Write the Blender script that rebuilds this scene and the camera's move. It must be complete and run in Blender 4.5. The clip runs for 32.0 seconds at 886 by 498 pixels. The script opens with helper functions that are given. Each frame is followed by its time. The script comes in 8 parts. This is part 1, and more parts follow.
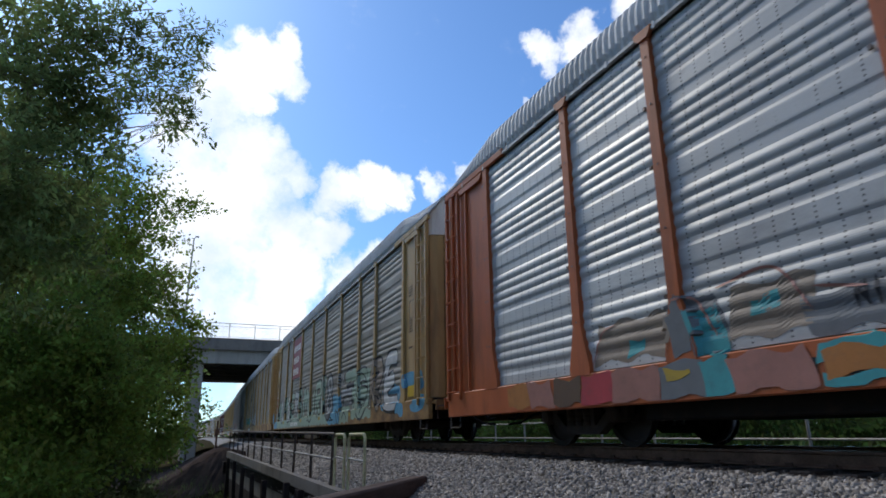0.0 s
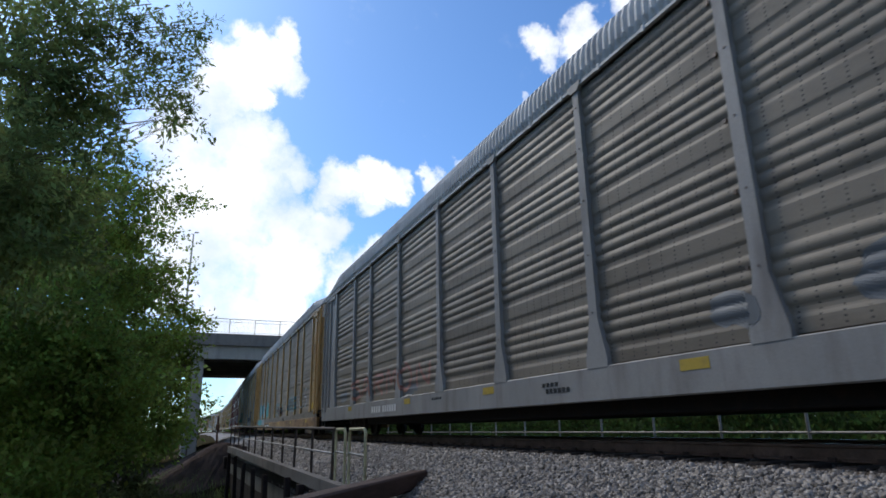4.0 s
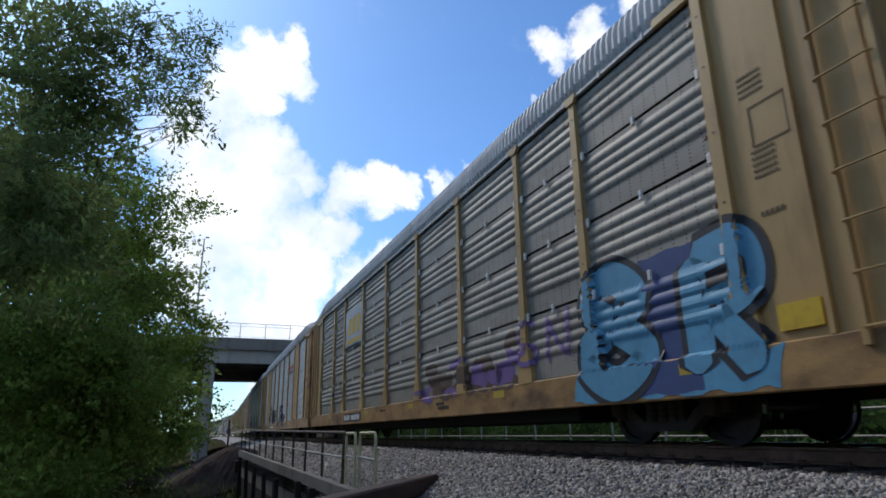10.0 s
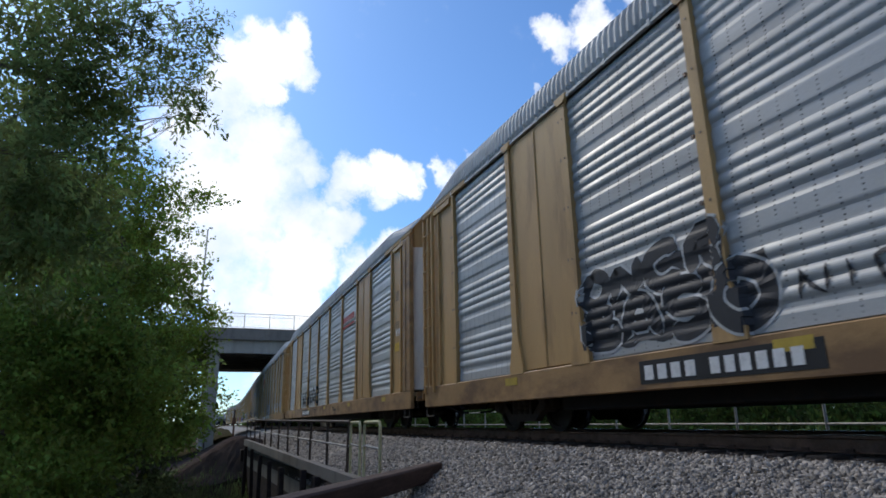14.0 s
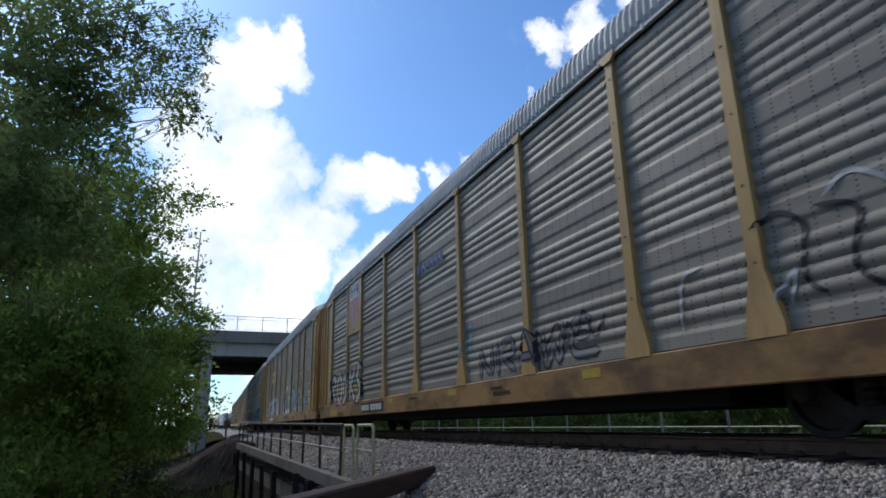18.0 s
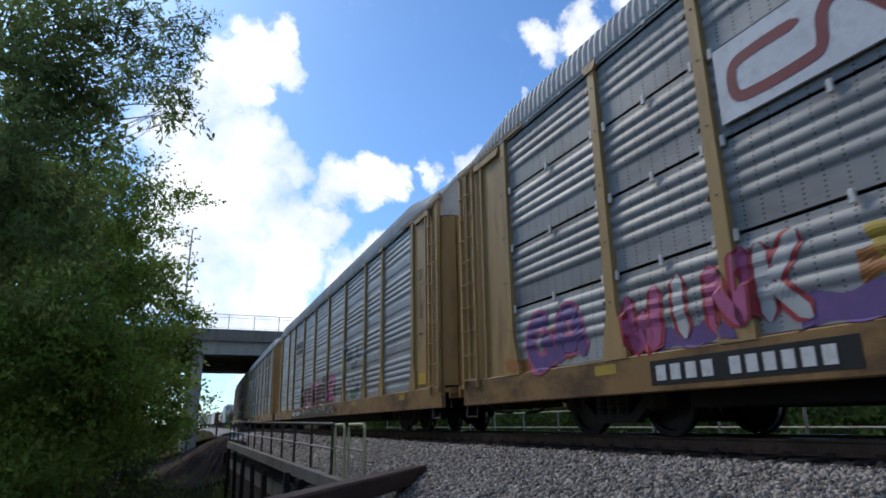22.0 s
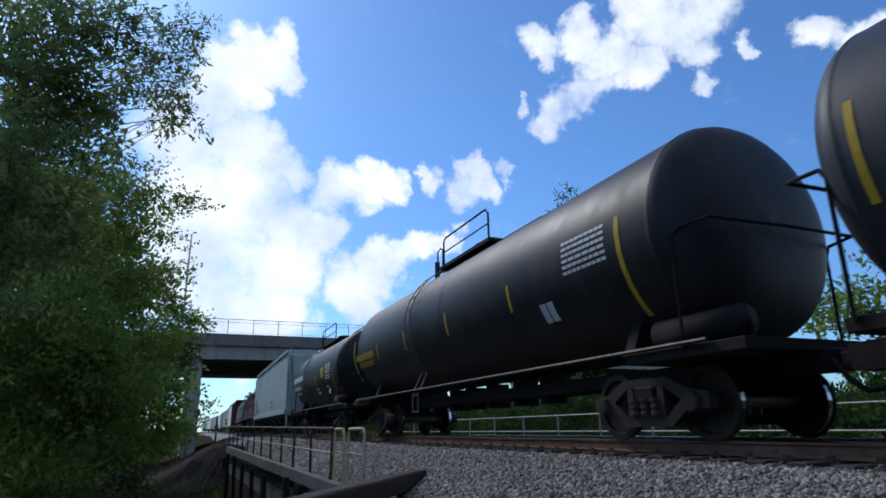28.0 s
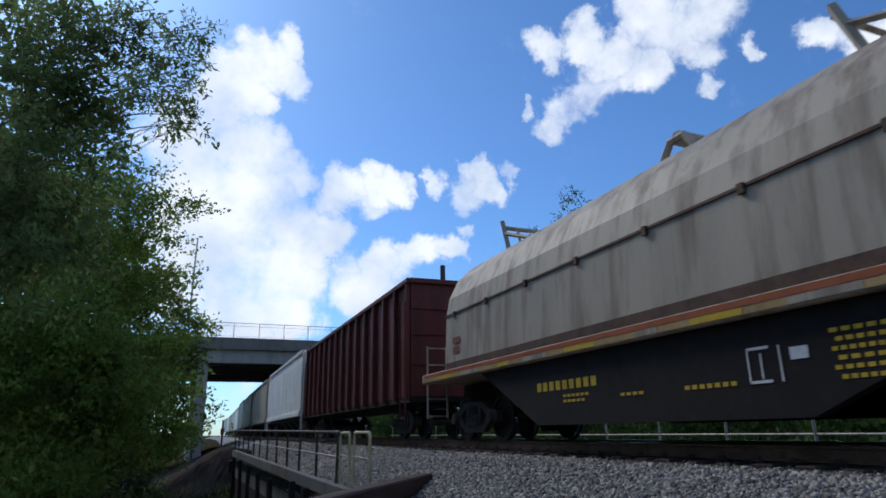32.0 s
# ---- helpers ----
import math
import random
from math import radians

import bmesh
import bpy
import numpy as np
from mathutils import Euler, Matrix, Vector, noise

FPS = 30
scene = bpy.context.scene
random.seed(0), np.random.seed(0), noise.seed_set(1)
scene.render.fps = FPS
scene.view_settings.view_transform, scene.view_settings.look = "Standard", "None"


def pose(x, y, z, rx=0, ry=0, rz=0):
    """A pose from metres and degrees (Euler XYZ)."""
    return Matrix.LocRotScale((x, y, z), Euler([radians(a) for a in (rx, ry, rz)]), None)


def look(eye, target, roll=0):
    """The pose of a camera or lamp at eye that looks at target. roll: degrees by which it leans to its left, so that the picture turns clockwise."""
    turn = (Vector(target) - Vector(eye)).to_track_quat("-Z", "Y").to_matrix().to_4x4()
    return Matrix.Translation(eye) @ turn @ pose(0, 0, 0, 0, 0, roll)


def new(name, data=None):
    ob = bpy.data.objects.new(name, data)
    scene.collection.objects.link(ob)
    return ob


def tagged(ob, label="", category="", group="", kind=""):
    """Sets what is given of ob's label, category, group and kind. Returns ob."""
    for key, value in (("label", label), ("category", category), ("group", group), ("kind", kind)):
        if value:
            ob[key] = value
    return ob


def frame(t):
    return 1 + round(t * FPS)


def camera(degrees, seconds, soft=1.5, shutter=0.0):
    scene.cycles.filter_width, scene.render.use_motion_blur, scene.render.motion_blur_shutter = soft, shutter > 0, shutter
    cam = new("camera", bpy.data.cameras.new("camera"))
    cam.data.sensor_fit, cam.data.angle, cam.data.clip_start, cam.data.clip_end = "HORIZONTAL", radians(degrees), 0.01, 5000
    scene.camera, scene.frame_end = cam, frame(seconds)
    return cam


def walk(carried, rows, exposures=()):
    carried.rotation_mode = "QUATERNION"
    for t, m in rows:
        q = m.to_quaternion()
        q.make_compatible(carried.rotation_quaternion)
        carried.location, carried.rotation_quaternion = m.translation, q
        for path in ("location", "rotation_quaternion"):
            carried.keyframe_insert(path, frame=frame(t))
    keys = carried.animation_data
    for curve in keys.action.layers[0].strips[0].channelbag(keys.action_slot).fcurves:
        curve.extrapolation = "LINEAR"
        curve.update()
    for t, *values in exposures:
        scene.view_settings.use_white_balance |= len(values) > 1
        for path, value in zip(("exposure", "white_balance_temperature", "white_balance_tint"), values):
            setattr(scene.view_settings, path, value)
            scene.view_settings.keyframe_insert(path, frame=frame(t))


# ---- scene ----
cam = camera(71.00, 32.0, 1.65, 0.05)
EYE = (0.0, 0.0, 0.210)


def aim(turn, up, lean):
    a, b = radians(turn), radians(up)
    way = Vector((math.sin(a) * math.cos(b), math.cos(a) * math.cos(b), math.sin(b)))
    return look(EYE, Vector(EYE) + way, lean)


# degrees to the right of the track's line, degrees up, lean
walk(cam, [
    (0, aim(23.293, 16.536, -0.67)),
    (0.5, aim(23.359, 16.680, -0.64)),
    (1, aim(23.499, 16.689, -0.64)),
    (1.5, aim(23.497, 16.619, -0.64)),
    (2, aim(23.504, 16.529, -0.63)),
    (2.5, aim(23.469, 16.386, -0.56)),
    (3, aim(23.409, 16.253, -0.78)),
    (3.5, aim(23.364, 16.151, -0.86)),
    (5.5, aim(23.073, 15.929, -0.83)),
    (6, aim(22.985, 15.944, -0.87)),
    (6.5, aim(22.902, 15.933, -0.96)),
    (7, aim(22.866, 15.863, -0.89)),
    (7.5, aim(22.835, 15.800, -0.83)),
    (8, aim(22.809, 15.968, -0.84)),
    (8.5, aim(22.728, 16.139, -0.79)),
    (9, aim(22.651, 16.329, -0.90)),
    (9.5, aim(22.544, 16.392, -0.97)),
    (10, aim(22.427, 16.404, -0.91)),
    (10.5, aim(22.384, 16.228, -0.89)),
    (11, aim(22.274, 16.052, -0.95)),
    (11.5, aim(22.247, 15.952, -0.91)),
    (12, aim(22.251, 15.824, -1.11)),
    (12.5, aim(22.153, 15.829, -1.10)),
    (13, aim(22.177, 15.685, -1.14)),
    (13.5, aim(22.151, 15.577, -1.06)),
    (14, aim(22.100, 15.457, -1.06)),
    (14.5, aim(22.040, 15.379, -0.97)),
    (16.5, aim(22.327, 15.664, -1.00)),
    (17, aim(22.412, 15.717, -1.06)),
    (17.5, aim(22.488, 15.745, -0.98)),
    (18, aim(22.704, 15.710, -1.10)),
    (18.5, aim(22.945, 15.795, -1.15)),
    (19, aim(23.154, 15.911, -1.24)),
    (19.5, aim(23.305, 15.911, -1.22)),
    (20, aim(23.398, 15.803, -1.21)),
    (20.5, aim(23.470, 15.685, -1.20)),
    (21, aim(23.476, 15.554, -1.02)),
    (21.5, aim(23.467, 15.586, -0.88)),
    (22, aim(23.392, 15.660, -0.88)),
    (22.5, aim(23.312, 15.803, -0.87)),
    (23, aim(23.282, 15.961, -0.93)),
    (23.5, aim(23.250, 16.159, -1.02)),
    (24, aim(23.258, 16.235, -1.06)),
    (24.5, aim(23.301, 16.230, -1.15)),
    (25, aim(23.324, 16.241, -1.08)),
    (25.5, aim(23.311, 16.244, -0.97)),
    (27.5, aim(23.468, 16.032, -1.04)),
    (28, aim(23.466, 16.023, -1.03)),
    (28.5, aim(23.454, 16.091, -0.98)),
    (29, aim(23.307, 16.166, -0.98)),
    (29.5, aim(23.235, 16.170, -0.99)),
    (30, aim(23.166, 16.225, -1.02)),
    (30.5, aim(23.085, 16.241, -0.98)),
    (31, aim(23.002, 16.314, -0.95)),
    (31.5, aim(23.003, 16.385, -0.96)),
    (32, aim(22.975, 16.337, -1.07)),
], [(0.0, 0.05, 6400, 10), (25.0, 0.05, 6400, 10), (28.0, -0.12, 6000, 10), (32.0, -0.25, 6000, 10)])

# ---- world and sun ----
SUN_TURN, SUN_UP = -17.0, 42.0


def world_sky():
    w = bpy.data.worlds.new("sky")
    scene.world = w
    w.use_nodes = True
    nt = w.node_tree
    N, L = nt.nodes, nt.links
    bg = N["Background"]
    sky = N.new("ShaderNodeTexSky")
    sky.sky_type, sky.sun_disc = "NISHITA", False
    sky.sun_elevation, sky.sun_rotation = radians(SUN_UP), radians(SUN_TURN)
    sky.air_density, sky.dust_density, sky.ozone_density = 1.0, 0.6, 1.5
    tc = N.new("ShaderNodeTexCoord")
    no = N.new("ShaderNodeTexNoise")
    no.inputs["Scale"].default_value, no.inputs["Detail"].default_value, no.inputs["Roughness"].default_value = 9.0, 7.0, 0.6
    L.new(tc.outputs["Generated"], no.inputs["Vector"])
    sub = N.new("ShaderNodeVectorMath"); sub.operation = "SUBTRACT"; sub.inputs[1].default_value = (0.5, 0.5, 0.5)
    L.new(no.outputs["Color"], sub.inputs[0])
    sc = N.new("ShaderNodeVectorMath"); sc.operation = "SCALE"; sc.inputs["Scale"].default_value = 0.16
    L.new(sub.outputs[0], sc.inputs[0])
    add = N.new("ShaderNodeVectorMath"); add.operation = "ADD"
    L.new(tc.outputs["Generated"], add.inputs[0]); L.new(sc.outputs[0], add.inputs[1])
    nrm = N.new("ShaderNodeVectorMath"); nrm.operation = "NORMALIZE"
    L.new(add.outputs[0], nrm.inputs[0])
    # loose cumulus added outside the view, cleared ahead, to brighten the train's near side
    n2 = N.new("ShaderNodeTexNoise")
    n2.inputs["Scale"].default_value, n2.inputs["Detail"].default_value = 3.2, 6.0
    L.new(tc.outputs["Generated"], n2.inputs["Vector"])
    wide = N.new("ShaderNodeMapRange"); wide.inputs["From Min"].default_value, wide.inputs["From Max"].default_value = 0.47, 0.66
    L.new(n2.outputs["Fac"], wide.inputs["Value"])
    ahead = N.new("ShaderNodeVectorMath"); ahead.operation = "DOT_PRODUCT"; ahead.inputs[1].default_value = (0.38, 0.88, 0.28)
    L.new(tc.outputs["Generated"], ahead.inputs[0])
    clear = N.new("ShaderNodeMapRange"); clear.inputs["From Min"].default_value, clear.inputs["From Max"].default_value = 0.55, 0.72
    clear.inputs["To Min"].default_value, clear.inputs["To Max"].default_value = 1.0, 0.0
    L.new(ahead.outputs["Value"], clear.inputs["Value"])
    far = N.new("ShaderNodeMath"); far.operation = "MULTIPLY"
    L.new(wide.outputs["Result"], far.inputs[0]); L.new(clear.outputs["Result"], far.inputs[1])
    last = far.outputs[0]
    for turn, up, size, dens in CLOUDS:
        a, b = radians(turn), radians(up)
        d = N.new("ShaderNodeVectorMath"); d.operation = "DOT_PRODUCT"
        d.inputs[1].default_value = (math.sin(a) * math.cos(b), math.cos(a) * math.cos(b), math.sin(b))
        L.new(nrm.outputs[0], d.inputs[0])
        m = N.new("ShaderNodeMapRange"); m.interpolation_type = "SMOOTHSTEP"
        m.inputs["From Min"].default_value, m.inputs["From Max"].default_value = math.cos(radians(size * 1.25)), math.cos(radians(size * 0.35))
        m.inputs["To Max"].default_value = dens
        L.new(d.outputs["Value"], m.inputs["Value"])
        mx = N.new("ShaderNodeMath"); mx.operation = "MAXIMUM"
        L.new(last, mx.inputs[0]); L.new(m.outputs["Result"], mx.inputs[1])
        last = mx.outputs[0]
    n4 = N.new("ShaderNodeTexNoise"); n4.inputs["Scale"].default_value, n4.inputs["Detail"].default_value, n4.inputs["Roughness"].default_value = 11.0, 9.0, 0.65
    L.new(tc.outputs["Generated"], n4.inputs["Vector"])
    rag = N.new("ShaderNodeMath"); rag.operation = "MULTIPLY_ADD"; rag.inputs[1].default_value, rag.inputs[2].default_value = 1.7, -0.85
    L.new(n4.outputs["Fac"], rag.inputs[0])
    both = N.new("ShaderNodeMath"); both.operation = "ADD"
    L.new(last, both.inputs[0]); L.new(rag.outputs[0], both.inputs[1])
    soft = N.new("ShaderNodeMapRange"); soft.interpolation_type = "SMOOTHSTEP"
    soft.inputs["From Min"].default_value, soft.inputs["From Max"].default_value = 0.12, 1.25
    L.new(both.outputs[0], soft.inputs["Value"])
    last = soft.outputs["Result"]
    # shading inside the clouds
    n3 = N.new("ShaderNodeTexNoise"); n3.inputs["Scale"].default_value, n3.inputs["Detail"].default_value = 6.0, 5.0
    L.new(tc.outputs["Generated"], n3.inputs["Vector"])
    tone = N.new("ShaderNodeMixRGB"); tone.inputs[1].default_value, tone.inputs[2].default_value = (*CLOUD_DARK, 1), (*CLOUD_LIGHT, 1)
    tr = N.new("ShaderNodeMapRange"); tr.inputs["From Min"].default_value, tr.inputs["From Max"].default_value = 0.35, 0.55
    L.new(n3.outputs["Fac"], tr.inputs["Value"]); L.new(tr.outputs["Result"], tone.inputs[0])
    tint = N.new("ShaderNodeMixRGB"); tint.blend_type = "MULTIPLY"; tint.inputs[0].default_value = 1.0
    tint.inputs[2].default_value = (*SKY_TINT, 1)
    L.new(sky.outputs[0], tint.inputs[1])
    mix = N.new("ShaderNodeMixRGB")
    L.new(last, mix.inputs[0]); L.new(tint.outputs[0], mix.inputs[1]); L.new(tone.outputs[0], mix.inputs[2])
    L.new(mix.outputs[0], bg.inputs["Color"])
    bg.inputs["Strength"].default_value = 0.11


SKY_TINT = (0.70, 1.04, 1.42)
CLOUD_DARK, CLOUD_LIGHT = (8.0, 8.6, 9.4), (11.2, 11.2, 11.3)
# degrees right of the track's line, degrees up, half width, density
CLOUDS_LEFT = [
    (7.4, 33.7, 1.77, 1.00), (6.4, 32.0, 2.19, 1.00), (3.7, 31.4, 2.34, 1.00), (2.3, 29.8, 2.50, 1.00),
    (4.3, 28.2, 1.67, 1.00), (1.2, 27.8, 2.34, 1.00), (-1.5, 24.5, 4.16, 1.00), (2.5, 23.6, 4.42, 1.00),
    (6.2, 23.0, 3.12, 1.00), (8.9, 22.2, 2.34, 1.00), (0.9, 19.5, 4.94, 1.00), (5.4, 18.9, 4.68, 1.00),
    (9.1, 17.6, 3.12, 1.00), (11.8, 16.5, 2.50, 1.00), (3.2, 14.3, 4.94, 1.00), (8.2, 13.5, 3.90, 1.00),
    (12.3, 15.7, 1.82, 1.00), (4.5, 9.4, 4.68, 1.00), (-0.9, 13.0, 4.68, 1.00), (-1.8, 17.8, 3.64, 1.00),
    (8.4, 9.5, 3.12, 1.00), (13.2, 21.4, 2.19, 1.00), (16.0, 22.0, 2.19, 1.00), (18.5, 22.4, 1.77, 1.00),
]
CLOUDS_LOW = [
    (19.9, 22.8, 1.15, 0.75), (12.2, 19.6, 1.36, 0.75), (15.7, 20.4, 1.36, 0.75), (23.2, 23.2, 1.15, 0.75),
    (33.8, 33.2, 1.67, 0.80), (32.3, 29.5, 0.73, 0.75), (34.7, 27.3, 1.88, 0.80), (36.2, 28.8, 2.08, 0.80),
    (39.1, 29.9, 2.50, 0.80), (37.3, 33.9, 1.88, 1.00), (40.5, 32.5, 2.60, 1.00), (42.9, 30.3, 2.34, 1.00),
]
CLOUDS_RIGHT = [
    (46.0, 32.9, 3.23, 1.00), (48.2, 31.0, 2.08, 1.00), (43.6, 35.2, 3.12, 1.00), (50.7, 33.6, 2.86, 1.00),
    (48.4, 27.6, 1.15, 0.75), (20.6, 15.4, 2.19, 1.00), (23.3, 16.1, 1.67, 1.00), (17.9, 14.3, 2.08, 1.00),
    (15.3, 12.3, 3.12, 1.00), (25.0, 17.9, 0.94, 0.75), (27.3, 22.0, 1.77, 1.00), (30.2, 22.8, 1.15, 0.75),
    (25.6, 21.3, 1.56, 0.75), (58.6, 29.1, 1.77, 1.00), (53.3, 29.6, 0.94, 0.75), (61.2, 27.8, 2.08, 1.00),
]
CLOUDS = CLOUDS_LEFT + CLOUDS_LOW + CLOUDS_RIGHT
world_sky()
sun = new("sun", bpy.data.lights.new("sun", "SUN"))
sun.data.energy, sun.data.angle, sun.data.color = 1.7, radians(14), (1.0, 0.93, 0.83)
sun.matrix_world = look((math.sin(radians(SUN_TURN)) * 40, math.cos(radians(SUN_TURN)) * 40, math.tan(radians(SUN_UP)) * 40), (0, 0, 0))


# ---- materials ----
def surf(name, base, rough=0.6, metal=0.0, var=0.25, scale=1.5, dirt=None, amount=0.3, bump=0.15, fine=45.0, streak=(1, 1, 1), spread=0.0, holes=False, level=0.5, gloss=0.28):
    """A painted, rusted or natural surface: tone drift at two scales, dirt in stained patches, fine relief."""
    m = bpy.data.materials.new(name)
    m.use_nodes = True
    nt = m.node_tree
    N, L = nt.nodes, nt.links
    b = N["Principled BSDF"]
    b.inputs["Metallic"].default_value, b.inputs["Specular IOR Level"].default_value = metal, gloss
    tc, oi = N.new("ShaderNodeTexCoord"), N.new("ShaderNodeObjectInfo")
    shift = N.new("ShaderNodeVectorMath"); shift.operation = "ADD"
    far = N.new("ShaderNodeMath"); far.operation = "MULTIPLY"; far.inputs[1].default_value = 37.0
    L.new(oi.outputs["Random"], far.inputs[0])
    L.new(tc.outputs["Object"], shift.inputs[0]); L.new(far.outputs[0], shift.inputs[1])
    mp = N.new("ShaderNodeMapping"); mp.inputs["Scale"].default_value = streak
    L.new(shift.outputs[0], mp.inputs["Vector"])
    n1, n2, n3 = (N.new("ShaderNodeTexNoise") for _ in range(3))
    for n, s, d in ((n1, scale, 5.0), (n2, fine, 4.0), (n3, scale * 2.7, 7.0)):
        n.inputs["Scale"].default_value, n.inputs["Detail"].default_value, n.inputs["Roughness"].default_value = s, d, 0.62
        L.new(mp.outputs[0] if n is not n2 else shift.outputs[0], n.inputs["Vector"])
    lo, hi = tuple(c * (1 - var) for c in base), tuple(min(1, c * (1 + var)) for c in base)
    r1 = N.new("ShaderNodeMapRange"); r1.inputs["From Min"].default_value, r1.inputs["From Max"].default_value = 0.3, 0.7
    L.new(n1.outputs["Fac"], r1.inputs["Value"])
    mix = N.new("ShaderNodeMixRGB"); mix.inputs[1].default_value, mix.inputs[2].default_value = (*lo, 1), (*hi, 1)
    L.new(r1.outputs["Result"], mix.inputs[0])
    col = mix.outputs[0]
    grain = N.new("ShaderNodeMapRange"); grain.inputs["From Min"].default_value, grain.inputs["From Max"].default_value = 0.3, 0.7
    grain.inputs["To Min"].default_value, grain.inputs["To Max"].default_value = 1 - var * 0.7, 1 + var * 0.5
    L.new(n2.outputs["Fac"], grain.inputs["Value"])
    mul = N.new("ShaderNodeVectorMath"); mul.operation = "SCALE"
    L.new(col, mul.inputs[0]); L.new(grain.outputs["Result"], mul.inputs["Scale"])
    col = mul.outputs[0]
    if dirt:
        r3 = N.new("ShaderNodeMapRange"); r3.inputs["From Min"].default_value, r3.inputs["From Max"].default_value = level, level + 0.22
        r3.inputs["To Max"].default_value = amount
        L.new(n3.outputs["Fac"], r3.inputs["Value"])
        md = N.new("ShaderNodeMixRGB"); md.inputs[2].default_value = (*dirt, 1)
        L.new(r3.outputs["Result"], md.inputs[0]); L.new(col, md.inputs[1])
        col = md.outputs[0]
    if spread:
        sp = N.new("ShaderNodeMapRange"); sp.inputs["To Min"].default_value, sp.inputs["To Max"].default_value = 1 - spread, 1 + spread
        L.new(oi.outputs["Random"], sp.inputs["Value"])
        ms = N.new("ShaderNodeVectorMath"); ms.operation = "SCALE"
        L.new(col, ms.inputs[0]); L.new(sp.outputs["Result"], ms.inputs["Scale"])
        col = ms.outputs[0]
    if holes:
        sx = N.new("ShaderNodeSeparateXYZ"); L.new(tc.outputs["Object"], sx.inputs[0])
        waves = []
        for axis, step, least, most in (("Y", 0.23, 0.93, 0.975), ("Z", 0.0533, 0.2, 0.6)):
            k = N.new("ShaderNodeMath"); k.operation = "MULTIPLY"; k.inputs[1].default_value = 2 * math.pi / step
            L.new(sx.outputs[axis], k.inputs[0])
            c = N.new("ShaderNodeMath"); c.operation = "COSINE"; L.new(k.outputs[0], c.inputs[0])
            r = N.new("ShaderNodeMapRange"); r.inputs["From Min"].default_value, r.inputs["From Max"].default_value = least, most
            L.new(c.outputs[0], r.inputs["Value"])
            waves.append(r)
        h = N.new("ShaderNodeMath"); h.operation = "MULTIPLY"; L.new(waves[0].outputs[0], h.inputs[0]); L.new(waves[1].outputs[0], h.inputs[1])
        some = N.new("ShaderNodeMapRange"); some.inputs["From Min"].default_value, some.inputs["From Max"].default_value = 0.36, 0.48
        L.new(n3.outputs["Fac"], some.inputs["Value"])
        part_of = N.new("ShaderNodeMath"); part_of.operation = "MULTIPLY"
        L.new(h.outputs[0], part_of.inputs[0]); L.new(some.outputs["Result"], part_of.inputs[1])
        mh = N.new("ShaderNodeMixRGB"); mh.inputs[2].default_value = (0.02, 0.02, 0.02, 1)
        L.new(part_of.outputs[0], mh.inputs[0]); L.new(col, mh.inputs[1])
        col = mh.outputs[0]
    L.new(col, b.inputs["Base Color"])
    rr = N.new("ShaderNodeMapRange"); rr.inputs["To Min"].default_value, rr.inputs["To Max"].default_value = max(0.05, rough - 0.15), min(1, rough + 0.15)
    L.new(n3.outputs["Fac"], rr.inputs["Value"]); L.new(rr.outputs["Result"], b.inputs["Roughness"])
    bp = N.new("ShaderNodeBump"); bp.inputs["Strength"].default_value, bp.inputs["Distance"].default_value = bump, 0.01
    L.new(n2.outputs["Fac"], bp.inputs["Height"]); L.new(bp.outputs[0], b.inputs["Normal"])
    return m


def leaf_mat(name, base, spread=0.35):
    m = bpy.data.materials.new(name)
    m.use_nodes = True
    N, L = m.node_tree.nodes, m.node_tree.links
    b = N["Principled BSDF"]
    g = N.new("ShaderNodeNewGeometry")
    hsv = N.new("ShaderNodeHueSaturation"); hsv.inputs["Color"].default_value = (*base, 1)
    v = N.new("ShaderNodeMapRange"); v.inputs["To Min"].default_value, v.inputs["To Max"].default_value = 1 - spread, 1 + spread
    L.new(g.outputs["Random Per Island"], v.inputs["Value"])
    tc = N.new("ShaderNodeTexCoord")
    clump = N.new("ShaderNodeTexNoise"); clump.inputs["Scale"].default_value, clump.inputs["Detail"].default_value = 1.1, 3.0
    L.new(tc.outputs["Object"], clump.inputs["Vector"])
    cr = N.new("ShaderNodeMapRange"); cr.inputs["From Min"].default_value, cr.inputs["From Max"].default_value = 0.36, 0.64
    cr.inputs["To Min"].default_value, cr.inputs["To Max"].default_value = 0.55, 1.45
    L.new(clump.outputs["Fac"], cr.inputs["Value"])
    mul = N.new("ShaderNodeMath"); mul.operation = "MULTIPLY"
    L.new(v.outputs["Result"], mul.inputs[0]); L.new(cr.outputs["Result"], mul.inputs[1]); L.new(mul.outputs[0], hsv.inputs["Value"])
    h = N.new("ShaderNodeMapRange"); h.inputs["To Min"].default_value, h.inputs["To Max"].default_value = 0.47, 0.53
    L.new(g.outputs["Random Per Island"], h.inputs["Value"]); L.new(h.outputs["Result"], hsv.inputs["Hue"])
    L.new(hsv.outputs[0], b.inputs["Base Color"])
    b.inputs["Roughness"].default_value, b.inputs["Specular IOR Level"].default_value = 0.75, 0.15
    tr = N.new("ShaderNodeBsdfTranslucent"); L.new(hsv.outputs[0], tr.inputs["Color"])
    mx = N.new("ShaderNodeMixShader"); mx.inputs[0].default_value = 0.6
    L.new(b.outputs[0], mx.inputs[1]); L.new(tr.outputs[0], mx.inputs[2])
    L.new(mx.outputs[0], N["Material Output"].inputs["Surface"])
    return m


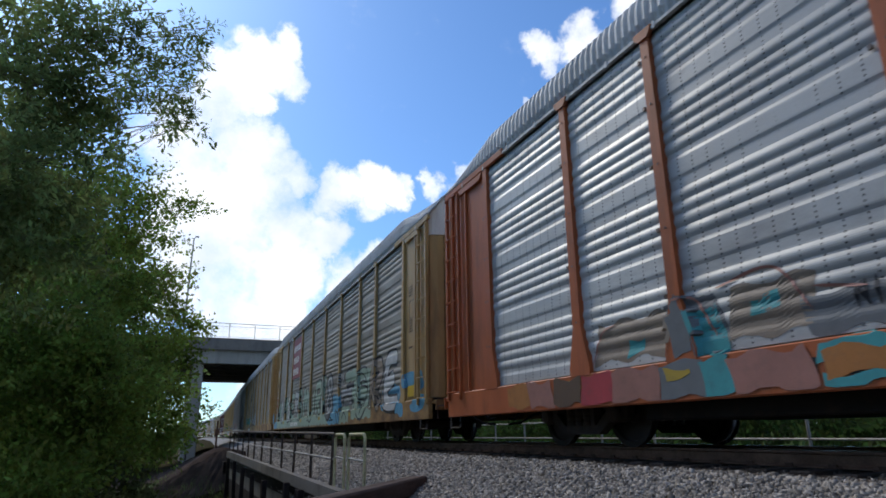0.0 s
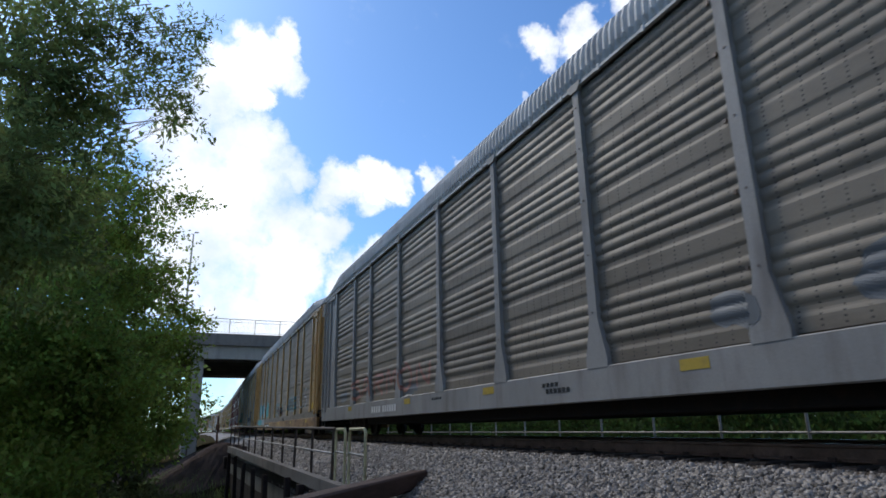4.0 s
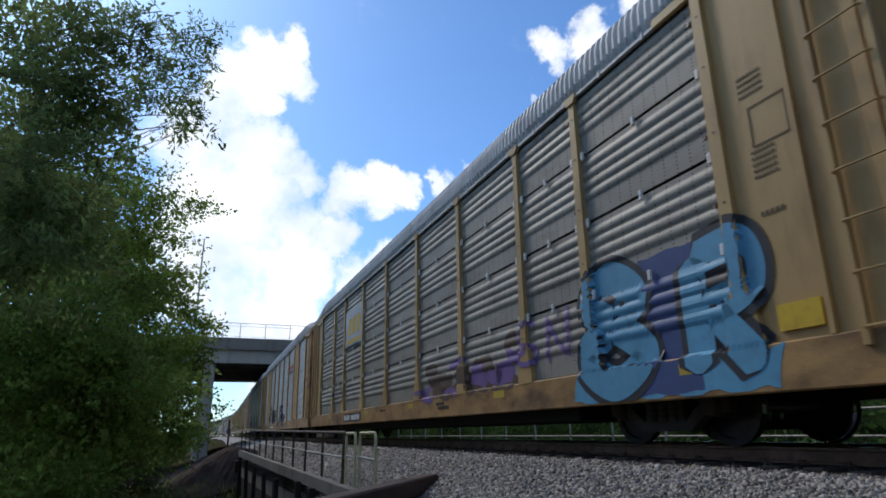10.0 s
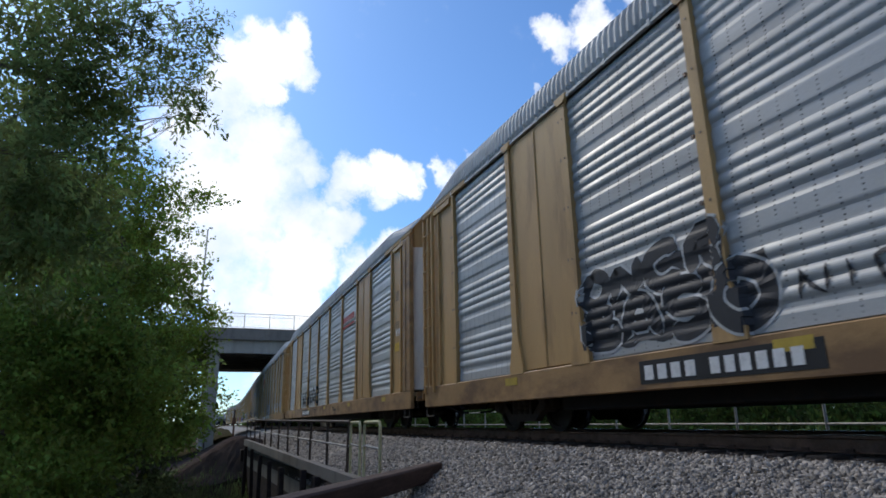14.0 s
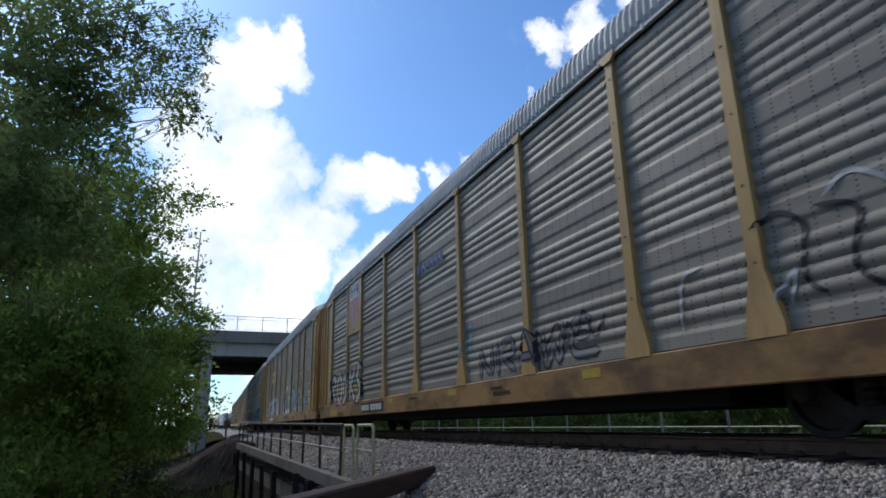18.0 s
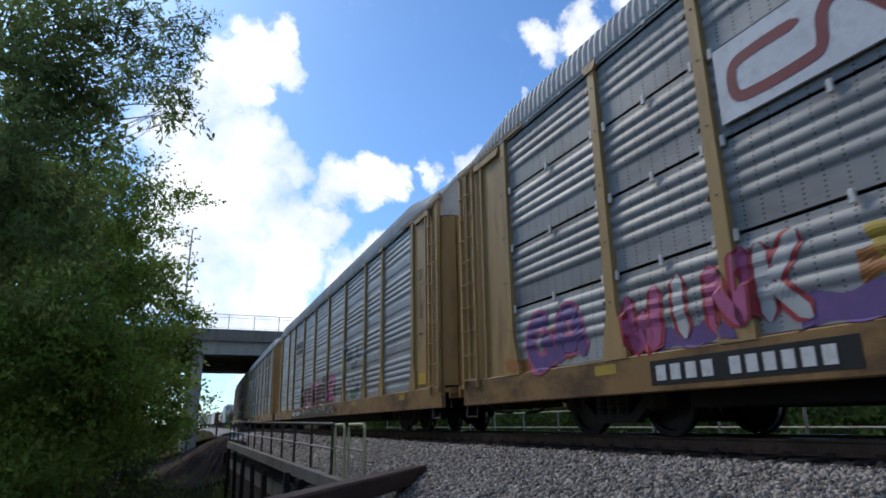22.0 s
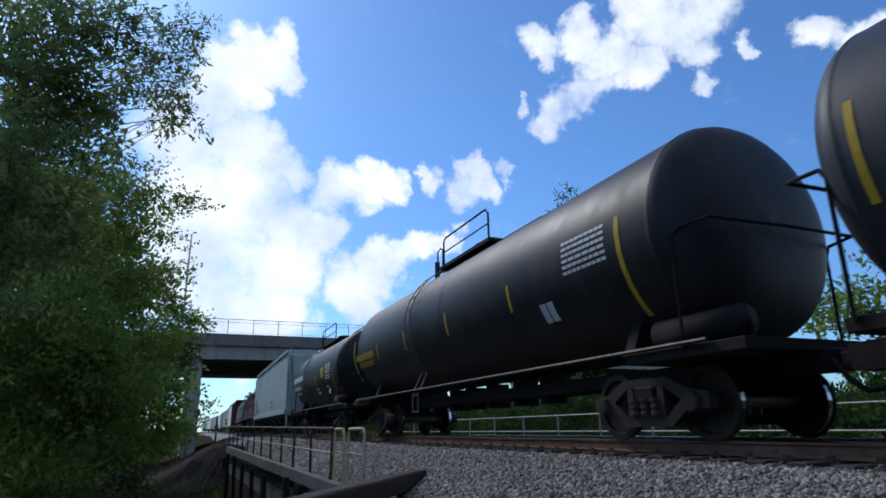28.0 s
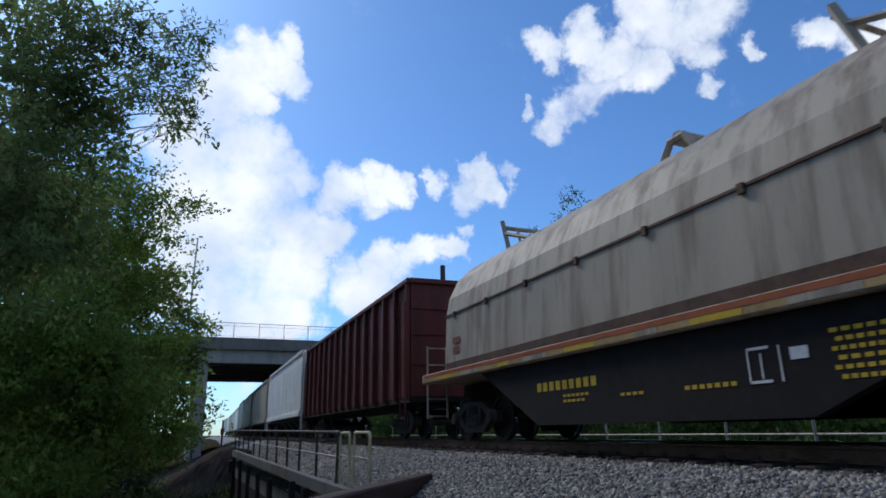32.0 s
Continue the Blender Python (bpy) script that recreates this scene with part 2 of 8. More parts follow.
RUST = (0.09, 0.045, 0.025)
M = {}
M["tan"] = surf("tan_paint", (0.47, 0.30, 0.115), 0.5, 0, 0.12, 0.8, (0.16, 0.09, 0.045), 0.6, 0.1, 60, (1, 1, 0.25), 0.05)
M["brown_tan"] = surf("faded_brown_tan_paint", (0.50, 0.305, 0.12), 0.55, 0, 0.15, 0.8, (0.14, 0.08, 0.045), 0.6, 0.1, 60, (1, 1, 0.25), 0.05)
M["tan_grimy"] = surf("grimy_tan_paint", (0.36, 0.205, 0.072), 0.6, 0, 0.2, 0.7, (0.085, 0.045, 0.026), 0.85, 0.15, 50, (1, 0.5, 1), 0.08, level=0.42)
M["brown_grimy"] = surf("grimy_brown_paint", (0.36, 0.21, 0.085), 0.6, 0, 0.2, 0.7, (0.10, 0.055, 0.032), 0.75, 0.15, 50, (1, 0.5, 1), 0.08, level=0.42)
M["orange"] = surf("orange_paint", (0.42, 0.11, 0.035), 0.5, 0, 0.14, 0.9, (0.12, 0.05, 0.03), 0.6, 0.1, 60, (1, 1, 0.25), 0.05)
M["maroon"] = surf("maroon_paint", (0.12, 0.024, 0.022), 0.5, 0, 0.15, 0.9, (0.07, 0.04, 0.03), 0.6, 0.1, 60, (1, 1, 0.25), 0.05)
M["galv"] = surf("galvanised_frame", (0.31, 0.295, 0.27), 0.6, 0.1, 0.15, 0.9, (0.12, 0.10, 0.09), 0.5, 0.1, 60, (1, 1, 0.25), 0.05)
M["p_silver"] = surf("bright_corrugated_steel", (0.46, 0.455, 0.425), 0.5, 0.15, 0.12, 0.7, (0.22, 0.21, 0.20), 0.5, 0.06, 70, (1, 0.4, 1.2), 0.14, True, gloss=0.55)
M["p_bright"] = surf("clean_corrugated_steel", (0.50, 0.495, 0.46), 0.5, 0.15, 0.1, 0.7, (0.22, 0.21, 0.20), 0.5, 0.06, 70, (1, 0.4, 1.2), 0.14, True, gloss=0.55)
M["p_grey"] = surf("weathered_corrugated_steel", (0.285, 0.258, 0.205), 0.6, 0.0, 0.15, 0.7, (0.12, 0.10, 0.085), 0.55, 0.06, 70, (1, 0.4, 1.2), 0.14, True, gloss=0.4)
M["p_dark"] = surf("dirty_corrugated_steel", (0.228, 0.19, 0.138), 0.62, 0.0, 0.16, 0.7, (0.10, 0.078, 0.06), 0.6, 0.06, 70, (1, 0.4, 1.2), 0.14, True, gloss=0.4)
M["p_blue"] = surf("blue_grey_corrugated_steel", (0.345, 0.342, 0.32), 0.55, 0.1, 0.13, 0.7, (0.16, 0.16, 0.16), 0.5, 0.06, 70, (1, 0.4, 1.2), 0.14, True, gloss=0.4)
M["roof"] = surf("galvanised_roof", (0.58, 0.57, 0.54), 0.6, 0.1, 0.14, 0.8, (0.25, 0.22, 0.2), 0.4, 0.06, 60)
M["white"] = surf("dirty_white_paint", (0.78, 0.74, 0.67), 0.5, 0, 0.1, 0.9, (0.25, 0.2, 0.15), 0.5, 0.06, 60, (1, 1, 0.25))
M["black"] = surf("underframe_black", (0.012, 0.010, 0.009), 0.8, 0.0, 0.3, 2, (0.045, 0.028, 0.018), 0.5, 0.3, 50)
M["truck"] = surf("grimy_cast_steel", (0.050, 0.041, 0.035), 0.75, 0.1, 0.3, 3, (0.09, 0.06, 0.042), 0.6, 0.3, 50)
M["wheel"] = surf("grimy_wheel_steel", (0.035, 0.030, 0.027), 0.55, 0.3, 0.3, 4, (0.06, 0.035, 0.02), 0.5, 0.2, 60)
M["steel"] = surf("worn_steel", (0.16, 0.13, 0.11), 0.45, 0.6, 0.25, 3, RUST, 0.6, 0.2, 60)
M["railhead"] = surf("polished_rail_head", (0.55, 0.54, 0.52), 0.22, 1.0, 0.1, 2, RUST, 0.2, 0.05, 60)
M["rust"] = surf("rusty_steel", (0.13, 0.072, 0.048), 0.7, 0.2, 0.3, 3, (0.05, 0.03, 0.02), 0.6, 0.3, 60)
M["rail_brown"] = surf("dusty_brown_rail", (0.22, 0.13, 0.085), 0.8, 0.0, 0.25, 3, (0.10, 0.06, 0.04), 0.6, 0.2, 60, gloss=0.15)
M["tie"] = surf("creosoted_timber", (0.055, 0.042, 0.034), 0.85, 0, 0.3, 3, (0.12, 0.10, 0.085), 0.5, 0.5, 40, (1, 6, 6), 0.2)
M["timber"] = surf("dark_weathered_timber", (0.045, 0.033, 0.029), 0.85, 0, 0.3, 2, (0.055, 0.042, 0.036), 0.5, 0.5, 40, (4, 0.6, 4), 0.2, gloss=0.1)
M["beam"] = surf("brown_beam", (0.085, 0.058, 0.05), 0.8, 0, 0.3, 2, (0.05, 0.036, 0.03), 0.6, 0.5, 40, (4, 0.6, 4), gloss=0.15)
M["bed"] = surf("ballast_bed", (0.24, 0.225, 0.21), 0.9, 0, 0.3, 6, (0.10, 0.085, 0.07), 0.7, 1.0, 30)
M["oily"] = surf("oily_track_bed", (0.10, 0.075, 0.058), 0.85, 0, 0.3, 5, (0.03, 0.025, 0.02), 0.7, 1.0, 30)
M["earth"] = surf("earth_and_dead_grass", (0.06, 0.05, 0.03), 0.95, 0, 0.35, 0.6, (0.035, 0.05, 0.02), 0.9, 1.0, 25, gloss=0.0)
M["mound"] = surf("brown_earth", (0.085, 0.064, 0.055), 1.0, 0, 0.4, 0.8, (0.05, 0.04, 0.034), 0.8, 1.0, 25, gloss=0.0)
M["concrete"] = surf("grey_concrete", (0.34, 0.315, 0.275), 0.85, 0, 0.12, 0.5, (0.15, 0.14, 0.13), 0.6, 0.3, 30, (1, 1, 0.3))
# darker tone for inner girders, road deck, parapets and the trestle's edge
M["concrete_dark"] = surf("dark_grey_concrete", (0.19, 0.172, 0.15), 0.85, 0, 0.15, 0.5, (0.08, 0.075, 0.07), 0.6, 0.3, 30, (1, 1, 0.3))
M["pipe"] = surf("galvanised_handrail", (0.36, 0.35, 0.33), 0.55, 0.2, 0.2, 4, RUST, 0.6, 0.1, 60)
M["dark_pipe"] = surf("rusted_dark_pipe", (0.085, 0.065, 0.052), 0.65, 0.2, 0.25, 4, (0.16, 0.13, 0.11), 0.5, 0.1, 60)
M["yellow_pipe"] = surf("cream_yellow_handrail", (0.55, 0.50, 0.28), 0.5, 0, 0.12, 4, RUST, 0.5, 0.1, 60)
M["bark"] = surf("grey_brown_bark", (0.10, 0.075, 0.055), 0.9, 0, 0.3, 4, (0.05, 0.04, 0.03), 0.6, 1.0, 30, (4, 4, 0.6))
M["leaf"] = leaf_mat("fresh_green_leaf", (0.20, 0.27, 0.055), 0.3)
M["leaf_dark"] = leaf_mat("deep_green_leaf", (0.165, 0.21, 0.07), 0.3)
# leaf colour lowered to hold the shade behind the train
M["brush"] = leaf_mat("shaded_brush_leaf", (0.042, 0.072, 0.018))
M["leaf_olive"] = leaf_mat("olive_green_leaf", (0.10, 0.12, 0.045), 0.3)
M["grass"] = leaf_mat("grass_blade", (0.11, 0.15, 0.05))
M["sign"] = surf("yellow_sign_paint", (0.65, 0.42, 0.03), 0.5, 0, 0.08, 3, RUST, 0.3, 0.05)
M["tank"] = surf("black_tank_paint", (0.024, 0.023, 0.023), 0.5, 0, 0.25, 0.9, (0.065, 0.055, 0.048), 0.7, 0.06, 60, (1, 1, 0.4))
M["tank_grey"] = surf("faded_grey_tank_paint", (0.050, 0.052, 0.055), 0.52, 0, 0.2, 0.6, (0.09, 0.085, 0.08), 0.5, 0.06, 60, (1, 1, 0.4))
M["hop"] = surf("pale_blue_grey_paint", (0.40, 0.445, 0.425), 0.5, 0, 0.07, 0.6, (0.22, 0.24, 0.23), 0.5, 0.06, 60, (1, 1, 0.3))
M["coil_red"] = surf("faded_red_oxide_paint", (0.27, 0.082, 0.045), 0.6, 0, 0.14, 0.9, (0.10, 0.045, 0.03), 0.75, 0.06, 60, (1, 1, 0.15), level=0.47)
M["coil_white"] = surf("dirty_cream_paint", (0.45, 0.37, 0.265), 0.6, 0, 0.14, 1.1, (0.16, 0.105, 0.07), 0.8, 0.06, 60, (1, 1, 0.12), level=0.47)
M["gond"] = surf("rusty_red_gondola_paint", (0.14, 0.032, 0.024), 0.6, 0, 0.2, 0.8, (0.04, 0.022, 0.016), 0.8, 0.06, 60, (1, 1, 0.3))
M["letter_white"] = surf("white_lettering", (0.75, 0.74, 0.70), 0.6, 0, 0.08, 5, (0.3, 0.27, 0.22), 0.4, 0.02)
M["letter_black"] = surf("black_lettering", (0.02, 0.02, 0.02), 0.6, 0, 0.1, 5, None, 0, 0.02)
M["letter_faded"] = surf("faded_stencil", (0.13, 0.085, 0.04), 0.6, 0, 0.1, 5, None, 0, 0.02)
M["letter_yellow"] = surf("yellow_lettering", (0.62, 0.40, 0.03), 0.6, 0, 0.08, 5, (0.3, 0.2, 0.05), 0.4, 0.02)
M["letter_red"] = surf("red_lettering", (0.45, 0.045, 0.035), 0.6, 0, 0.08, 5, (0.2, 0.05, 0.04), 0.4, 0.02)


# ---- mesh helpers ----
def mesh_of(name, verts, faces, smooth=False):
    me = bpy.data.meshes.new(name)
    me.from_pydata(verts, [], faces)
    me.validate()
    if smooth:
        me.polygons.foreach_set("use_smooth", [True] * len(me.polygons))
    me.materials.append(None)
    me.update()
    return me


def put(name, me, material, parent=None, label="", m=None):
    """One mesh object, whose material belongs to the object, so that meshes are shared."""
    ob = new(name, me)
    ob.material_slots[0].link = "OBJECT"
    ob.material_slots[0].material = M[material] if isinstance(material, str) else material
    if parent:
        ob.parent = parent
    if m is not None:
        ob.matrix_basis = m
    if label:
        ob["label"] = label
    return ob


class Shape:
    """Collects boxes, prisms, tubes and sheets into one mesh."""

    def __init__(self):
        self.v, self.f = [], []

    def box(self, x0, x1, y0, y1, z0, z1, bev=0.0):
        n = len(self.v)
        if not bev:
            self.v += [(x, y, z) for x in (x0, x1) for y in (y0, y1) for z in (z0, z1)]
            self.f += [tuple(n + i for i in q) for q in ((0, 1, 3, 2), (4, 6, 7, 5), (0, 4, 5, 1), (2, 3, 7, 6), (0, 2, 6, 4), (1, 5, 7, 3))]
            return self
        b = bev
        for z, i in ((z0, b), (z0 + b, 0), (z1 - b, 0), (z1, b)):
            self.v += [(x0 + i, y0 + b, z), (x0 + b, y0 + i, z), (x1 - b, y0 + i, z), (x1 - i, y0 + b, z), (x1 - i, y1 - b, z), (x1 - b, y1 - i, z), (x0 + b, y1 - i, z), (x0 + i, y1 - b, z)]
        self.f += [tuple(n + i for i in range(7, -1, -1)), tuple(n + 24 + i for i in range(8))]
        for k in range(3):
            for i in range(8):
                j = (i + 1) % 8
                self.f.append((n + 8 * k + i, n + 8 * k + j, n + 8 * k + 8 + j, n + 8 * k + 8 + i))
        return self

    def prism(self, loop, axis, a, b):
        """A closed loop of 2D points, extruded along an axis from a to b."""
        n, k = len(self.v), len(loop)

        def at(p, c):
            return {"x": (c, p[0], p[1]), "y": (p[0], c, p[1]), "z": (p[0], p[1], c)}[axis]
        self.v += [at(p, a) for p in loop] + [at(p, b) for p in loop]
        self.f += [tuple(n + i for i in range(k - 1, -1, -1)), tuple(n + k + i for i in range(k))]
        self.f += [(n + i, n + (i + 1) % k, n + k + (i + 1) % k, n + k + i) for i in range(k)]
        return self

    def tube(self, points, r, sides=6, ends=True):
        pts = [Vector(p) for p in points]
        rad = r if isinstance(r, (list, tuple)) else [r] * len(pts)
        n = len(self.v)
        for i, p in enumerate(pts):
            d = (pts[min(i + 1, len(pts) - 1)] - pts[max(i - 1, 0)]).normalized()
            u = d.orthogonal().normalized() if abs(d.z) > 0.95 else d.cross(Vector((0, 0, 1))).normalized()
            w = d.cross(u)
            self.v += [tuple(p + (u * math.cos(2 * math.pi * k / sides) + w * math.sin(2 * math.pi * k / sides)) * rad[i]) for k in range(sides)]
        for i in range(len(pts) - 1):
            for k in range(sides):
                j = (k + 1) % sides
                self.f.append((n + i * sides + k, n + i * sides + j, n + (i + 1) * sides + j, n + (i + 1) * sides + k))
        if ends:
            self.f += [tuple(n + k for k in range(sides - 1, -1, -1)), tuple(n + (len(pts) - 1) * sides + k for k in range(sides))]
        return self

    def lathe(self, profile, axis, centre, sides=24, ends=True):
        """profile: (along, radius) pairs turned about an axis through centre."""
        n = len(self.v)
        for a, r in profile:
            for k in range(sides):
                c, s = r * math.cos(2 * math.pi * k / sides), r * math.sin(2 * math.pi * k / sides)
                p = {"x": (a, c, s), "y": (c, a, s), "z": (c, s, a)}[axis]
                self.v.append(tuple(p[i] + centre[i] for i in range(3)))
        for i in range(len(profile) - 1):
            for k in range(sides):
                j = (k + 1) % sides
                self.f.append((n + i * sides + k, n + i * sides + j, n + (i + 1) * sides + j, n + (i + 1) * sides + k))
        if ends:
            self.f += [tuple(n + k for k in range(sides)), tuple(n + (len(profile) - 1) * sides + k for k in range(sides))]
        return self

    def sheet(self, rows):
        """A grid of points, row by row."""
        n, k = len(self.v), len(rows[0])
        for r in rows:
            self.v += r
        for i in range(len(rows) - 1):
            for j in range(k - 1):
                self.f.append((n + i * k + j, n + i * k + j + 1, n + (i + 1) * k + j + 1, n + (i + 1) * k + j))
        return self

    def mesh(self, name, smooth=False):
        return mesh_of(name, self.v, self.f, smooth)


# ---- the track's line ----
SIDE, HALF, SPEED = 5.387, 1.57, 18.5349


def gone(t):
    """How far the train has run after t seconds; it gathers a little speed."""
    return SPEED * t - 0.15 + 0.32 * ((t - 12.5) / 12.5) ** 2


def placed(s, steady=18.18):
    """Where along the train a car stands that passes the camera at s / steady seconds."""
    return 8.0 + gone((s - 8.0) / steady)




def bend(s):
    if s < -20:
        return 0.0
    k = 9.85e-4 - 8.72e-6 * max(s, 0)
    return max(k, -7.0e-4) if s < 330 else 0.0


LINE = {}
x_, h_ = SIDE + HALF, 0.0
for i_ in range(0, 321):
    LINE[i_] = (x_, h_)
    h_ += bend(i_ * 2.5 + 1.25) * 2.5
    x_ += math.tan(h_) * 2.5
x_, h_ = SIDE + HALF, 0.0
for i_ in range(0, -9, -1):
    LINE[i_] = (x_, h_)
    h_ -= bend(i_ * 2.5 - 1.25) * 2.5
    x_ -= math.tan(h_) * 2.5


def line(s):
    """Sideways place and heading (to the right) of the track's centre at s along it."""
    i = math.floor(s / 2.5)
    if i < -8:
        x, h = LINE[-8]
        return x + (s + 20) * math.tan(h), h
    i = min(i, 319)
    (xa, ha), (xb, hb) = LINE[i], LINE[i + 1]
    u = s / 2.5 - i
    return xa + (xb - xa) * u, ha + (hb - ha) * u


def on_line(s):
    x, h = line(s)
    return pose(x, s, 0, 0, 0, -math.degrees(h))


CARS = []


def car_empty(name, s, label, category):
    e = new(name)
    e.matrix_basis = on_line(s)
    tagged(e, label, category, "cars of the freight train")
    CARS.append((e, s))
    return e


# ---- trucks, couplers ----
def wheel_mesh(r=0.44):
    s = Shape()
    s.lathe([(-0.075, r * 0.25), (-0.06, r * 0.62), (-0.03, r * 0.66), (-0.07, r * 0.88), (-0.07, r), (0.04, r * 1.005), (0.045, r * 1.06), (0.07, r * 1.06), (0.07, r * 0.88), (0.02, r * 0.84), (0.0, r * 0.3), (0.04, r * 0.25)], "x", (0, 0, 0), 28)
    return s.mesh("wheel", False)


def sideframe_mesh(x):
    s = Shape()
    for t in (-1, 1):
        s.prism([(t * y, z) for y, z in ((1.12, 0.38), (1.12, 0.58), (0.80, 0.62), (0.42, 0.80), (0.0, 0.80), (0.0, 0.68), (0.36, 0.68), (0.66, 0.50), (0.76, 0.38))][::t], "x", x - 0.07, x + 0.07)
        s.prism([(t * y, z) for y, z in ((0.76, 0.38), (0.66, 0.50), (0.40, 0.30), (0.0, 0.30), (0.0, 0.17), (0.46, 0.17))][::t], "x", x - 0.07, x + 0.07)
        s.prism([(t * y, z) for y, z in ((0.24, 0.28), (0.36, 0.28), (0.36, 0.70), (0.24, 0.70))][::t], "x", x - 0.07, x + 0.07)
    for y in (-0.88, 0.88):
        s.lathe([(x - 0.16, 0.04), (x - 0.15, 0.11), (x - 0.10, 0.13), (x + 0.1, 0.13)], "x", (0, y, 0.46), 12)
    for y in (-0.2, 0.0, 0.2):
        s.lathe([(0.30, 0.07), (0.34, 0.075), (0.38, 0.06), (0.42, 0.075), (0.46, 0.06), (0.50, 0.075), (0.54, 0.07)], "z", (x - 0.07, y, 0), 10)
    return s.mesh("sideframe")


WHEEL = wheel_mesh()
s_ = Shape(); s_.lathe([(-0.045, 0.4405), (-0.045, 0.4435), (0.045, 0.4435), (0.045, 0.4405)], "x", (0, 0, 0), 28, False); TREAD = s_.mesh("tread")
FRAME_NEAR, FRAME_FAR = sideframe_mesh(-1.0), sideframe_mesh(1.0)
s_ = Shape(); s_.box(-1.1, 1.1, -0.2, 0.2, 0.46, 0.70, 0.03); s_.lathe([(0.66, 0.3), (0.80, 0.3)], "z", (0, 0, 0), 16)
BOLSTER = s_.mesh("bolster")
s_ = Shape(); s_.lathe([(-0.75, 0.08), (0.75, 0.08)], "x", (0, 0, 0), 10); AXLE = s_.mesh("axle")


def truck(car, y, material="black"):
    t = put("truck", BOLSTER, material, car, "", pose(0, y, 0))
    put("sideframe", FRAME_NEAR, "truck", t)
    put("sideframe", FRAME_FAR, "truck", t)
    for dy in (-0.88, 0.88):
        put("axle", AXLE, "steel", t, "", pose(0, dy, 0.455))
        put("wheel", WHEEL, "wheel", t, "grimy steel wheel", pose(-0.755, dy, 0.455, 0, 0, 180))
        put("wheel", WHEEL, "wheel", t, "", pose(0.755, dy, 0.455))
        put("tread", TREAD, "railhead", t, "bright worn wheel tread", pose(-0.755, dy, 0.455))
        put("tread", TREAD, "railhead", t, "", pose(0.755, dy, 0.455))
    return t


s_ = Shape()
s_.box(-0.09, 0.09, -0.1, 0.62, 0.78, 0.96, 0.03); s_.prism([(-0.2, -0.12), (0.02, -0.2), (0.2, -0.05), (0.2, 0.2), (-0.14, 0.24)], "z", 0.72, 1.02)
COUPLER = s_.mesh("coupler")
s_ = Shape(); s_.tube([(-0.35, 0.3, 0.85), (-0.38, 0.12, 0.62), (-0.34, -0.02, 0.5), (-0.26, -0.16, 0.52)], 0.035, 6); HOSE = s_.mesh("air_hose")


def draw_gear(car, length):
    for y, turn in ((-length / 2, 0), (length / 2, 180)):
        c = put("coupler", COUPLER, "rust", car, "", pose(0, y + (0.02 if turn == 0 else -0.02), 0, 0, 0, turn))
        put("air_hose", HOSE, "black", c)


# ---- autoracks ----
PITCH = 29.058
POSTS = [-11.962, -9.199, -7.216, -4.376, -1.468, 1.468, 4.376, 7.216, 9.199, 11.962]
Z0, Z1 = 1.02, 5.31


def ribs(z, style):
    """How far the side sheet stands out at height z: ribs in fours between flat bands, or four plain ribbed rows."""
    if style == "slot":
        u = (z - Z0) % 1.10
        if u < 0.33 or u > 0.998:
            return 0.012
        return 0.012 + 0.026 * (0.5 - 0.5 * math.cos(2 * math.pi * (u - 0.33) / 0.167)) ** 0.5
    u = (z - 1.28) % 1.12
    if u > 0.64:
        return 0.012 + 0.016 * min(1, max(0, min(u - 0.64 - 0.12, 1.12 - u - 0.06) / 0.05))
    return 0.012 + 0.024 * (0.5 - 0.5 * math.cos(2 * math.pi * u / 0.16)) ** 0.5


def panel_mesh(width, style, rows=None):
    z0, z1 = rows or (Z0, Z1)
    n = int((z1 - z0) / 0.0208)
    prof = [(z0 + (z1 - z0) * i / n) for i in range(n + 1)]
    s = Shape()
    near = [[(-HALF + 0.085 - ribs(z, style), y, z) for z in prof] for y in (-width / 2, width / 2)]
    s.sheet([near[1], near[0]])
    back = [[(-HALF + 0.10, y, z) for z in (z0, z1)] for y in (-width / 2, width / 2)]
    s.sheet(back)
    s.v += [near[0][0], near[1][0], near[0][-1], near[1][-1]]
    return s.mesh("panel")


def post_mesh(gusset=True, w=0.078):
    g = 0.24 if gusset else w
    s = Shape()
    s.prism([(-g, 0.98), (g, 0.98), (g, 1.10), (w + 0.02, 1.66), (w - 0.005, Z1 + 0.02), (-w + 0.005, Z1 + 0.02), (-w - 0.02, 1.66), (-g, 1.10)], "x", -HALF - 0.012, -HALF + 0.09)
    s.box(-HALF + 0.09, -HALF + 0.16, -0.05, 0.05, 0.98, Z1)
    return s.mesh("post")


def roof_mesh():
    s = Shape()
    half = [(-1.55, 5.36), (-1.565, 5.46), (-1.555, 5.70), (-1.50, 5.87), (-1.38, 5.98), (-1.15, 6.07), (-0.85, 6.14), (-0.50, 6.18), (-0.2, 6.20)]
    prof = half + [(-x, z) for x, z in half[::-1]]
    rows = []
    n = 772
    for j in range(n + 1):
        y = -14.0 + 28.0 * j / n
        up = 0.05 * (0.0, 0.0, 1.0, 1.0)[j % 4]
        f = min(1.0, max(0.0, (abs(y) - 11.7) / 1.9))
        row = []
        for k, (x, z) in enumerate(prof):
            z = z * (1 - f) + min(z, 5.41 + max(0.0, 1.57 - abs(x)) * 1.2) * f
            inner = 0 < k < len(prof) - 1
            row.append((x * (1 + (up * 0.6 if inner else 0)), y, z + (up * min(1, k / 3, (len(prof) - 1 - k) / 3) * (1 - 0.7 * f) if inner else 0)))
        rows.append(row)
    s.sheet([r[::-1] for r in rows])
    return s.mesh("roof")


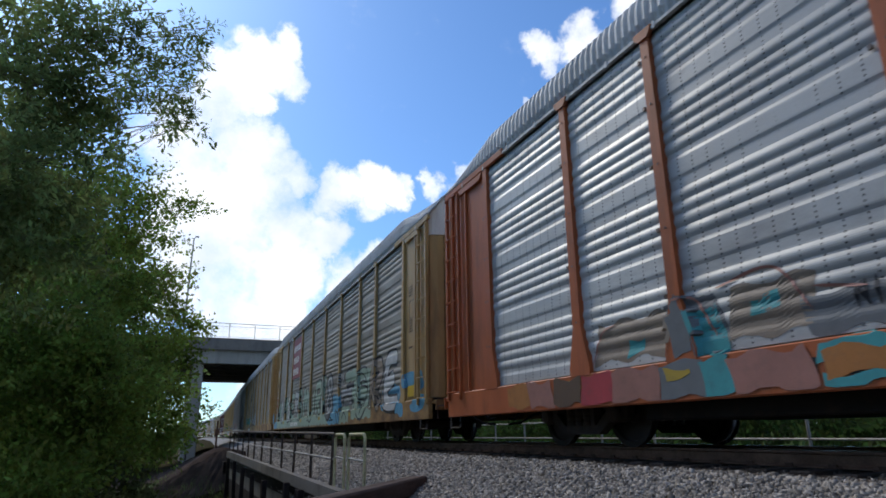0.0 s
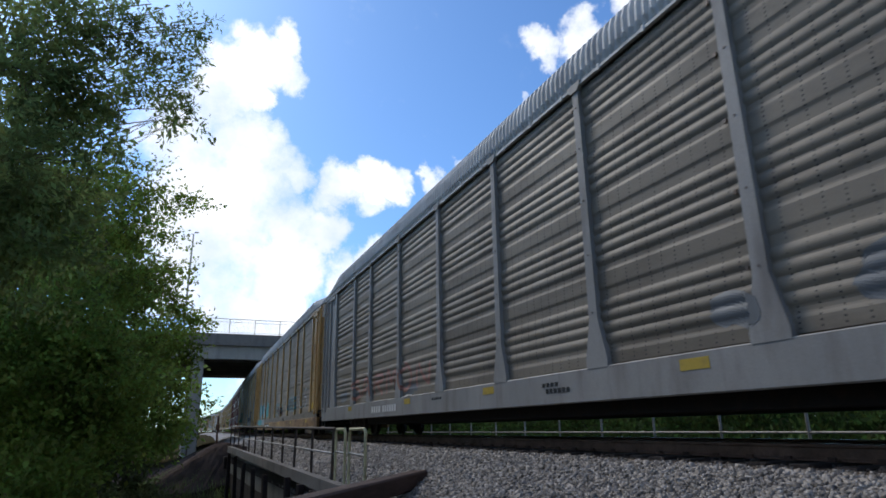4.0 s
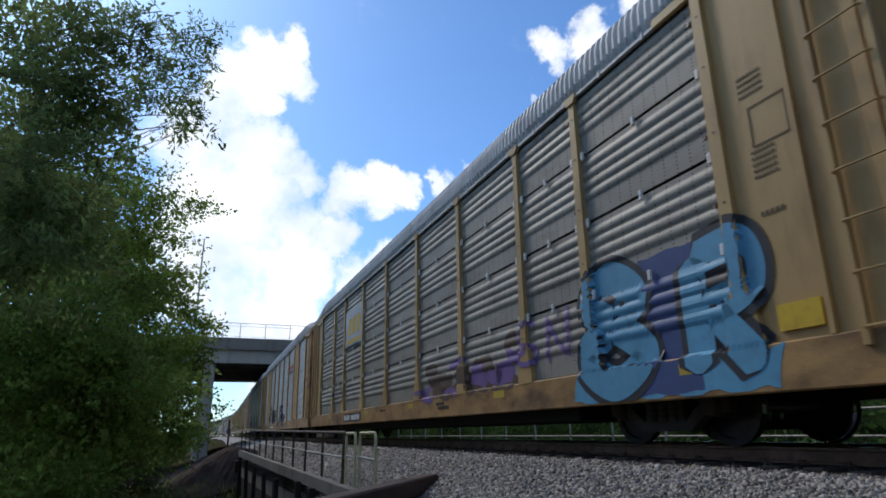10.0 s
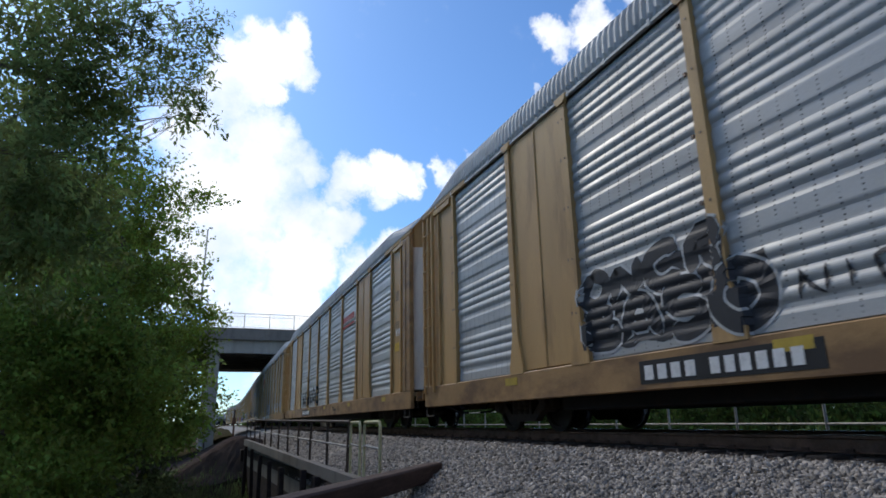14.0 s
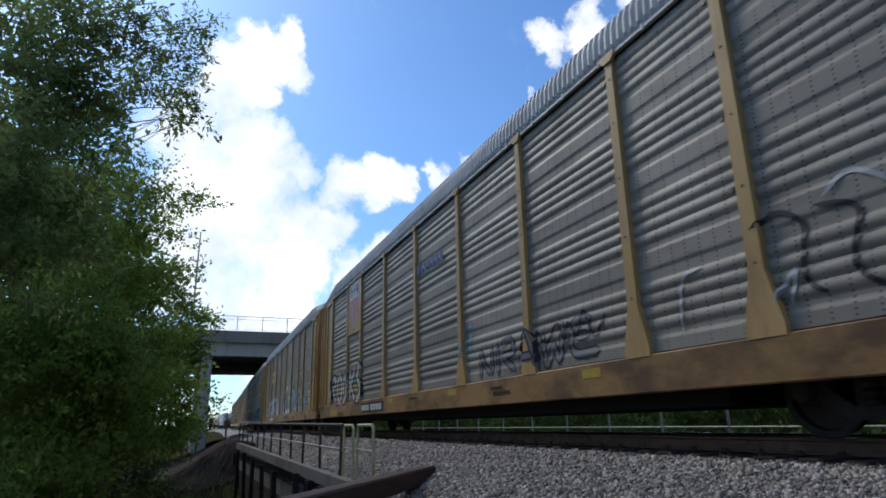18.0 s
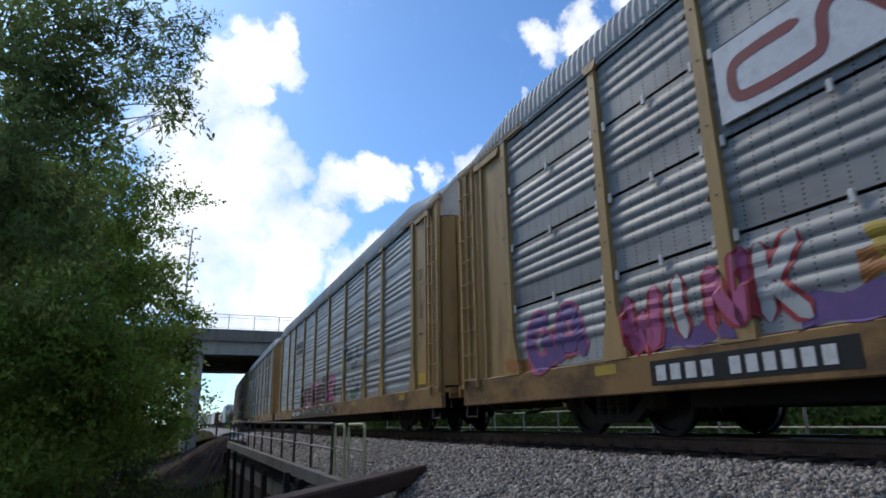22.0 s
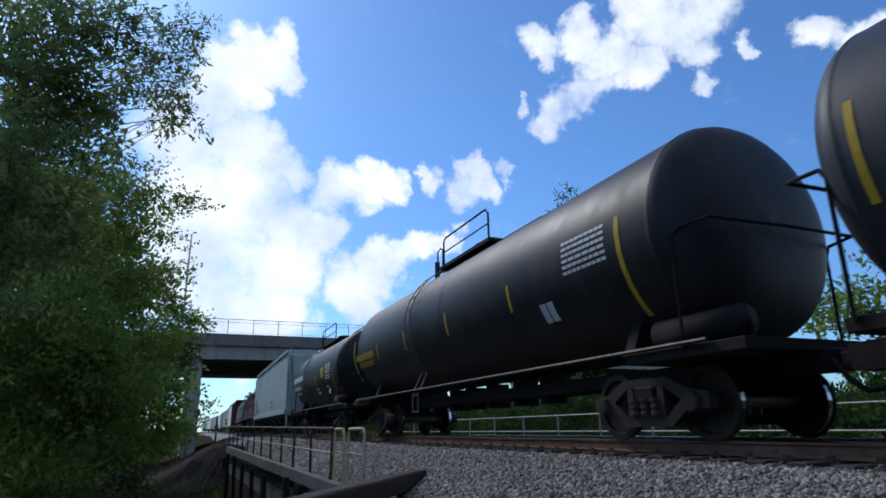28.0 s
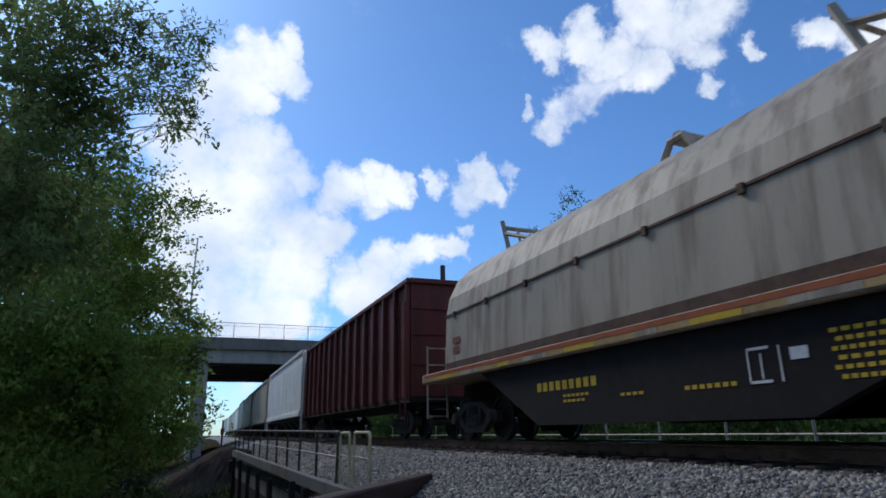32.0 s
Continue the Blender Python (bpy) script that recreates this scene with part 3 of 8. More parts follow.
def door_mesh():
    """An end door, bowed outward, at the front end."""
    s = Shape()
    for a, b in ((-1.46, -0.02), (0.02, 1.46)):
        rows = []
        for i in range(9):
            x = a + (b - a) * i / 8
            y = -13.66 - 0.30 * math.sqrt(max(0, 1 - (x / 1.5) ** 2))
            rows.append([(x, y, 1.02), (x, y, 4.97), (x, y + 0.05, 4.97), (x, y + 0.05, 1.02), (x, y, 1.02)])
        s.sheet(rows)
    return s.mesh("end_door")


def end_top_mesh():
    s = Shape()
    rows = []
    for i in range(25):
        x = -1.53 + 3.06 * i / 24
        y = -13.66 - 0.31 * math.sqrt(max(0, 1 - (x / 1.54) ** 2))
        z = min(5.46 + 0.72 * max(0, 1 - abs(x / 1.53) ** 2.6) ** 0.5, 5.42 + (1.57 - abs(x)) * 1.2)
        rows.append([(x, y + 0.24, z), (x, y + 0.03, z + 0.012), (x, y, z - 0.03), (x, y, 4.975), (x, y + 0.06, 4.975)])
    s.sheet(rows)
    return s.mesh("end_cap")


def seam_mesh(x, z0=1.05, z1=4.95, w=0.018):
    y = -13.66 - 0.30 * math.sqrt(max(0, 1 - (x / 1.5) ** 2))
    s = Shape(); s.box(x - w, x + w, y - 0.012, y + 0.02, z0, z1)
    return s.mesh("door_seam")


def ladder_mesh():
    s = Shape()
    x = -HALF
    for y in (-13.83, -13.25):
        s.box(x - 0.05, x + 0.02, y - 0.035, y + 0.035, 0.86, 5.28)
    return s.mesh("ladder_stile")


def rung_mesh():
    s = Shape()
    s.tube([(-HALF - 0.02, -13.83, 0), (-HALF - 0.085, -13.80, 0.01), (-HALF - 0.085, -13.28, 0.01), (-HALF - 0.02, -13.25, 0)], 0.014, 5)
    return s.mesh("rung")


def mirrored(me, name, ax):
    """The same mesh turned round to the other side ('x') or the other end ('y')."""
    v = [(-p.co.x, -p.co.y, p.co.z) if ax == "xy" else ((-p.co.x, p.co.y, p.co.z) if ax == "x" else (p.co.x, -p.co.y, p.co.z)) for p in me.vertices]
    f = [tuple(p.vertices) if ax == "xy" else tuple(p.vertices)[::-1] for p in me.polygons]
    return mesh_of(name, v, f)


PANELS = {}


def panel(width, style, row=None):
    key = (round(width, 3), style, row)
    if key not in PANELS:
        if style == "slot":
            z = Z0 + 1.10 * row
            me = panel_mesh(width, style, (z + (0.022 if row else 0), min(Z1, z + 1.078)))
        elif style == "plate":
            s = Shape(); s.box(-HALF + 0.03, -HALF + 0.10, -width / 2, width / 2, Z0, Z1, 0.01)
            s.box(-HALF + 0.015, -HALF + 0.03, -0.02, 0.02, Z0 + 0.05, Z1 - 0.05)
            me = s.mesh("plate")
        else:
            me = panel_mesh(width, style)
        PANELS[key] = (me, mirrored(me, "panel_far", "xy"))
    return PANELS[key]


POST, POST_PLAIN = post_mesh(), post_mesh(False, 0.05)
POST_FAR, ROOF, DOOR, CAP, STILE, RUNG = mirrored(POST, "post", "xy"), roof_mesh(), door_mesh(), end_top_mesh(), ladder_mesh(), rung_mesh()
DOOR_REAR, CAP_REAR, STILE_REAR, RUNG_REAR = (mirrored(m, m.name, "y") for m in (DOOR, CAP, STILE, RUNG))
s_ = Shape(); s_.box(-HALF - 0.02, -HALF + 0.10, -13.90, -13.22, 0.98, 5.31, 0.02); s_.box(-HALF - 0.035, -HALF - 0.02, -13.54, -13.50, 1.0, 5.2); CORNER = s_.mesh("corner_post")
s_ = Shape(); s_.tube([(-HALF - 0.05, -13.22, 0), (-HALF - 0.05, -12.80, 0)], 0.014, 5); RUNG_SHORT = s_.mesh("rung")
s_ = Shape(); s_.box(-1.5, 1.5, -0.34, 0.0, 0.86, 0.93, 0.01); s_.box(-1.52, 1.52, -0.36, -0.32, 0.72, 0.94)
for k_ in range(11):
    s_.box(-1.46 + 0.27 * k_, -1.30 + 0.27 * k_, -0.31, -0.02, 0.93, 0.95)
PLATFORM = s_.mesh("crossover_platform")
s_ = Shape(); s_.tube([(-1.5, -0.40, 0.52), (-1.5, -0.40, 0.80), (-1.2, -0.42, 0.82), (-0.5, -0.44, 0.80), (-0.2, -0.46, 0.92)], 0.016, 5); LEVER = s_.mesh("uncoupling_lever")
s_ = Shape(); s_.tube([(-0.9, 0.1, 0.66), (-0.7, -0.35, 0.60), (-0.45, -0.55, 0.42), (-0.25, -0.75, 0.40)], 0.03, 6); s_.box(-1.0, -0.8, -0.1, 0.15, 0.58, 0.78, 0.02); PIPE_END = s_.mesh("air_pipe")
SEAMS = [seam_mesh(x_) for x_ in (-1.12, -0.62, 0.0, 0.62, 1.12)]
SEAMS_REAR = [mirrored(m, m.name, "y") for m in SEAMS]
STILE_FAR, STILE_FAR_REAR = mirrored(STILE, "ladder_stile", "x"), mirrored(STILE, "ladder_stile", "xy")
s_ = Shape(); s_.box(-HALF - 0.005, -HALF + 0.10, -13.92, 13.92, 0.53, 1.00, 0.015); SILL = s_.mesh("side_sill")
SILL_FAR = mirrored(SILL, "side_sill", "x")
s_ = Shape(); s_.box(-1.46, 1.46, -13.88, 13.88, 0.92, 1.0); s_.box(-0.35, 0.35, -13.8, 13.8, 0.62, 0.92); s_.box(-1.25, 1.25, -8.3, 8.3, 0.34, 0.92, 0.02)
for y_ in range(-12, 13, 2):
    s_.box(-1.45, 1.45, y_ - 0.06, y_ + 0.06, 0.74, 0.92)
DECK = s_.mesh("deck")
s_ = Shape()
s_.box(-HALF + 0.05, -HALF + 0.09, -13.66, -11.99, 1.0, 5.31); s_.box(-HALF, -HALF + 0.09, -13.74, -13.60, 0.98, 5.31, 0.01)
s_.box(-HALF + 0.0, -HALF + 0.05, -12.96, -12.90, 1.0, 5.28)
s_.box(-HALF - 0.02, -HALF + 0.05, -13.96, -11.2, 5.32, 5.47, 0.015)
s_.prism([(-13.2, 5.18), (-12.2, 5.18), (-12.1, 5.31), (-13.2, 5.31)], "x", -HALF - 0.015, -HALF + 0.05)
BAY = s_.mesh("end_bay")
BAY_REAR, BAY_FAR, BAY_FAR_REAR = mirrored(BAY, "end_bay", "y"), mirrored(BAY, "end_bay", "x"), mirrored(BAY, "end_bay", "xy")
s_ = Shape(); s_.box(-HALF - 0.012, -HALF + 0.05, -13.95, 13.95, 5.335, 5.385, 0.006)
for k_ in range(27):
    s_.box(-HALF - 0.022, -HALF - 0.008, -13.0 + k_ - 0.02, -13.0 + k_ + 0.02, 5.31, 5.41)
RAIL_TOP = s_.mesh("top_rail"); RAIL_TOP_FAR = mirrored(RAIL_TOP, "top_rail", "x")
s_ = Shape(); s_.prism([(-0.09, 5.26), (0.09, 5.26), (0.15, 5.33), (0.17, 5.40), (-0.17, 5.40), (-0.15, 5.33)], "x", -HALF - 0.036, -HALF + 0.03); KNEE = s_.mesh("post_knee")
s_ = Shape(); s_.box(-HALF + 0.012, -HALF + 0.05, -0.03, 0.03, -0.09, 0.05, 0.008); CLIP = s_.mesh("panel_clip")
s_ = Shape(); s_.box(-0.6, 0.5, -2.2, 2.0, 0.38, 0.62, 0.03); s_.box(-1.2, -0.7, 2.5, 4.0, 0.42, 0.80, 0.03); s_.lathe([(-4.6, 0.05), (-4.55, 0.2), (-3.4, 0.2), (-3.35, 0.05)], "y", (-0.9, 0, 0.58), 12)
s_.tube([(-1.3, -9, 0.62), (-1.3, 9, 0.62)], 0.02, 5); BELLY = s_.mesh("brake_gear")
s_ = Shape(); s_.tube([(-HALF + 0.02, -13.80, 0.75), (-HALF, -13.80, 0.32), (-HALF, -13.35, 0.32), (-HALF + 0.02, -13.35, 0.75)], 0.018, 5); STEP = s_.mesh("stirrup_step")


def autorack(index, frame, sheet, style, label, plates=(), special=None, cap="white", roof="roof", door=None):
    """Car number index of the train, counted from the first one in view."""
    s0 = PITCH * index - 1.476
    car = car_empty("autorack_car", s0, label, "railroad car")
    put("deck", DECK, "black", car); put("brake_gear", BELLY, "black", car)
    grimy = {"tan": "tan_grimy", "brown_tan": "brown_grimy"}.get(frame, frame)
    low = pose(0, 0, -0.27 if index == 4 else 0)
    grimy = "brown_grimy" if frame == "maroon" else grimy
    put("side_sill", SILL, grimy, car, "", low); put("side_sill", SILL_FAR, grimy, car, "", low)
    if index == 4:
        s = Shape(); s.box(-HALF + 0.02, -HALF + 0.06, -13.6, 13.6, 0.73, 1.01, 0.01); put("lower_sheet", s.mesh("lower_sheet"), sheet, car)
    put("roof", ROOF, roof, car, "corrugated galvanised roof", pose(0, 0, 0.05 if index < 8 else (-0.06 if index > 13 else 0)))
    put("top_rail", RAIL_TOP, roof, car); put("top_rail", RAIL_TOP_FAR, roof, car)
    for i, y in enumerate(POSTS):
        put("post", POST if style != "plate" or i not in (0, 9) else POST_PLAIN, frame, car, "", pose(0, y, 0))
        put("post", POST_FAR, frame, car, "", pose(0, y, 0))
        if 0 < i < 9:
            put("post_knee", KNEE, frame, car, "", pose(0, y, 0))
    for i in range(9):
        a, b = POSTS[i], POSTS[i + 1]
        kind = "plate" if i in plates else ("rib" if style == "plate" else style)
        look_of = frame if kind == "plate" else sheet
        if special and i in special:
            look_of = special[i]
        for row in (range(4) if kind == "slot" else (None,)):
            near, other = panel(b - a - 0.195, kind, row)
            put("panel", near, look_of, car, "", pose(0, (a + b) / 2 + 0.012, 0))
            if row is None:
                put("panel", other, look_of, car, "", pose(0, (a + b) / 2, 0))
        if kind == "slot":
            put("panel", panel(b - a - 0.12, "rib")[1], look_of, car, "", pose(0, (a + b) / 2, 0))
            for row in (1, 2, 3):
                for y in (a + 0.15, (a + b) / 2, b - 0.15):
                    put("panel_clip", CLIP, "white", car, "small pale latch plate", pose(0, y, Z0 + 1.10 * row))
    back = pose(0, 0, 0)
    for me in (BAY, BAY_REAR, BAY_FAR, BAY_FAR_REAR):
        put("end_bay", me, frame, car, "", back)
    for d, c, st, st2, rg, mid in ((DOOR, CAP, STILE, STILE_FAR, RUNG, 1), (DOOR_REAR, CAP_REAR, STILE_REAR, STILE_FAR_REAR, RUNG_REAR, -1)):
        put("end_door", d, door or frame, car, "", back); put("end_cap", c, cap, car, "", back)
        for me in (SEAMS if mid == 1 else SEAMS_REAR):
            put("door_seam", me, "rust" if door == "white" else grimy, car, "", back)
        if style == "plate" and mid == 1:
            ladder = put("corner_post", CORNER, "brown_grimy", car, "dark brown corner post")
            for z in range(4):
                put("rung", RUNG_SHORT, frame, ladder, "", pose(0, 0, 1.12 + 0.5 * z))
        else:
            ladder = put("ladder", st, frame, car, "", back)
            for z in range(10):
                put("rung", rg, frame, ladder, "", pose(0, 0, 1.0 + 0.47 * z))
        put("ladder", st2, frame, car, "", back)
        put("stirrup_step", STEP, "steel", car, "", pose(0, 0, 0) if mid == 1 else pose(0, 27.15, 0))
    for y, turn in ((-13.9, 0), (13.9, 180)):
        put("crossover_platform", PLATFORM, grimy, car, "", pose(0, y, 0, 0, 0, turn))
        put("uncoupling_lever", LEVER, "steel", car, "", pose(0, y, 0, 0, 0, turn))
        put("air_pipe", PIPE_END, "black", car, "", pose(0, y, 0, 0, 0, turn))
    truck(car, -10.0); truck(car, 10.0)
    draw_gear(car, PITCH)
    return car


RACKS = [
    autorack(0, "orange", "p_bright", "rib", "orange-framed autorack with bright ribbed steel sides and graffiti"),
    autorack(1, "tan", "p_grey", "rib", "tan-framed autorack with grey ribbed sides under heavy graffiti"),
    autorack(2, "tan", "p_dark", "rib", "tan-framed autorack with grey ribbed steel sides"),
    autorack(3, "galv", "p_dark", "rib", "unpainted grey autorack with ribbed steel sides", door="galv"),
    autorack(4, "tan", "p_dark", "rib", "tan-framed autorack with dull ribbed sides and teal graffiti"),
    autorack(5, "tan", "p_grey", "rib", "tan-framed autorack with grey ribbed sides and a shield emblem"),
    autorack(6, "maroon", "p_dark", "slot", "maroon-framed autorack with grimy slatted steel sides"),
    autorack(7, "tan", "p_grey", "slot", "tan-framed autorack with dull grey slatted steel sides"),
    autorack(8, "brown_tan", "p_silver", "plate", "brown-tan autorack with bright ribbed sides and flat plates", (1, 7), door="white", cap="brown_tan"),
    autorack(9, "brown_tan", "p_silver", "plate", "brown-tan autorack with bright ribbed sides and outlined graffiti", (1, 7), door="white", cap="brown_tan"),
    autorack(10, "brown_tan", "p_silver", "plate", "brown-tan autorack with bright ribbed sides and flat plates", (1, 7), door="white", cap="tan"),
    autorack(11, "tan", "p_dark", "rib", "tan-framed autorack with dirty ribbed sides and silver graffiti"),
    autorack(12, "tan", "p_grey", "rib", "tan-framed autorack with a shield emblem and coloured graffiti"),
    autorack(13, "tan", "p_dark", "rib", "tan-framed autorack with brown-grey ribbed sides and pale graffiti", cap="tan"),
    autorack(14, "tan", "p_blue", "slot", "tan-framed autorack with slatted sides and bright mural graffiti"),
    autorack(15, "tan", "p_silver", "rib", "tan-framed autorack with bright ribbed sides and pink graffiti"),
    autorack(16, "tan", "p_blue", "slot", "tan-framed autorack with clean blue-grey slatted sides"),
    autorack(17, "tan", "p_dark", "slot", "tan-framed autorack with dark slatted steel sides"),
]

# ---- tank cars, hoppers, coil cars, gondola ----
STRETCH = 1.022


def words(text, size, name="lettering", squeeze=1.0, bold=0.0):
    """Readable writing with the built-in font, as a thin flat mesh."""
    cu = bpy.data.curves.new(name, "FONT")
    cu.body, cu.size, cu.align_x, cu.align_y, cu.extrude, cu.offset = text, size, "CENTER", "CENTER", 0.002, bold
    ob = bpy.data.objects.new(name, cu)
    me = bpy.data.meshes.new_from_object(ob)
    bpy.data.objects.remove(ob)
    for v in me.vertices:
        v.co.x *= squeeze
    me.materials.clear()
    me.materials.append(None)
    return me


def on_side(y, z, x):
    return Matrix(((0, 0, -1, x), (-1, 0, 0, y), (0, 1, 0, z), (0, 0, 0, 1)))


def on_end(x, y, z):
    return Matrix(((1, 0, 0, x), (0, 0, -1, y), (0, 1, 0, z), (0, 0, 0, 1)))


def bars(rows, x, name="lettering", depth=0.004):
    """Unreadable writing as plain bars: rows of (y of the left end, z, width, height, count) on a flat side at x, read towards the front."""
    s = Shape()
    for y, z, w, h, n in rows:
        step = w / n
        for k in range(n):
            s.box(x - depth, x, y - step * (k + 0.66), y - step * k, z, z + h)
    return s.mesh(name)


def tank_rows(rows, r, zc, name="lettering"):
    """Bars that follow the round of a tank: (y of the left end, angle above the middle, width, height, count)."""
    s = Shape()
    for y, a, w, h, n in rows:
        step = w / n
        for k in range(n):
            grid = []
            for i in range(7):
                b = radians(a) + h / r * (i / 6 - 0.5)
                grid.append([(-(r + 0.006) * math.cos(b), yy, zc + (r + 0.006) * math.sin(b)) for yy in (y - step * k, y - step * (k + 0.84))])
            s.sheet(grid)
    return s.mesh(name)


def tank_car(s0, length, material, label, r, zc, dome, writing, inset=0.85, railing=0, board=2.5):
    length *= STRETCH
    car = car_empty("tank_car", placed(s0), label, "railroad car")
    h = length / 2
    e = h - inset
    prof = [(-e, 0.02)] + [(-e + 0.52 * (1 - math.cos(radians(a))), r * math.sin(radians(a)) ** 0.7) for a in (6, 12, 20, 30, 42, 55, 66, 76, 84, 90)]
    prof = prof + [(-y, q) for y, q in prof[::-1]]
    s = Shape(); s.lathe(prof, "y", (0, 0, zc), 56)
    put("tank", s.mesh("tank", True), material, car)
    for y in (-e + 0.52, 0.02, e - 0.52):
        s = Shape(); s.lathe([(y - 0.03, r + 0.002), (y - 0.02, r + 0.008), (y + 0.02, r + 0.008), (y + 0.03, r + 0.002)], "y", (0, 0, zc), 56)
        put("weld_band", s.mesh("weld_band", True), material, car)
    s = Shape()
    s.box(-1.38, 1.38, -h + 0.5, -h + board, 0.96, 1.10, 0.01); s.box(-1.38, 1.38, h - board, h - 0.5, 0.96, 1.10, 0.01)
    s.box(-0.3, 0.3, -h + 0.4, h - 0.4, 0.75, 1.0, 0.02)
    for y in (-h + 2.6, h - 2.6):
        s.prism([(-1.25, 1.1), (-0.95, 1.75), (-0.3, 1.35), (0.3, 1.35), (0.95, 1.75), (1.25, 1.1)], "y", y - 0.1, y + 0.1)
    put("underframe", s.mesh("underframe"), "black", car)
    for x in (-1.42, 1.42):
        s = Shape(); s.tube([(x, -h + 1.0, 1.12), (x, h - 1.0, 1.12)], 0.03, 6); put("side_rail", s.mesh("side_rail"), "wheel", car)
    for x in (-1.40, 1.40):
        for y, t in ((-e + 0.30, -1), (e - 0.30, 1)):
            s = Shape(); s.tube([(x, y, 1.05), (x, y, 2.42), (x * 0.96, y + 0.1 * t, 2.55), (x * 0.9, y + 0.5 * t, 2.58), (0, y + 0.5 * t, 2.60)], 0.024, 6)
            put("grab_rail", s.mesh("grab_rail"), "black", car)
    top = zc + r
    s = Shape()
    s.box(-0.75, 0.75, dome - 1.5, dome + 1.5, top - 0.02, top + 0.06)
    d = put("walkway", s.mesh("walkway"), "black", car)
    s = Shape(); s.lathe([(top - 0.05, 0.30), (top + 0.28, 0.30), (top + 0.30, 0.33), (top + 0.36, 0.33), (top + 0.40, 0.2)], "z", (0, dome, 0), 20); put("manway", s.mesh("manway"), "black", d)
    s = Shape(); s.lathe([(top + 0.02, 0.12), (top + 0.34, 0.12), (top + 0.38, 0.06)], "z", (0.0, dome + 0.7, 0), 14); put("valve", s.mesh("valve"), "steel", d)
    for x in (-0.75, 0.75):
        s = Shape()
        a, c = dome - 1.5, dome + 1.5
        s.tube([(x, a, top), (x, a, top + 0.62), (x, a + 0.12, top + 0.75), (x, c - 0.5, top + 0.75)] + ([(x, c - 0.12, top + 0.75), (x, c, top + 0.62), (x, c, top)] if railing else [(x, c - 0.38, top + 0.66), (x, c - 0.38, top)]), 0.024, 6)
        s.tube([(x, c - 0.3, top - 0.05), (x, c - 0.3, top + 0.48), (x, c - 0.15, top + 0.55), (x, c + 0.05, top + 0.5), (x, c + 0.05, top - 0.1)], 0.022, 6)
        s.tube([(x, a, top + 0.38), (x, c - 0.3, top + 0.38)], 0.018, 5)
        put("handrail", s.mesh("handrail"), "black", d)
    for x in (-1, 1):
        s = Shape()
        pts = [(x * (r + 0.10) * math.cos(radians(a)), zc + (r + 0.10) * math.sin(radians(a))) for a in range(75, -50, -12)]
        for y in (dome + 1.35, dome + 1.75):
            s.tube([(px, y, pz) for px, pz in pts] + [(x * 1.42, y, 1.0), (x * 1.42, y, 0.55)], 0.02, 5)
        for px, pz in pts + [(x * 1.42, 1.0), (x * 1.42, 0.6)]:
            s.tube([(px, dome + 1.35, pz), (px, dome + 1.75, pz)], 0.016, 5)
        put("ladder", s.mesh("ladder"), "steel", car)
    for mat, rows in writing:
        put("lettering", tank_rows(rows, r, zc), mat, car)["kind"] = "stuff"
    s = Shape(); s.lathe([(-0.9, 0.02), (-0.85, 0.2), (0.5, 0.2), (0.55, 0.02)], "y", (-1.05, -h + board - 0.9, 1.32), 14); put("brake_cylinder", s.mesh("brake_cylinder", True), "black", car)
    s = Shape()
    for y in (-2.2, -1.1, 0.2, 1.4, 2.4):
        s.box(-0.25, 0.25, y - 0.1, y + 0.1, 0.62, 1.15)
    s.tube([(-0.5, -h + 3, 0.8), (-0.5, h - 3, 0.8)], 0.03, 5); s.tube([(0.5, -h + 3, 0.86), (0.5, h - 3, 0.86)], 0.02, 5)
    put("piping", s.mesh("piping"), "black", car)
    truck(car, -h + 2.55); truck(car, h - 2.55)
    draw_gear(car, length)
    return car


def stripe(y, a, h=0.5, w=0.1):
    return (y, a, w, h, 1)


tank_car(505.5, 15.7, "tank_grey", "faded dark grey tank car with a yellow placard", 1.54, 2.70, 0.9,
         [("letter_yellow", [stripe(-3.0, 38, 0.45, 0.16), stripe(0.1, 22, 0.45, 0.12), stripe(3.2, -8, 0.4, 0.1), stripe(7.05, -7, 1.0, 0.1), (-3.6, 22, 2.4, 0.42, 1)]), ("tan_grimy", [(5.98, -12, 1.0, 0.36, 4), (4.8, -12, 1.5, 0.36, 6), (5.8, -24, 2.0, 0.10, 14), (5.8, -29, 1.9, 0.10, 12)]), ("letter_black", [(-3.75, 20.5, 2.1, 0.14, 9), (-3.75, 25, 2.1, 0.05, 12)])], inset=0.32)
tank_car(521.9, 17.0, "tank", "black tank car with yellow reflective stripes", 1.55, 2.72, 0.4,
         [("letter_yellow", [stripe(y, -11, 0.5, 0.10) for y in (-3.25, -0.3, 2.55, 5.0)] + [stripe(-6.42, -18, 1.5, 0.11), stripe(7.6, -14, 1.4, 0.11), (7.3, -11, 1.9, 0.2, 9), (7.1, -19, 1.6, 0.06, 10), (7.1, -22, 1.5, 0.06, 9)]),
          ("letter_white", [(-5.1, 8, 1.1, 0.05, 9), (-5.1, 4.5, 1.1, 0.05, 7), (-5.1, 1, 1.1, 0.05, 10), (-5.1, -2.5, 1.1, 0.05, 6), (-5.1, -6, 1.1, 0.05, 8), (-5.1, -9.5, 1.1, 0.05, 9), (-4.2, -28, 0.42, 0.34, 2)])], inset=1.08)
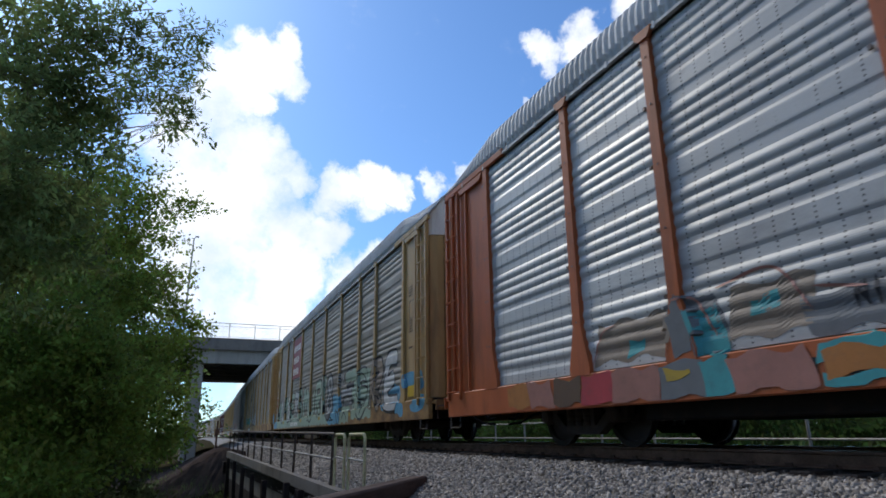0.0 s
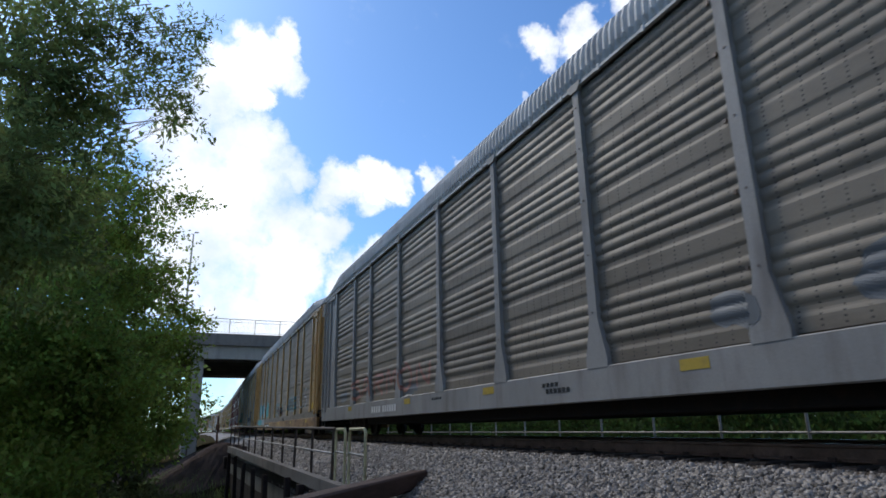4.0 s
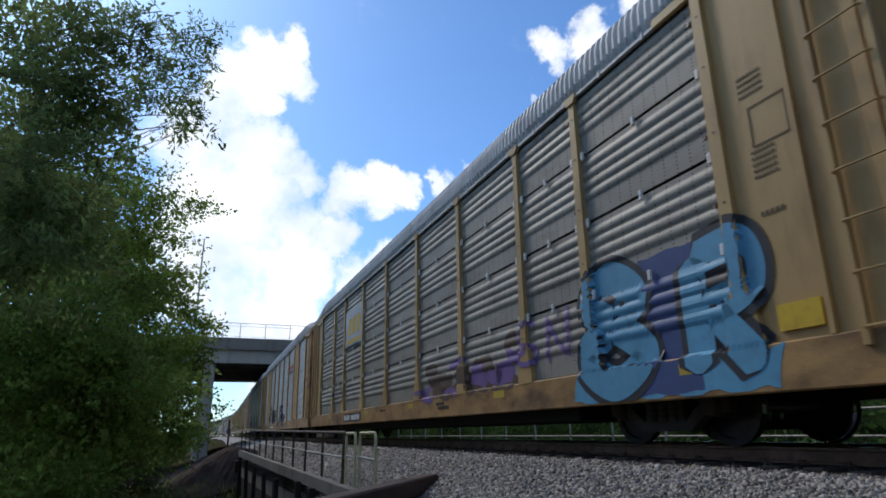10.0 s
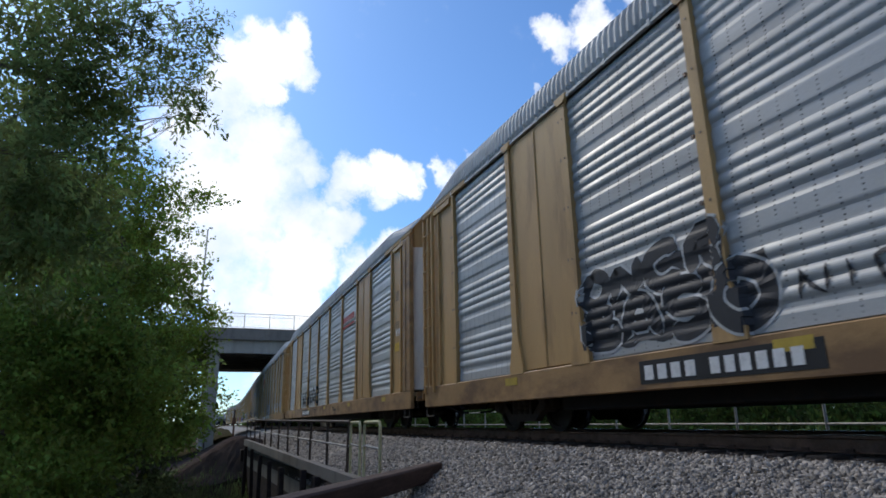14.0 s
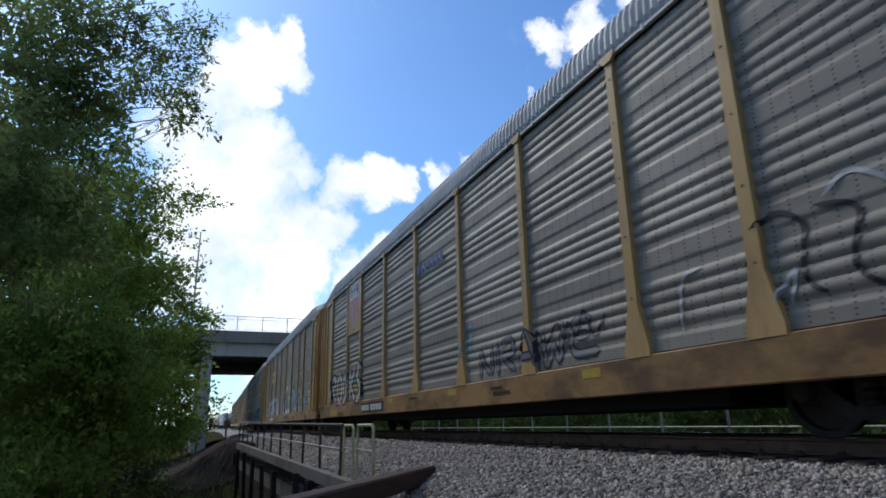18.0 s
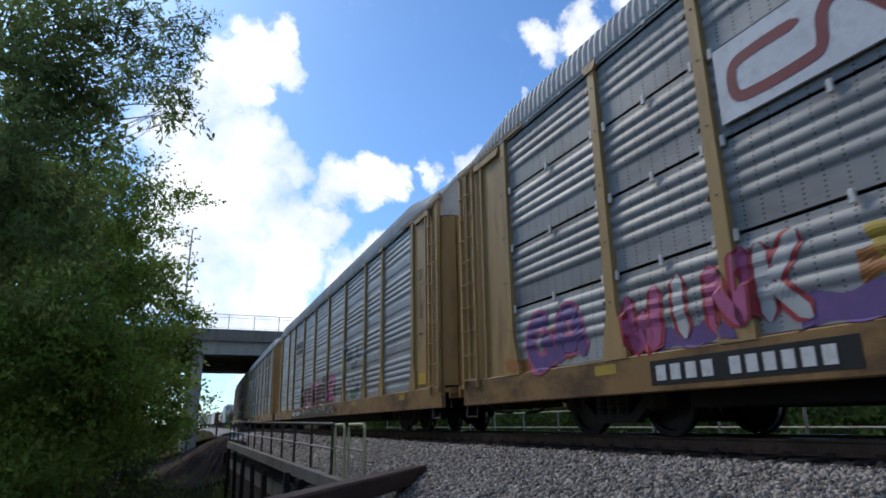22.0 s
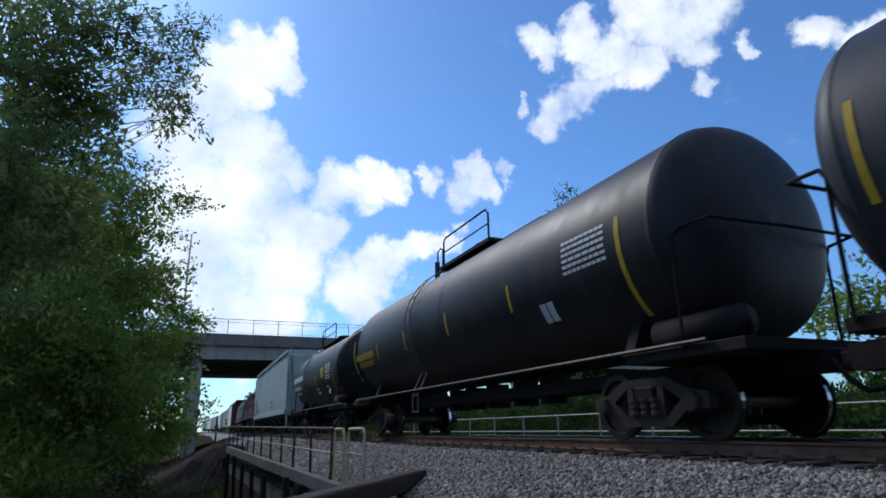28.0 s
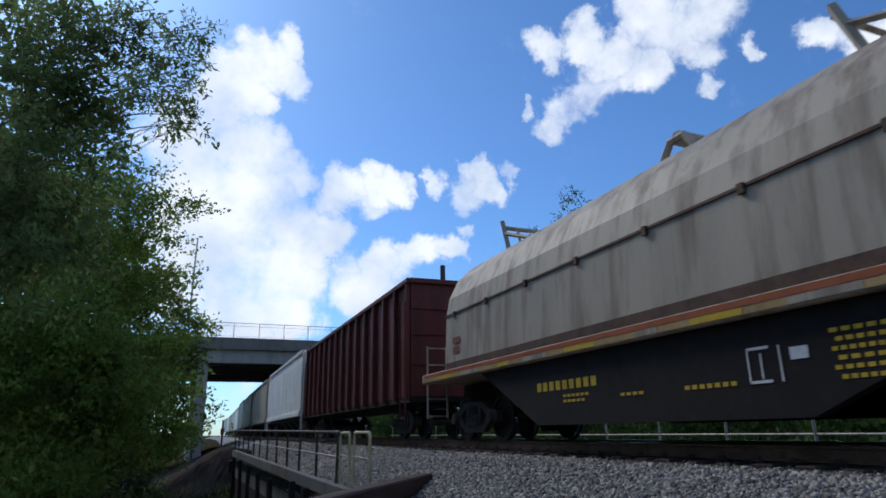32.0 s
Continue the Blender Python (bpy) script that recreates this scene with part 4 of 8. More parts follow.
THIRD = tank_car(537.1, 13.2, "tank", "black tank car with white and yellow lettering", 1.48, 2.57, 0.25,
         [("letter_white", [(5.4, 3, 0.28, 0.30, 2), (5.0, 3, 2.5, 0.26, 6), (5.1, -14, 1.8, 0.16, 8), (4.9, -23, 1.4, 0.06, 8), (4.9, -26, 1.3, 0.06, 7), (-0.28, -26, 0.6, 0.12, 4), (-0.28, -33, 0.7, 0.12, 4), (-2.62, 8, 1.0, 0.06, 8), (-2.62, 4, 1.0, 0.06, 6), (-2.62, 0, 1.0, 0.06, 9), (-2.62, -4, 1.0, 0.06, 5), (-2.62, -9, 1.0, 0.06, 7), (-2.62, -13, 1.0, 0.06, 8), (-2.5, -26, 0.45, 0.10, 1)]),
          ("letter_yellow", [stripe(-3.95, -20, 1.05, 0.11), stripe(4.4, -10, 0.4, 0.1), stripe(-0.38, -11, 0.45, 0.08), stripe(-0.8, -10, 0.45, 0.08), (-1.7, -2, 0.72, 0.42, 1)])], inset=1.38, railing=1, board=3.6)

s_ = Shape()
for k_ in range(10):
    s_.box(-0.45 + 0.10 * k_ + (0.08 if k_ > 3 else 0), -0.37 + 0.10 * k_ + (0.08 if k_ > 3 else 0), -5.165, -5.05, 3.34, 3.46)
for k_ in range(6):
    s_.box(-0.25 + 0.12 * k_, -0.16 + 0.12 * k_, -5.185, -5.06, 3.22, 3.27)
    s_.box(-0.15 + 0.10 * k_, -0.07 + 0.10 * k_, -5.195, -5.06, 3.12, 3.17)
put("lettering", s_.mesh("lettering"), "letter_white", THIRD)["kind"] = "stuff"
for y_, z_, x_ in ((-3.0, 1.72, -1.30), (-5.35, 1.75, -0.5)):
    s_ = Shape(); s_.prism([(-0.17, 0), (0, -0.17), (0.17, 0), (0, 0.17)], "x" if x_ < -1 else "y", -0.006, 0.0)
    p_ = put("placard", s_.mesh("placard"), "letter_white", THIRD, "white diamond placard", pose(x_, y_, z_))
    s_ = Shape(); s_.tube([(0, 0, -0.62), (0, 0, -0.12)], 0.02, 5); put("placard_post", s_.mesh("placard_post"), "black", p_)
s_ = Shape()
s_.box(-0.75, -0.35, -5.6, -5.42, 1.1, 2.15, 0.03); s_.lathe([(-5.72, 0.02), (-5.70, 0.26), (-5.66, 0.26), (-5.64, 0.02)], "y", (-0.55, 0, 2.0), 16)
s_.tube([(-0.55, -5.5, 1.3), (-0.2, -5.5, 0.9), (0.2, -5.4, 0.85)], 0.03, 5); s_.tube([(-1.2, -5.9, 1.1), (-0.4, -5.95, 1.05), (0.4, -5.95, 1.05), (1.2, -5.9, 1.1)], 0.035, 6)
s_.box(0.2, 0.6, -5.7, -5.3, 1.1, 1.5, 0.04)
put("hand_brake", s_.mesh("hand_brake"), "black", THIRD)


def hopper_car(s0, length, material, label, top=4.42, writing=()):
    length *= STRETCH
    car = car_empty("covered_hopper", placed(s0), label, "railroad car")
    h = length / 2
    s = Shape()
    side = [(-1.50, 1.30), (-1.545, 1.9), (-1.56, 2.9), (-1.54, 3.8), (-1.48, top - 0.2)]
    loop = side + [(-1.40, top), (1.40, top)] + [(-x, z) for x, z in side[::-1]]
    s.prism(loop, "y", -h + 1.0, h - 1.0)
    put("body", s.mesh("body"), material, car)
    for t in (-1, 1):
        y0, y1 = t * (h - 1.0), t * (h - 0.7)
        s = Shape(); s.prism([(y0, 2.35), (y1, 3.1), (y1, 4.30), (y0, 4.40)] if t > 0 else [(y0, 4.40), (y1, 4.30), (y1, 3.1), (y0, 2.35)], "x", -1.42, 1.42)
        put("end_sheet", s.mesh("end_sheet"), material, car)
    for t in (-1, 1):
        for x in (-1.40, 1.28):
            s = Shape(); s.box(x, x + 0.12, min(t * (h - 0.85), t * (h - 0.7)), max(t * (h - 0.85), t * (h - 0.7)), 1.0, 4.35); put("end_post", s.mesh("end_post"), material, car)
        s = Shape(); s.box(-0.25, 0.25, min(t * (h - 0.9), t * (h - 0.72)), max(t * (h - 0.9), t * (h - 0.72)), 0.95, 3.2)
        put("centre_post", s.mesh("end_post"), material, car)
    for x in (-1.53, 1.53):
        s = Shape(); s.box(x - 0.09, x + 0.09, -h + 1.0, h - 1.0, 1.08, 1.34, 0.03); put("side_sill", s.mesh("side_sill"), material, car)
        s = Shape(); s.box(x - 0.05, x + 0.05, -h + 1.2, h - 1.2, top - 0.17, top + 0.03, 0.02); put("top_chord", s.mesh("top_chord"), material, car)
    s = Shape()
    n = 4
    for k in range(n):
        y = -h + 3.6 + (length - 7.2) * (k + 0.5) / n
        w = (length - 7.2) / n
        top_loop, low = [(-1.4, y - w / 2, 1.32), (1.4, y - w / 2, 1.32), (1.4, y + w / 2, 1.32), (-1.4, y + w / 2, 1.32)], [(-0.5, y - 0.5, 0.48), (0.5, y - 0.5, 0.48), (0.5, y + 0.5, 0.48), (-0.5, y + 0.5, 0.48)]
        m = len(s.v); s.v += top_loop + low
        s.f += [(m + i, m + (i + 1) % 4, m + 4 + (i + 1) % 4, m + 4 + i) for i in range(4)] + [(m + 4, m + 5, m + 6, m + 7)]
        s.box(-0.6, 0.6, y - 0.6, y + 0.6, 0.36, 0.50, 0.02)
    put("discharge_hopper", s.mesh("discharge_hopper"), "black", car)
    s = Shape(); s.box(-1.3, 1.3, -h + 0.5, h - 0.5, 0.95, 1.08); put("underframe", s.mesh("underframe"), "black", car)
    s = Shape()
    for x in (-0.95, 0.95):
        s.box(x - 0.32, x + 0.32, -h + 1.0, h - 1.0, top + 0.13, top + 0.16)
        for k in range(int(length / 0.16)):
            s.box(x - 0.34, x + 0.34, -h + 1.0 + k * 0.155, -h + 1.05 + k * 0.155, top + 0.16, top + 0.20)
        for k in range(10):
            s.box(x - 0.03, x + 0.03, -h + 1.5 + k * (length - 3) / 9, -h + 1.56 + k * (length - 3) / 9, top, top + 0.14)
    put("running_board", s.mesh("running_board"), "steel", car, "perforated steel running board")
    for t in (-1, 1):
        for x in (-1.52, 1.52):
            s = Shape()
            a, c = t * (h - 0.5), t * (h - 0.95)
            for y in (a, c):
                s.tube([(x, y, 0.42), (x, y, 4.4)], 0.025, 5)
            for k in range(11):
                s.tube([(x, a, 0.45 + k * 0.38), (x, c, 0.45 + k * 0.38)], 0.016, 5)
            put("ladder", s.mesh("ladder"), material, car)
    for mat, rows in writing:
        put("lettering", bars(rows, -1.575), mat, car)["kind"] = "stuff"
    truck(car, -h + 2.4); truck(car, h - 2.4)
    draw_gear(car, length)
    return car


hopper_car(554.2, 21.2, "hop", "pale blue-grey covered hopper with curved sides", 4.66,
           [("letter_yellow", [(y, 1.46, 0.09, 0.50, 1) for y in (-7.5, -4.78, -1.89, 0.57, 3.15, 5.6, 8.0)]),
            ("letter_black", [(8.2, 2.45, 0.75, 0.22, 4), (8.1, 2.02, 0.72, 0.22, 4), (8.0, 1.72, 2.6, 0.08, 14), (8.0, 1.55, 2.4, 0.08, 12), (6.2, 2.75, 0.42, 0.05, 1), (6.2, 3.1, 0.42, 0.05, 1), (-2.58, 1.98, 0.9, 0.05, 7), (-2.62, 1.90, 0.5, 0.04, 4), (-2.64, 1.70, 0.9, 0.05, 6), (-2.64, 1.62, 0.6, 0.04, 5), (-1.35, 1.94, 0.4, 0.03, 4)])])


def coil_car(s0, length, hood, label, frame_mat, belly, inset, rise, writing=(), stripe_mats=()):
    length *= STRETCH
    car = car_empty("coil_car", placed(s0), label, "railroad car")
    h = length / 2
    seam, up = 1.50 + 0.95 * rise, 1.9 * (rise - 1)
    s = Shape()
    loop = [(-1.55, 1.50), (-1.50, 2.45), (-1.42, 2.72), (-1.20, 3.02), (-0.85, 3.24), (-0.42, 3.36), (0, 3.40), (0.42, 3.36), (0.85, 3.24), (1.20, 3.02), (1.42, 2.72), (1.50, 2.45), (1.55, 1.50)]
    loop = [(x, 1.50 + (z + max(0, z - 2.45) * 0.17 - 1.50) * rise) for x, z in loop]
    s.prism(loop, "y", -h + inset, h - inset)
    hd = put("hood", s.mesh("hood"), hood, car)
    s = Shape()
    for x in (-1, 1):
        s.box(x * 1.515 - 0.012, x * 1.515 + 0.012, -h + inset - 0.02, h - inset + 0.02, seam - 0.02, seam + 0.015)
        for k in range(9):
            y = -h + inset + 0.5 + k * (length - 2 * inset - 1) / 8
            s.box(x * 1.52 - 0.035, x * 1.52 + 0.035, y - 0.04, y + 0.04, seam - 0.09, seam + 0.03)
    put("hood_seam", s.mesh("hood_seam"), "rust", hd)
    for y in ((-3.0, 6.9) if hood == "coil_red" else (-2.75, 5.05)):
        s = Shape()
        for x in (-0.7, 0.7):
            s.tube([(x, y, 3.1 + up), (x, y + 0.34, 4.12 + up)], 0.06, 4); s.tube([(x, y + 0.26, 3.82 + up), (x, y - 0.8, 3.42 + up)], 0.045, 4)
            s.tube([(x, y - 0.30, 3.74 + up), (x, y - 0.42, 3.35 + up)], 0.03, 4)
        s.tube([(-0.7, y + 0.34, 3.98 + up), (0.7, y + 0.34, 3.98 + up)], 0.05, 4)
        put("stacking_bracket", s.mesh("stacking_bracket"), "rust" if hood == "coil_red" else hood, hd)
    s = Shape()
    by = 0.25 if hood == "coil_red" else 0.3
    for x in (-0.45, 0.0):
        s.tube([(x, by - 0.34, 3.25 + up), (x, by - 0.30, 3.62 + up), (x, by - 0.14, 3.82 + up), (x, by + 0.14, 3.82 + up), (x, by + 0.30, 3.62 + up), (x, by + 0.34, 3.25 + up)], 0.065, 6)
    s.tube([(-0.45, by, 3.83 + up), (0.0, by, 3.83 + up)], 0.12, 10)
    s.prism([(by - 1.2, 3.32 + up), (by - 0.5, 3.46 + up), (by + 0.5, 3.46 + up), (by + 1.2, 3.32 + up)], "x", -0.5, 0.5)
    put("lifting_bail", s.mesh("lifting_bail"), hood, hd)
    s = Shape(); s.box(-1.58, 1.58, -h + 0.6, h - 0.6, 1.30, 1.50, 0.02); put("deck", s.mesh("deck"), frame_mat, car)
    s = Shape()
    if belly:
        for x in (-1.45, 1.3):
            s.prism([(-4.3, 1.3), (-1.9, 0.27), (3.1, 0.27), (5.2, 1.3)], "x", x, x + 0.15)
    s.box(-0.4, 0.4, -h + 0.4, h - 0.4, 0.72, 1.3, 0.03)
    s.box(-1.3, 1.3, -h + 4.5, h - 4.5, 0.7, 1.3, 0.03)
    put("underframe", s.mesh("underframe"), "black", car)
    for z, mat in stripe_mats:
        s = Shape()
        for x in (-1.587, 1.583):
            s.box(x, x + 0.004, -h + 0.7, h - 0.7, z, z + 0.075)
        put("painted_stripe", s.mesh("painted_stripe"), mat, car)
    if stripe_mats:
        s = Shape(); s.box(-1.562, -1.545, -h + inset, h - inset, 1.50, 1.64); put("stained_band", s.mesh("stained_band"), "rust", car, "dark rust-stained band")
        for k in range(12):
            s = Shape(); a = -h + 0.9 + k * 1.3; s.box(-1.592, -1.587, a, a + (0.75 if k % 3 else 0.4), 1.325, 1.40); put("reflector", s.mesh("reflector"), "letter_yellow" if k % 2 else "coil_white", car)
    for t in (-1, 1):
        y = t * (h - 0.75)
        for side in (-1, 1):
            s = Shape()
            for x in (1.5 * side, side):
                s.tube([(x, y, 0.5), (x, y, 2.2)], 0.03, 5)
            for z in (0.55, 0.95, 1.75, 2.15):
                s.tube([(1.5 * side, y, z), (side, y, z)], 0.02, 5)
            put("end_rail", s.mesh("end_rail"), frame_mat, car)
    s = Shape()
    yb = -h + 0.85
    for k in range(16):
        a, b = 2 * math.pi * k / 16, 2 * math.pi * (k + 1) / 16
        s.tube([(-0.55 + 0.27 * math.cos(a), yb, 1.95 + 0.27 * math.sin(a)), (-0.55 + 0.27 * math.cos(b), yb, 1.95 + 0.27 * math.sin(b))], 0.018, 5, False)
    for k in range(5):
        a = 2 * math.pi * k / 5
        s.tube([(-0.55, yb, 1.95), (-0.55 + 0.27 * math.cos(a), yb, 1.95 + 0.27 * math.sin(a))], 0.014, 5)
    put("brake_wheel", s.mesh("brake_wheel"), "black", car)
    for mat, x, rows in writing:
        put("lettering", bars(rows, x), mat, car)["kind"] = "stuff"
    truck(car, -h + 2.35); truck(car, h - 2.35)
    draw_gear(car, length)
    return car


RED_COIL = coil_car(572.05, 14.5, "coil_red", "faded red coil car with a rounded steel hood", "maroon", False, 0.65, 1.01,
         [("letter_white", -1.545, [(1.0, 1.85, 0.9, 0.05, 8), (1.0, 1.75, 0.7, 0.05, 6)]),
          ("letter_white", -1.585, [(3.8, 1.36, 1.1, 0.08, 7), (-3.9, 1.37, 1.6, 0.05, 22)]), ("letter_yellow", -1.586, [(0.6, 1.33, 0.45, 0.13, 1), (-2.9, 1.33, 0.5, 0.13, 1), (5.6, 1.33, 0.4, 0.13, 1)])])
s_ = Shape(); s_.box(-1.57, -1.53, -4.92, -4.52, 0.96, 1.28, 0.008); p_ = put("release_sign", s_.mesh("release_sign"), "maroon", RED_COIL, "small maroon sign with a white rim")
s_ = Shape(); s_.lathe([(-1.578, 0.05), (-1.571, 0.05)], "x", (0, -4.72, 1.12), 12); put("pull_hole", s_.mesh("pull_hole"), "letter_black", p_)
put("lettering", words("PULL", 0.09, "lettering", 0.9, 0.004), "letter_white", p_, "white painted word", on_side(-4.78, 1.22, -1.572))
for y_, z_, q_ in ((-2.52, 1.95, 0.56), (3.1, 1.90, 0.42)):
    put("lettering", words("GRW", q_, "lettering", 0.56, 0.03), "letter_white", RED_COIL, "white painted letters", on_side(y_, z_, -1.545))
coil_car(587.9, 17.2, "coil_white", "dirty cream coil car with orange and yellow stripes", "coil_white", True, 2.0, 1.27,
         [("coil_red", -1.545, [(6.35, 1.8, 0.5, 0.16, 1), (6.35, 2.02, 0.5, 0.14, 1)]),
          ("letter_yellow", -1.452, [(3.06, 0.80, 1.7, 0.14, 9), (2.3, 0.68, 0.7, 0.04, 6), (2.3, 0.60, 0.6, 0.04, 5), (-0.3, 0.62, 0.8, 0.05, 7), (0.9, 0.62, 0.5, 0.04, 4)] + [(-2.2 - 0.05 * (k % 2), 1.02 - 0.085 * k, 0.6, 0.04, 5 + k % 3) for k in range(6)]),
          ("letter_white", -1.453, [(-1.24, 0.62, 0.42, 0.03, 1), (-1.24, 0.96, 0.42, 0.03, 1), (-1.24, 0.62, 0.03, 0.36, 1), (-1.63, 0.62, 0.03, 0.36, 1), (-1.4, 0.66, 0.03, 0.26, 1), (-1.76, 0.82, 0.3, 0.12, 1)])],
         [(1.41, "orange"), (1.325, "tan")])


def gondola_car(s0, length, material, label):
    length *= STRETCH
    car = car_empty("gondola_car", placed(s0), label, "railroad car")
    h = length / 2
    for x in (-1.45, 1.40):
        s = Shape(); s.box(x, x + 0.05, -h + 0.6, h - 0.6, 1.05, 4.18); put("side", s.mesh("side"), material, car)
    for t in (-1, 1):
        y = t * (h - 0.65)
        s = Shape(); s.box(-1.45, 1.45, y - 0.03, y + 0.03, 1.05, 4.18)
        for z in (1.9, 2.7, 3.4):
            s.box(-1.45, 1.45, y - 0.08, y + 0.08, z, z + 0.1)
        put("end", s.mesh("end"), material, car)
    s = Shape(); s.box(-1.58, -1.38, -h + 0.55, h - 0.55, 4.10, 4.24, 0.02); s.box(1.38, 1.58, -h + 0.55, h - 0.55, 4.10, 4.24, 0.02); s.box(-1.5, 1.5, -h + 0.5, -h + 0.7, 4.10, 4.24, 0.02); s.box(-1.5, 1.5, h - 0.7, h - 0.5, 4.10, 4.24, 0.02)
    put("top_chord", s.mesh("top_chord"), material, car)
    s = Shape(); s.box(-1.45, 1.45, -h + 0.6, h - 0.6, 0.95, 1.1); put("floor_frame", s.mesh("floor_frame"), "black", car)
    s = Shape(); s.box(-1.57, -1.45, -0.06, 0.06, 1.0, 4.1, 0.015); rib = s.mesh("rib"); rib2 = mirrored(rib, "rib", "xy")
    n = 14
    for k in range(n + 1):
        y = -h + 0.7 + (length - 1.4) * k / n
        put("rib", rib, material, car, "", pose(0, y, 0)); put("rib", rib2, material, car, "", pose(0, y, 0))
    for t in (-1, 1):
        s = Shape()
        for y in (t * (h - 0.66), t * (h - 1.1)):
            s.tube([(-1.6, y, 0.5), (-1.6, y, 3.6)], 0.022, 5)
        for k in range(8):
            s.tube([(-1.6, t * (h - 0.66), 0.55 + k * 0.42), (-1.6, t * (h - 1.1), 0.55 + k * 0.42)], 0.016, 5)
        put("ladder", s.mesh("ladder"), material, car)
    truck(car, -h + 2.35); truck(car, h - 2.35)
    draw_gear(car, length)


gondola_car(604.9, 16.8, "gond", "rusty dark red high-sided gondola with vertical ribs")
hopper_car(622.2, 18.0, "white", "off-white covered hopper with curved sides", 4.45)
hopper_car(640.0, 17.4, "coil_white", "cream covered hopper with curved sides", 4.40)
hopper_car(657.3, 17.0, "p_grey", "plain grey covered hopper far back", 4.45)
hopper_car(675.0, 18.0, "tank_grey", "dark grey covered hopper far back", 4.6)
for k_ in range(5):
    hopper_car(693.0 + 18.1 * k_, 18.0, ("white", "hop", "coil_white")[k_ % 3], "pale covered hopper far down the train", 4.45)

# ---- paint on the autoracks: signs, plates and graffiti ----
def paint(name, base):
    base = tuple(0.72 * c + 0.02 for c in base)
    M[name] = surf(name, base, 0.55, 0, 0.1, 2.5, (base[0] * 0.55 + 0.04, base[1] * 0.55 + 0.04, base[2] * 0.55 + 0.04), 0.55, 0.04, 60, (1, 1, 1), 0.06)


for n_, c_ in (("spray_white", (0.70, 0.70, 0.66)), ("spray_silver", (0.48, 0.50, 0.52)), ("spray_black", (0.018, 0.018, 0.022)), ("spray_teal", (0.07, 0.42, 0.42)),
               ("spray_mint", (0.42, 0.56, 0.42)), ("spray_blue", (0.05, 0.20, 0.45)), ("spray_sky", (0.13, 0.42, 0.62)), ("spray_pink", (0.72, 0.16, 0.34)), ("spray_red", (0.55, 0.05, 0.06)),
               ("spray_orange", (0.58, 0.22, 0.04)), ("spray_yellow", (0.62, 0.42, 0.04)), ("spray_brown", (0.14, 0.075, 0.035)), ("spray_purple", (0.22, 0.12, 0.34)), ("spray_tan", (0.40, 0.31, 0.22)),
               ("spray_green", (0.10, 0.24, 0.12)), ("spray_salmon", (0.50, 0.22, 0.16)), ("spray_grey", (0.20, 0.21, 0.21)), ("plate_red", (0.32, 0.05, 0.05)), ("plate_pale", (0.95, 0.95, 0.94)), ("sign_blue", (0.05, 0.09, 0.26))):
    paint(n_, c_)


def side_x(y, z, style):
    """The near side's surface at a place on the car."""
    if z < 1.01:
        return -HALF - 0.006
    for p in POSTS:
        if abs(y - p) < 0.10 + (0.14 if z < 1.55 else 0):
            return -HALF - 0.013
    if abs(y) > 11.96:
        return -HALF + 0.048
    if style == "flat":
        return -HALF + 0.028
    return -HALF + 0.085 - ribs(z, style)


def curve_of(points, step=0.05):
    """A smooth line through the points, in even small steps."""
    p = [Vector((*q, 0)) for q in points]
    p = [p[0] * 2 - p[1]] + p + [p[-1] * 2 - p[-2]]
    out = []
    for i in range(1, len(p) - 2):
        n = max(2, int((p[i + 1] - p[i]).length / step))
        for k in range(n):
            t = k / n
            a, b, c, d = p[i - 1], p[i], p[i + 1], p[i + 2]
            out.append(0.5 * ((2 * b) + (c - a) * t + (2 * a - 5 * b + 4 * c - d) * t * t + (3 * b - 3 * c + d - a) * t ** 3))
    out.append(p[-2])
    return out


def stroke(s, points, width, layer, style, lo=0.62, hi=5.1):
    """A band of paint along a line; it follows the ribs and posts under it."""
    line_ = curve_of(points)
    n = max(2, int(width / 0.028))
    rows = []
    for i, p in enumerate(line_):
        d = (line_[min(i + 1, len(line_) - 1)] - line_[max(i - 1, 0)])
        if d.length < 1e-6:
            continue
        d.normalize()
        u = Vector((-d.y, d.x, 0))
        e = min(1.0, (min(i, len(line_) - 1 - i) + 0.6) / 2.5)
        row = []
        for k in range(n + 1):
            q = p + u * (width * e * (k / n - 0.5))
            z = min(hi, max(lo, q.y))
            row.append((side_x(q.x, z, style) - 0.0035 * layer, q.x, z))
        rows.append(row)
    s.sheet(rows)


def wash(car, style, y0, y1, z0, z1, mats, seed, n=6):
    """Worn patches of old paint."""
    r = random.Random(seed)
    for mi, m in enumerate(mats):
        s = Shape()
        for _ in range(n):
            y, z = r.uniform(y1, y0), r.uniform(z0, z1)
            stroke(s, [(y + r.uniform(0.2, 0.6), z), (y, z + r.uniform(-0.15, 0.15)), (y - r.uniform(0.2, 0.6), z + r.uniform(-0.1, 0.1))], r.uniform(0.12, 0.42), 0.6 + 0.3 * mi, style)
        put("paint_patch", s.mesh("paint_patch"), m, car, "worn patch of sprayed paint")["kind"] = "stuff"


def plate_on(car, y0, y1, z0, z1, mat, name="sign_plate", x=-HALF - 0.0, thick=0.03):
    s = Shape(); s.box(x, x + thick, y1, y0, z0, z1)
    return put(name, s.mesh(name), mat, car)


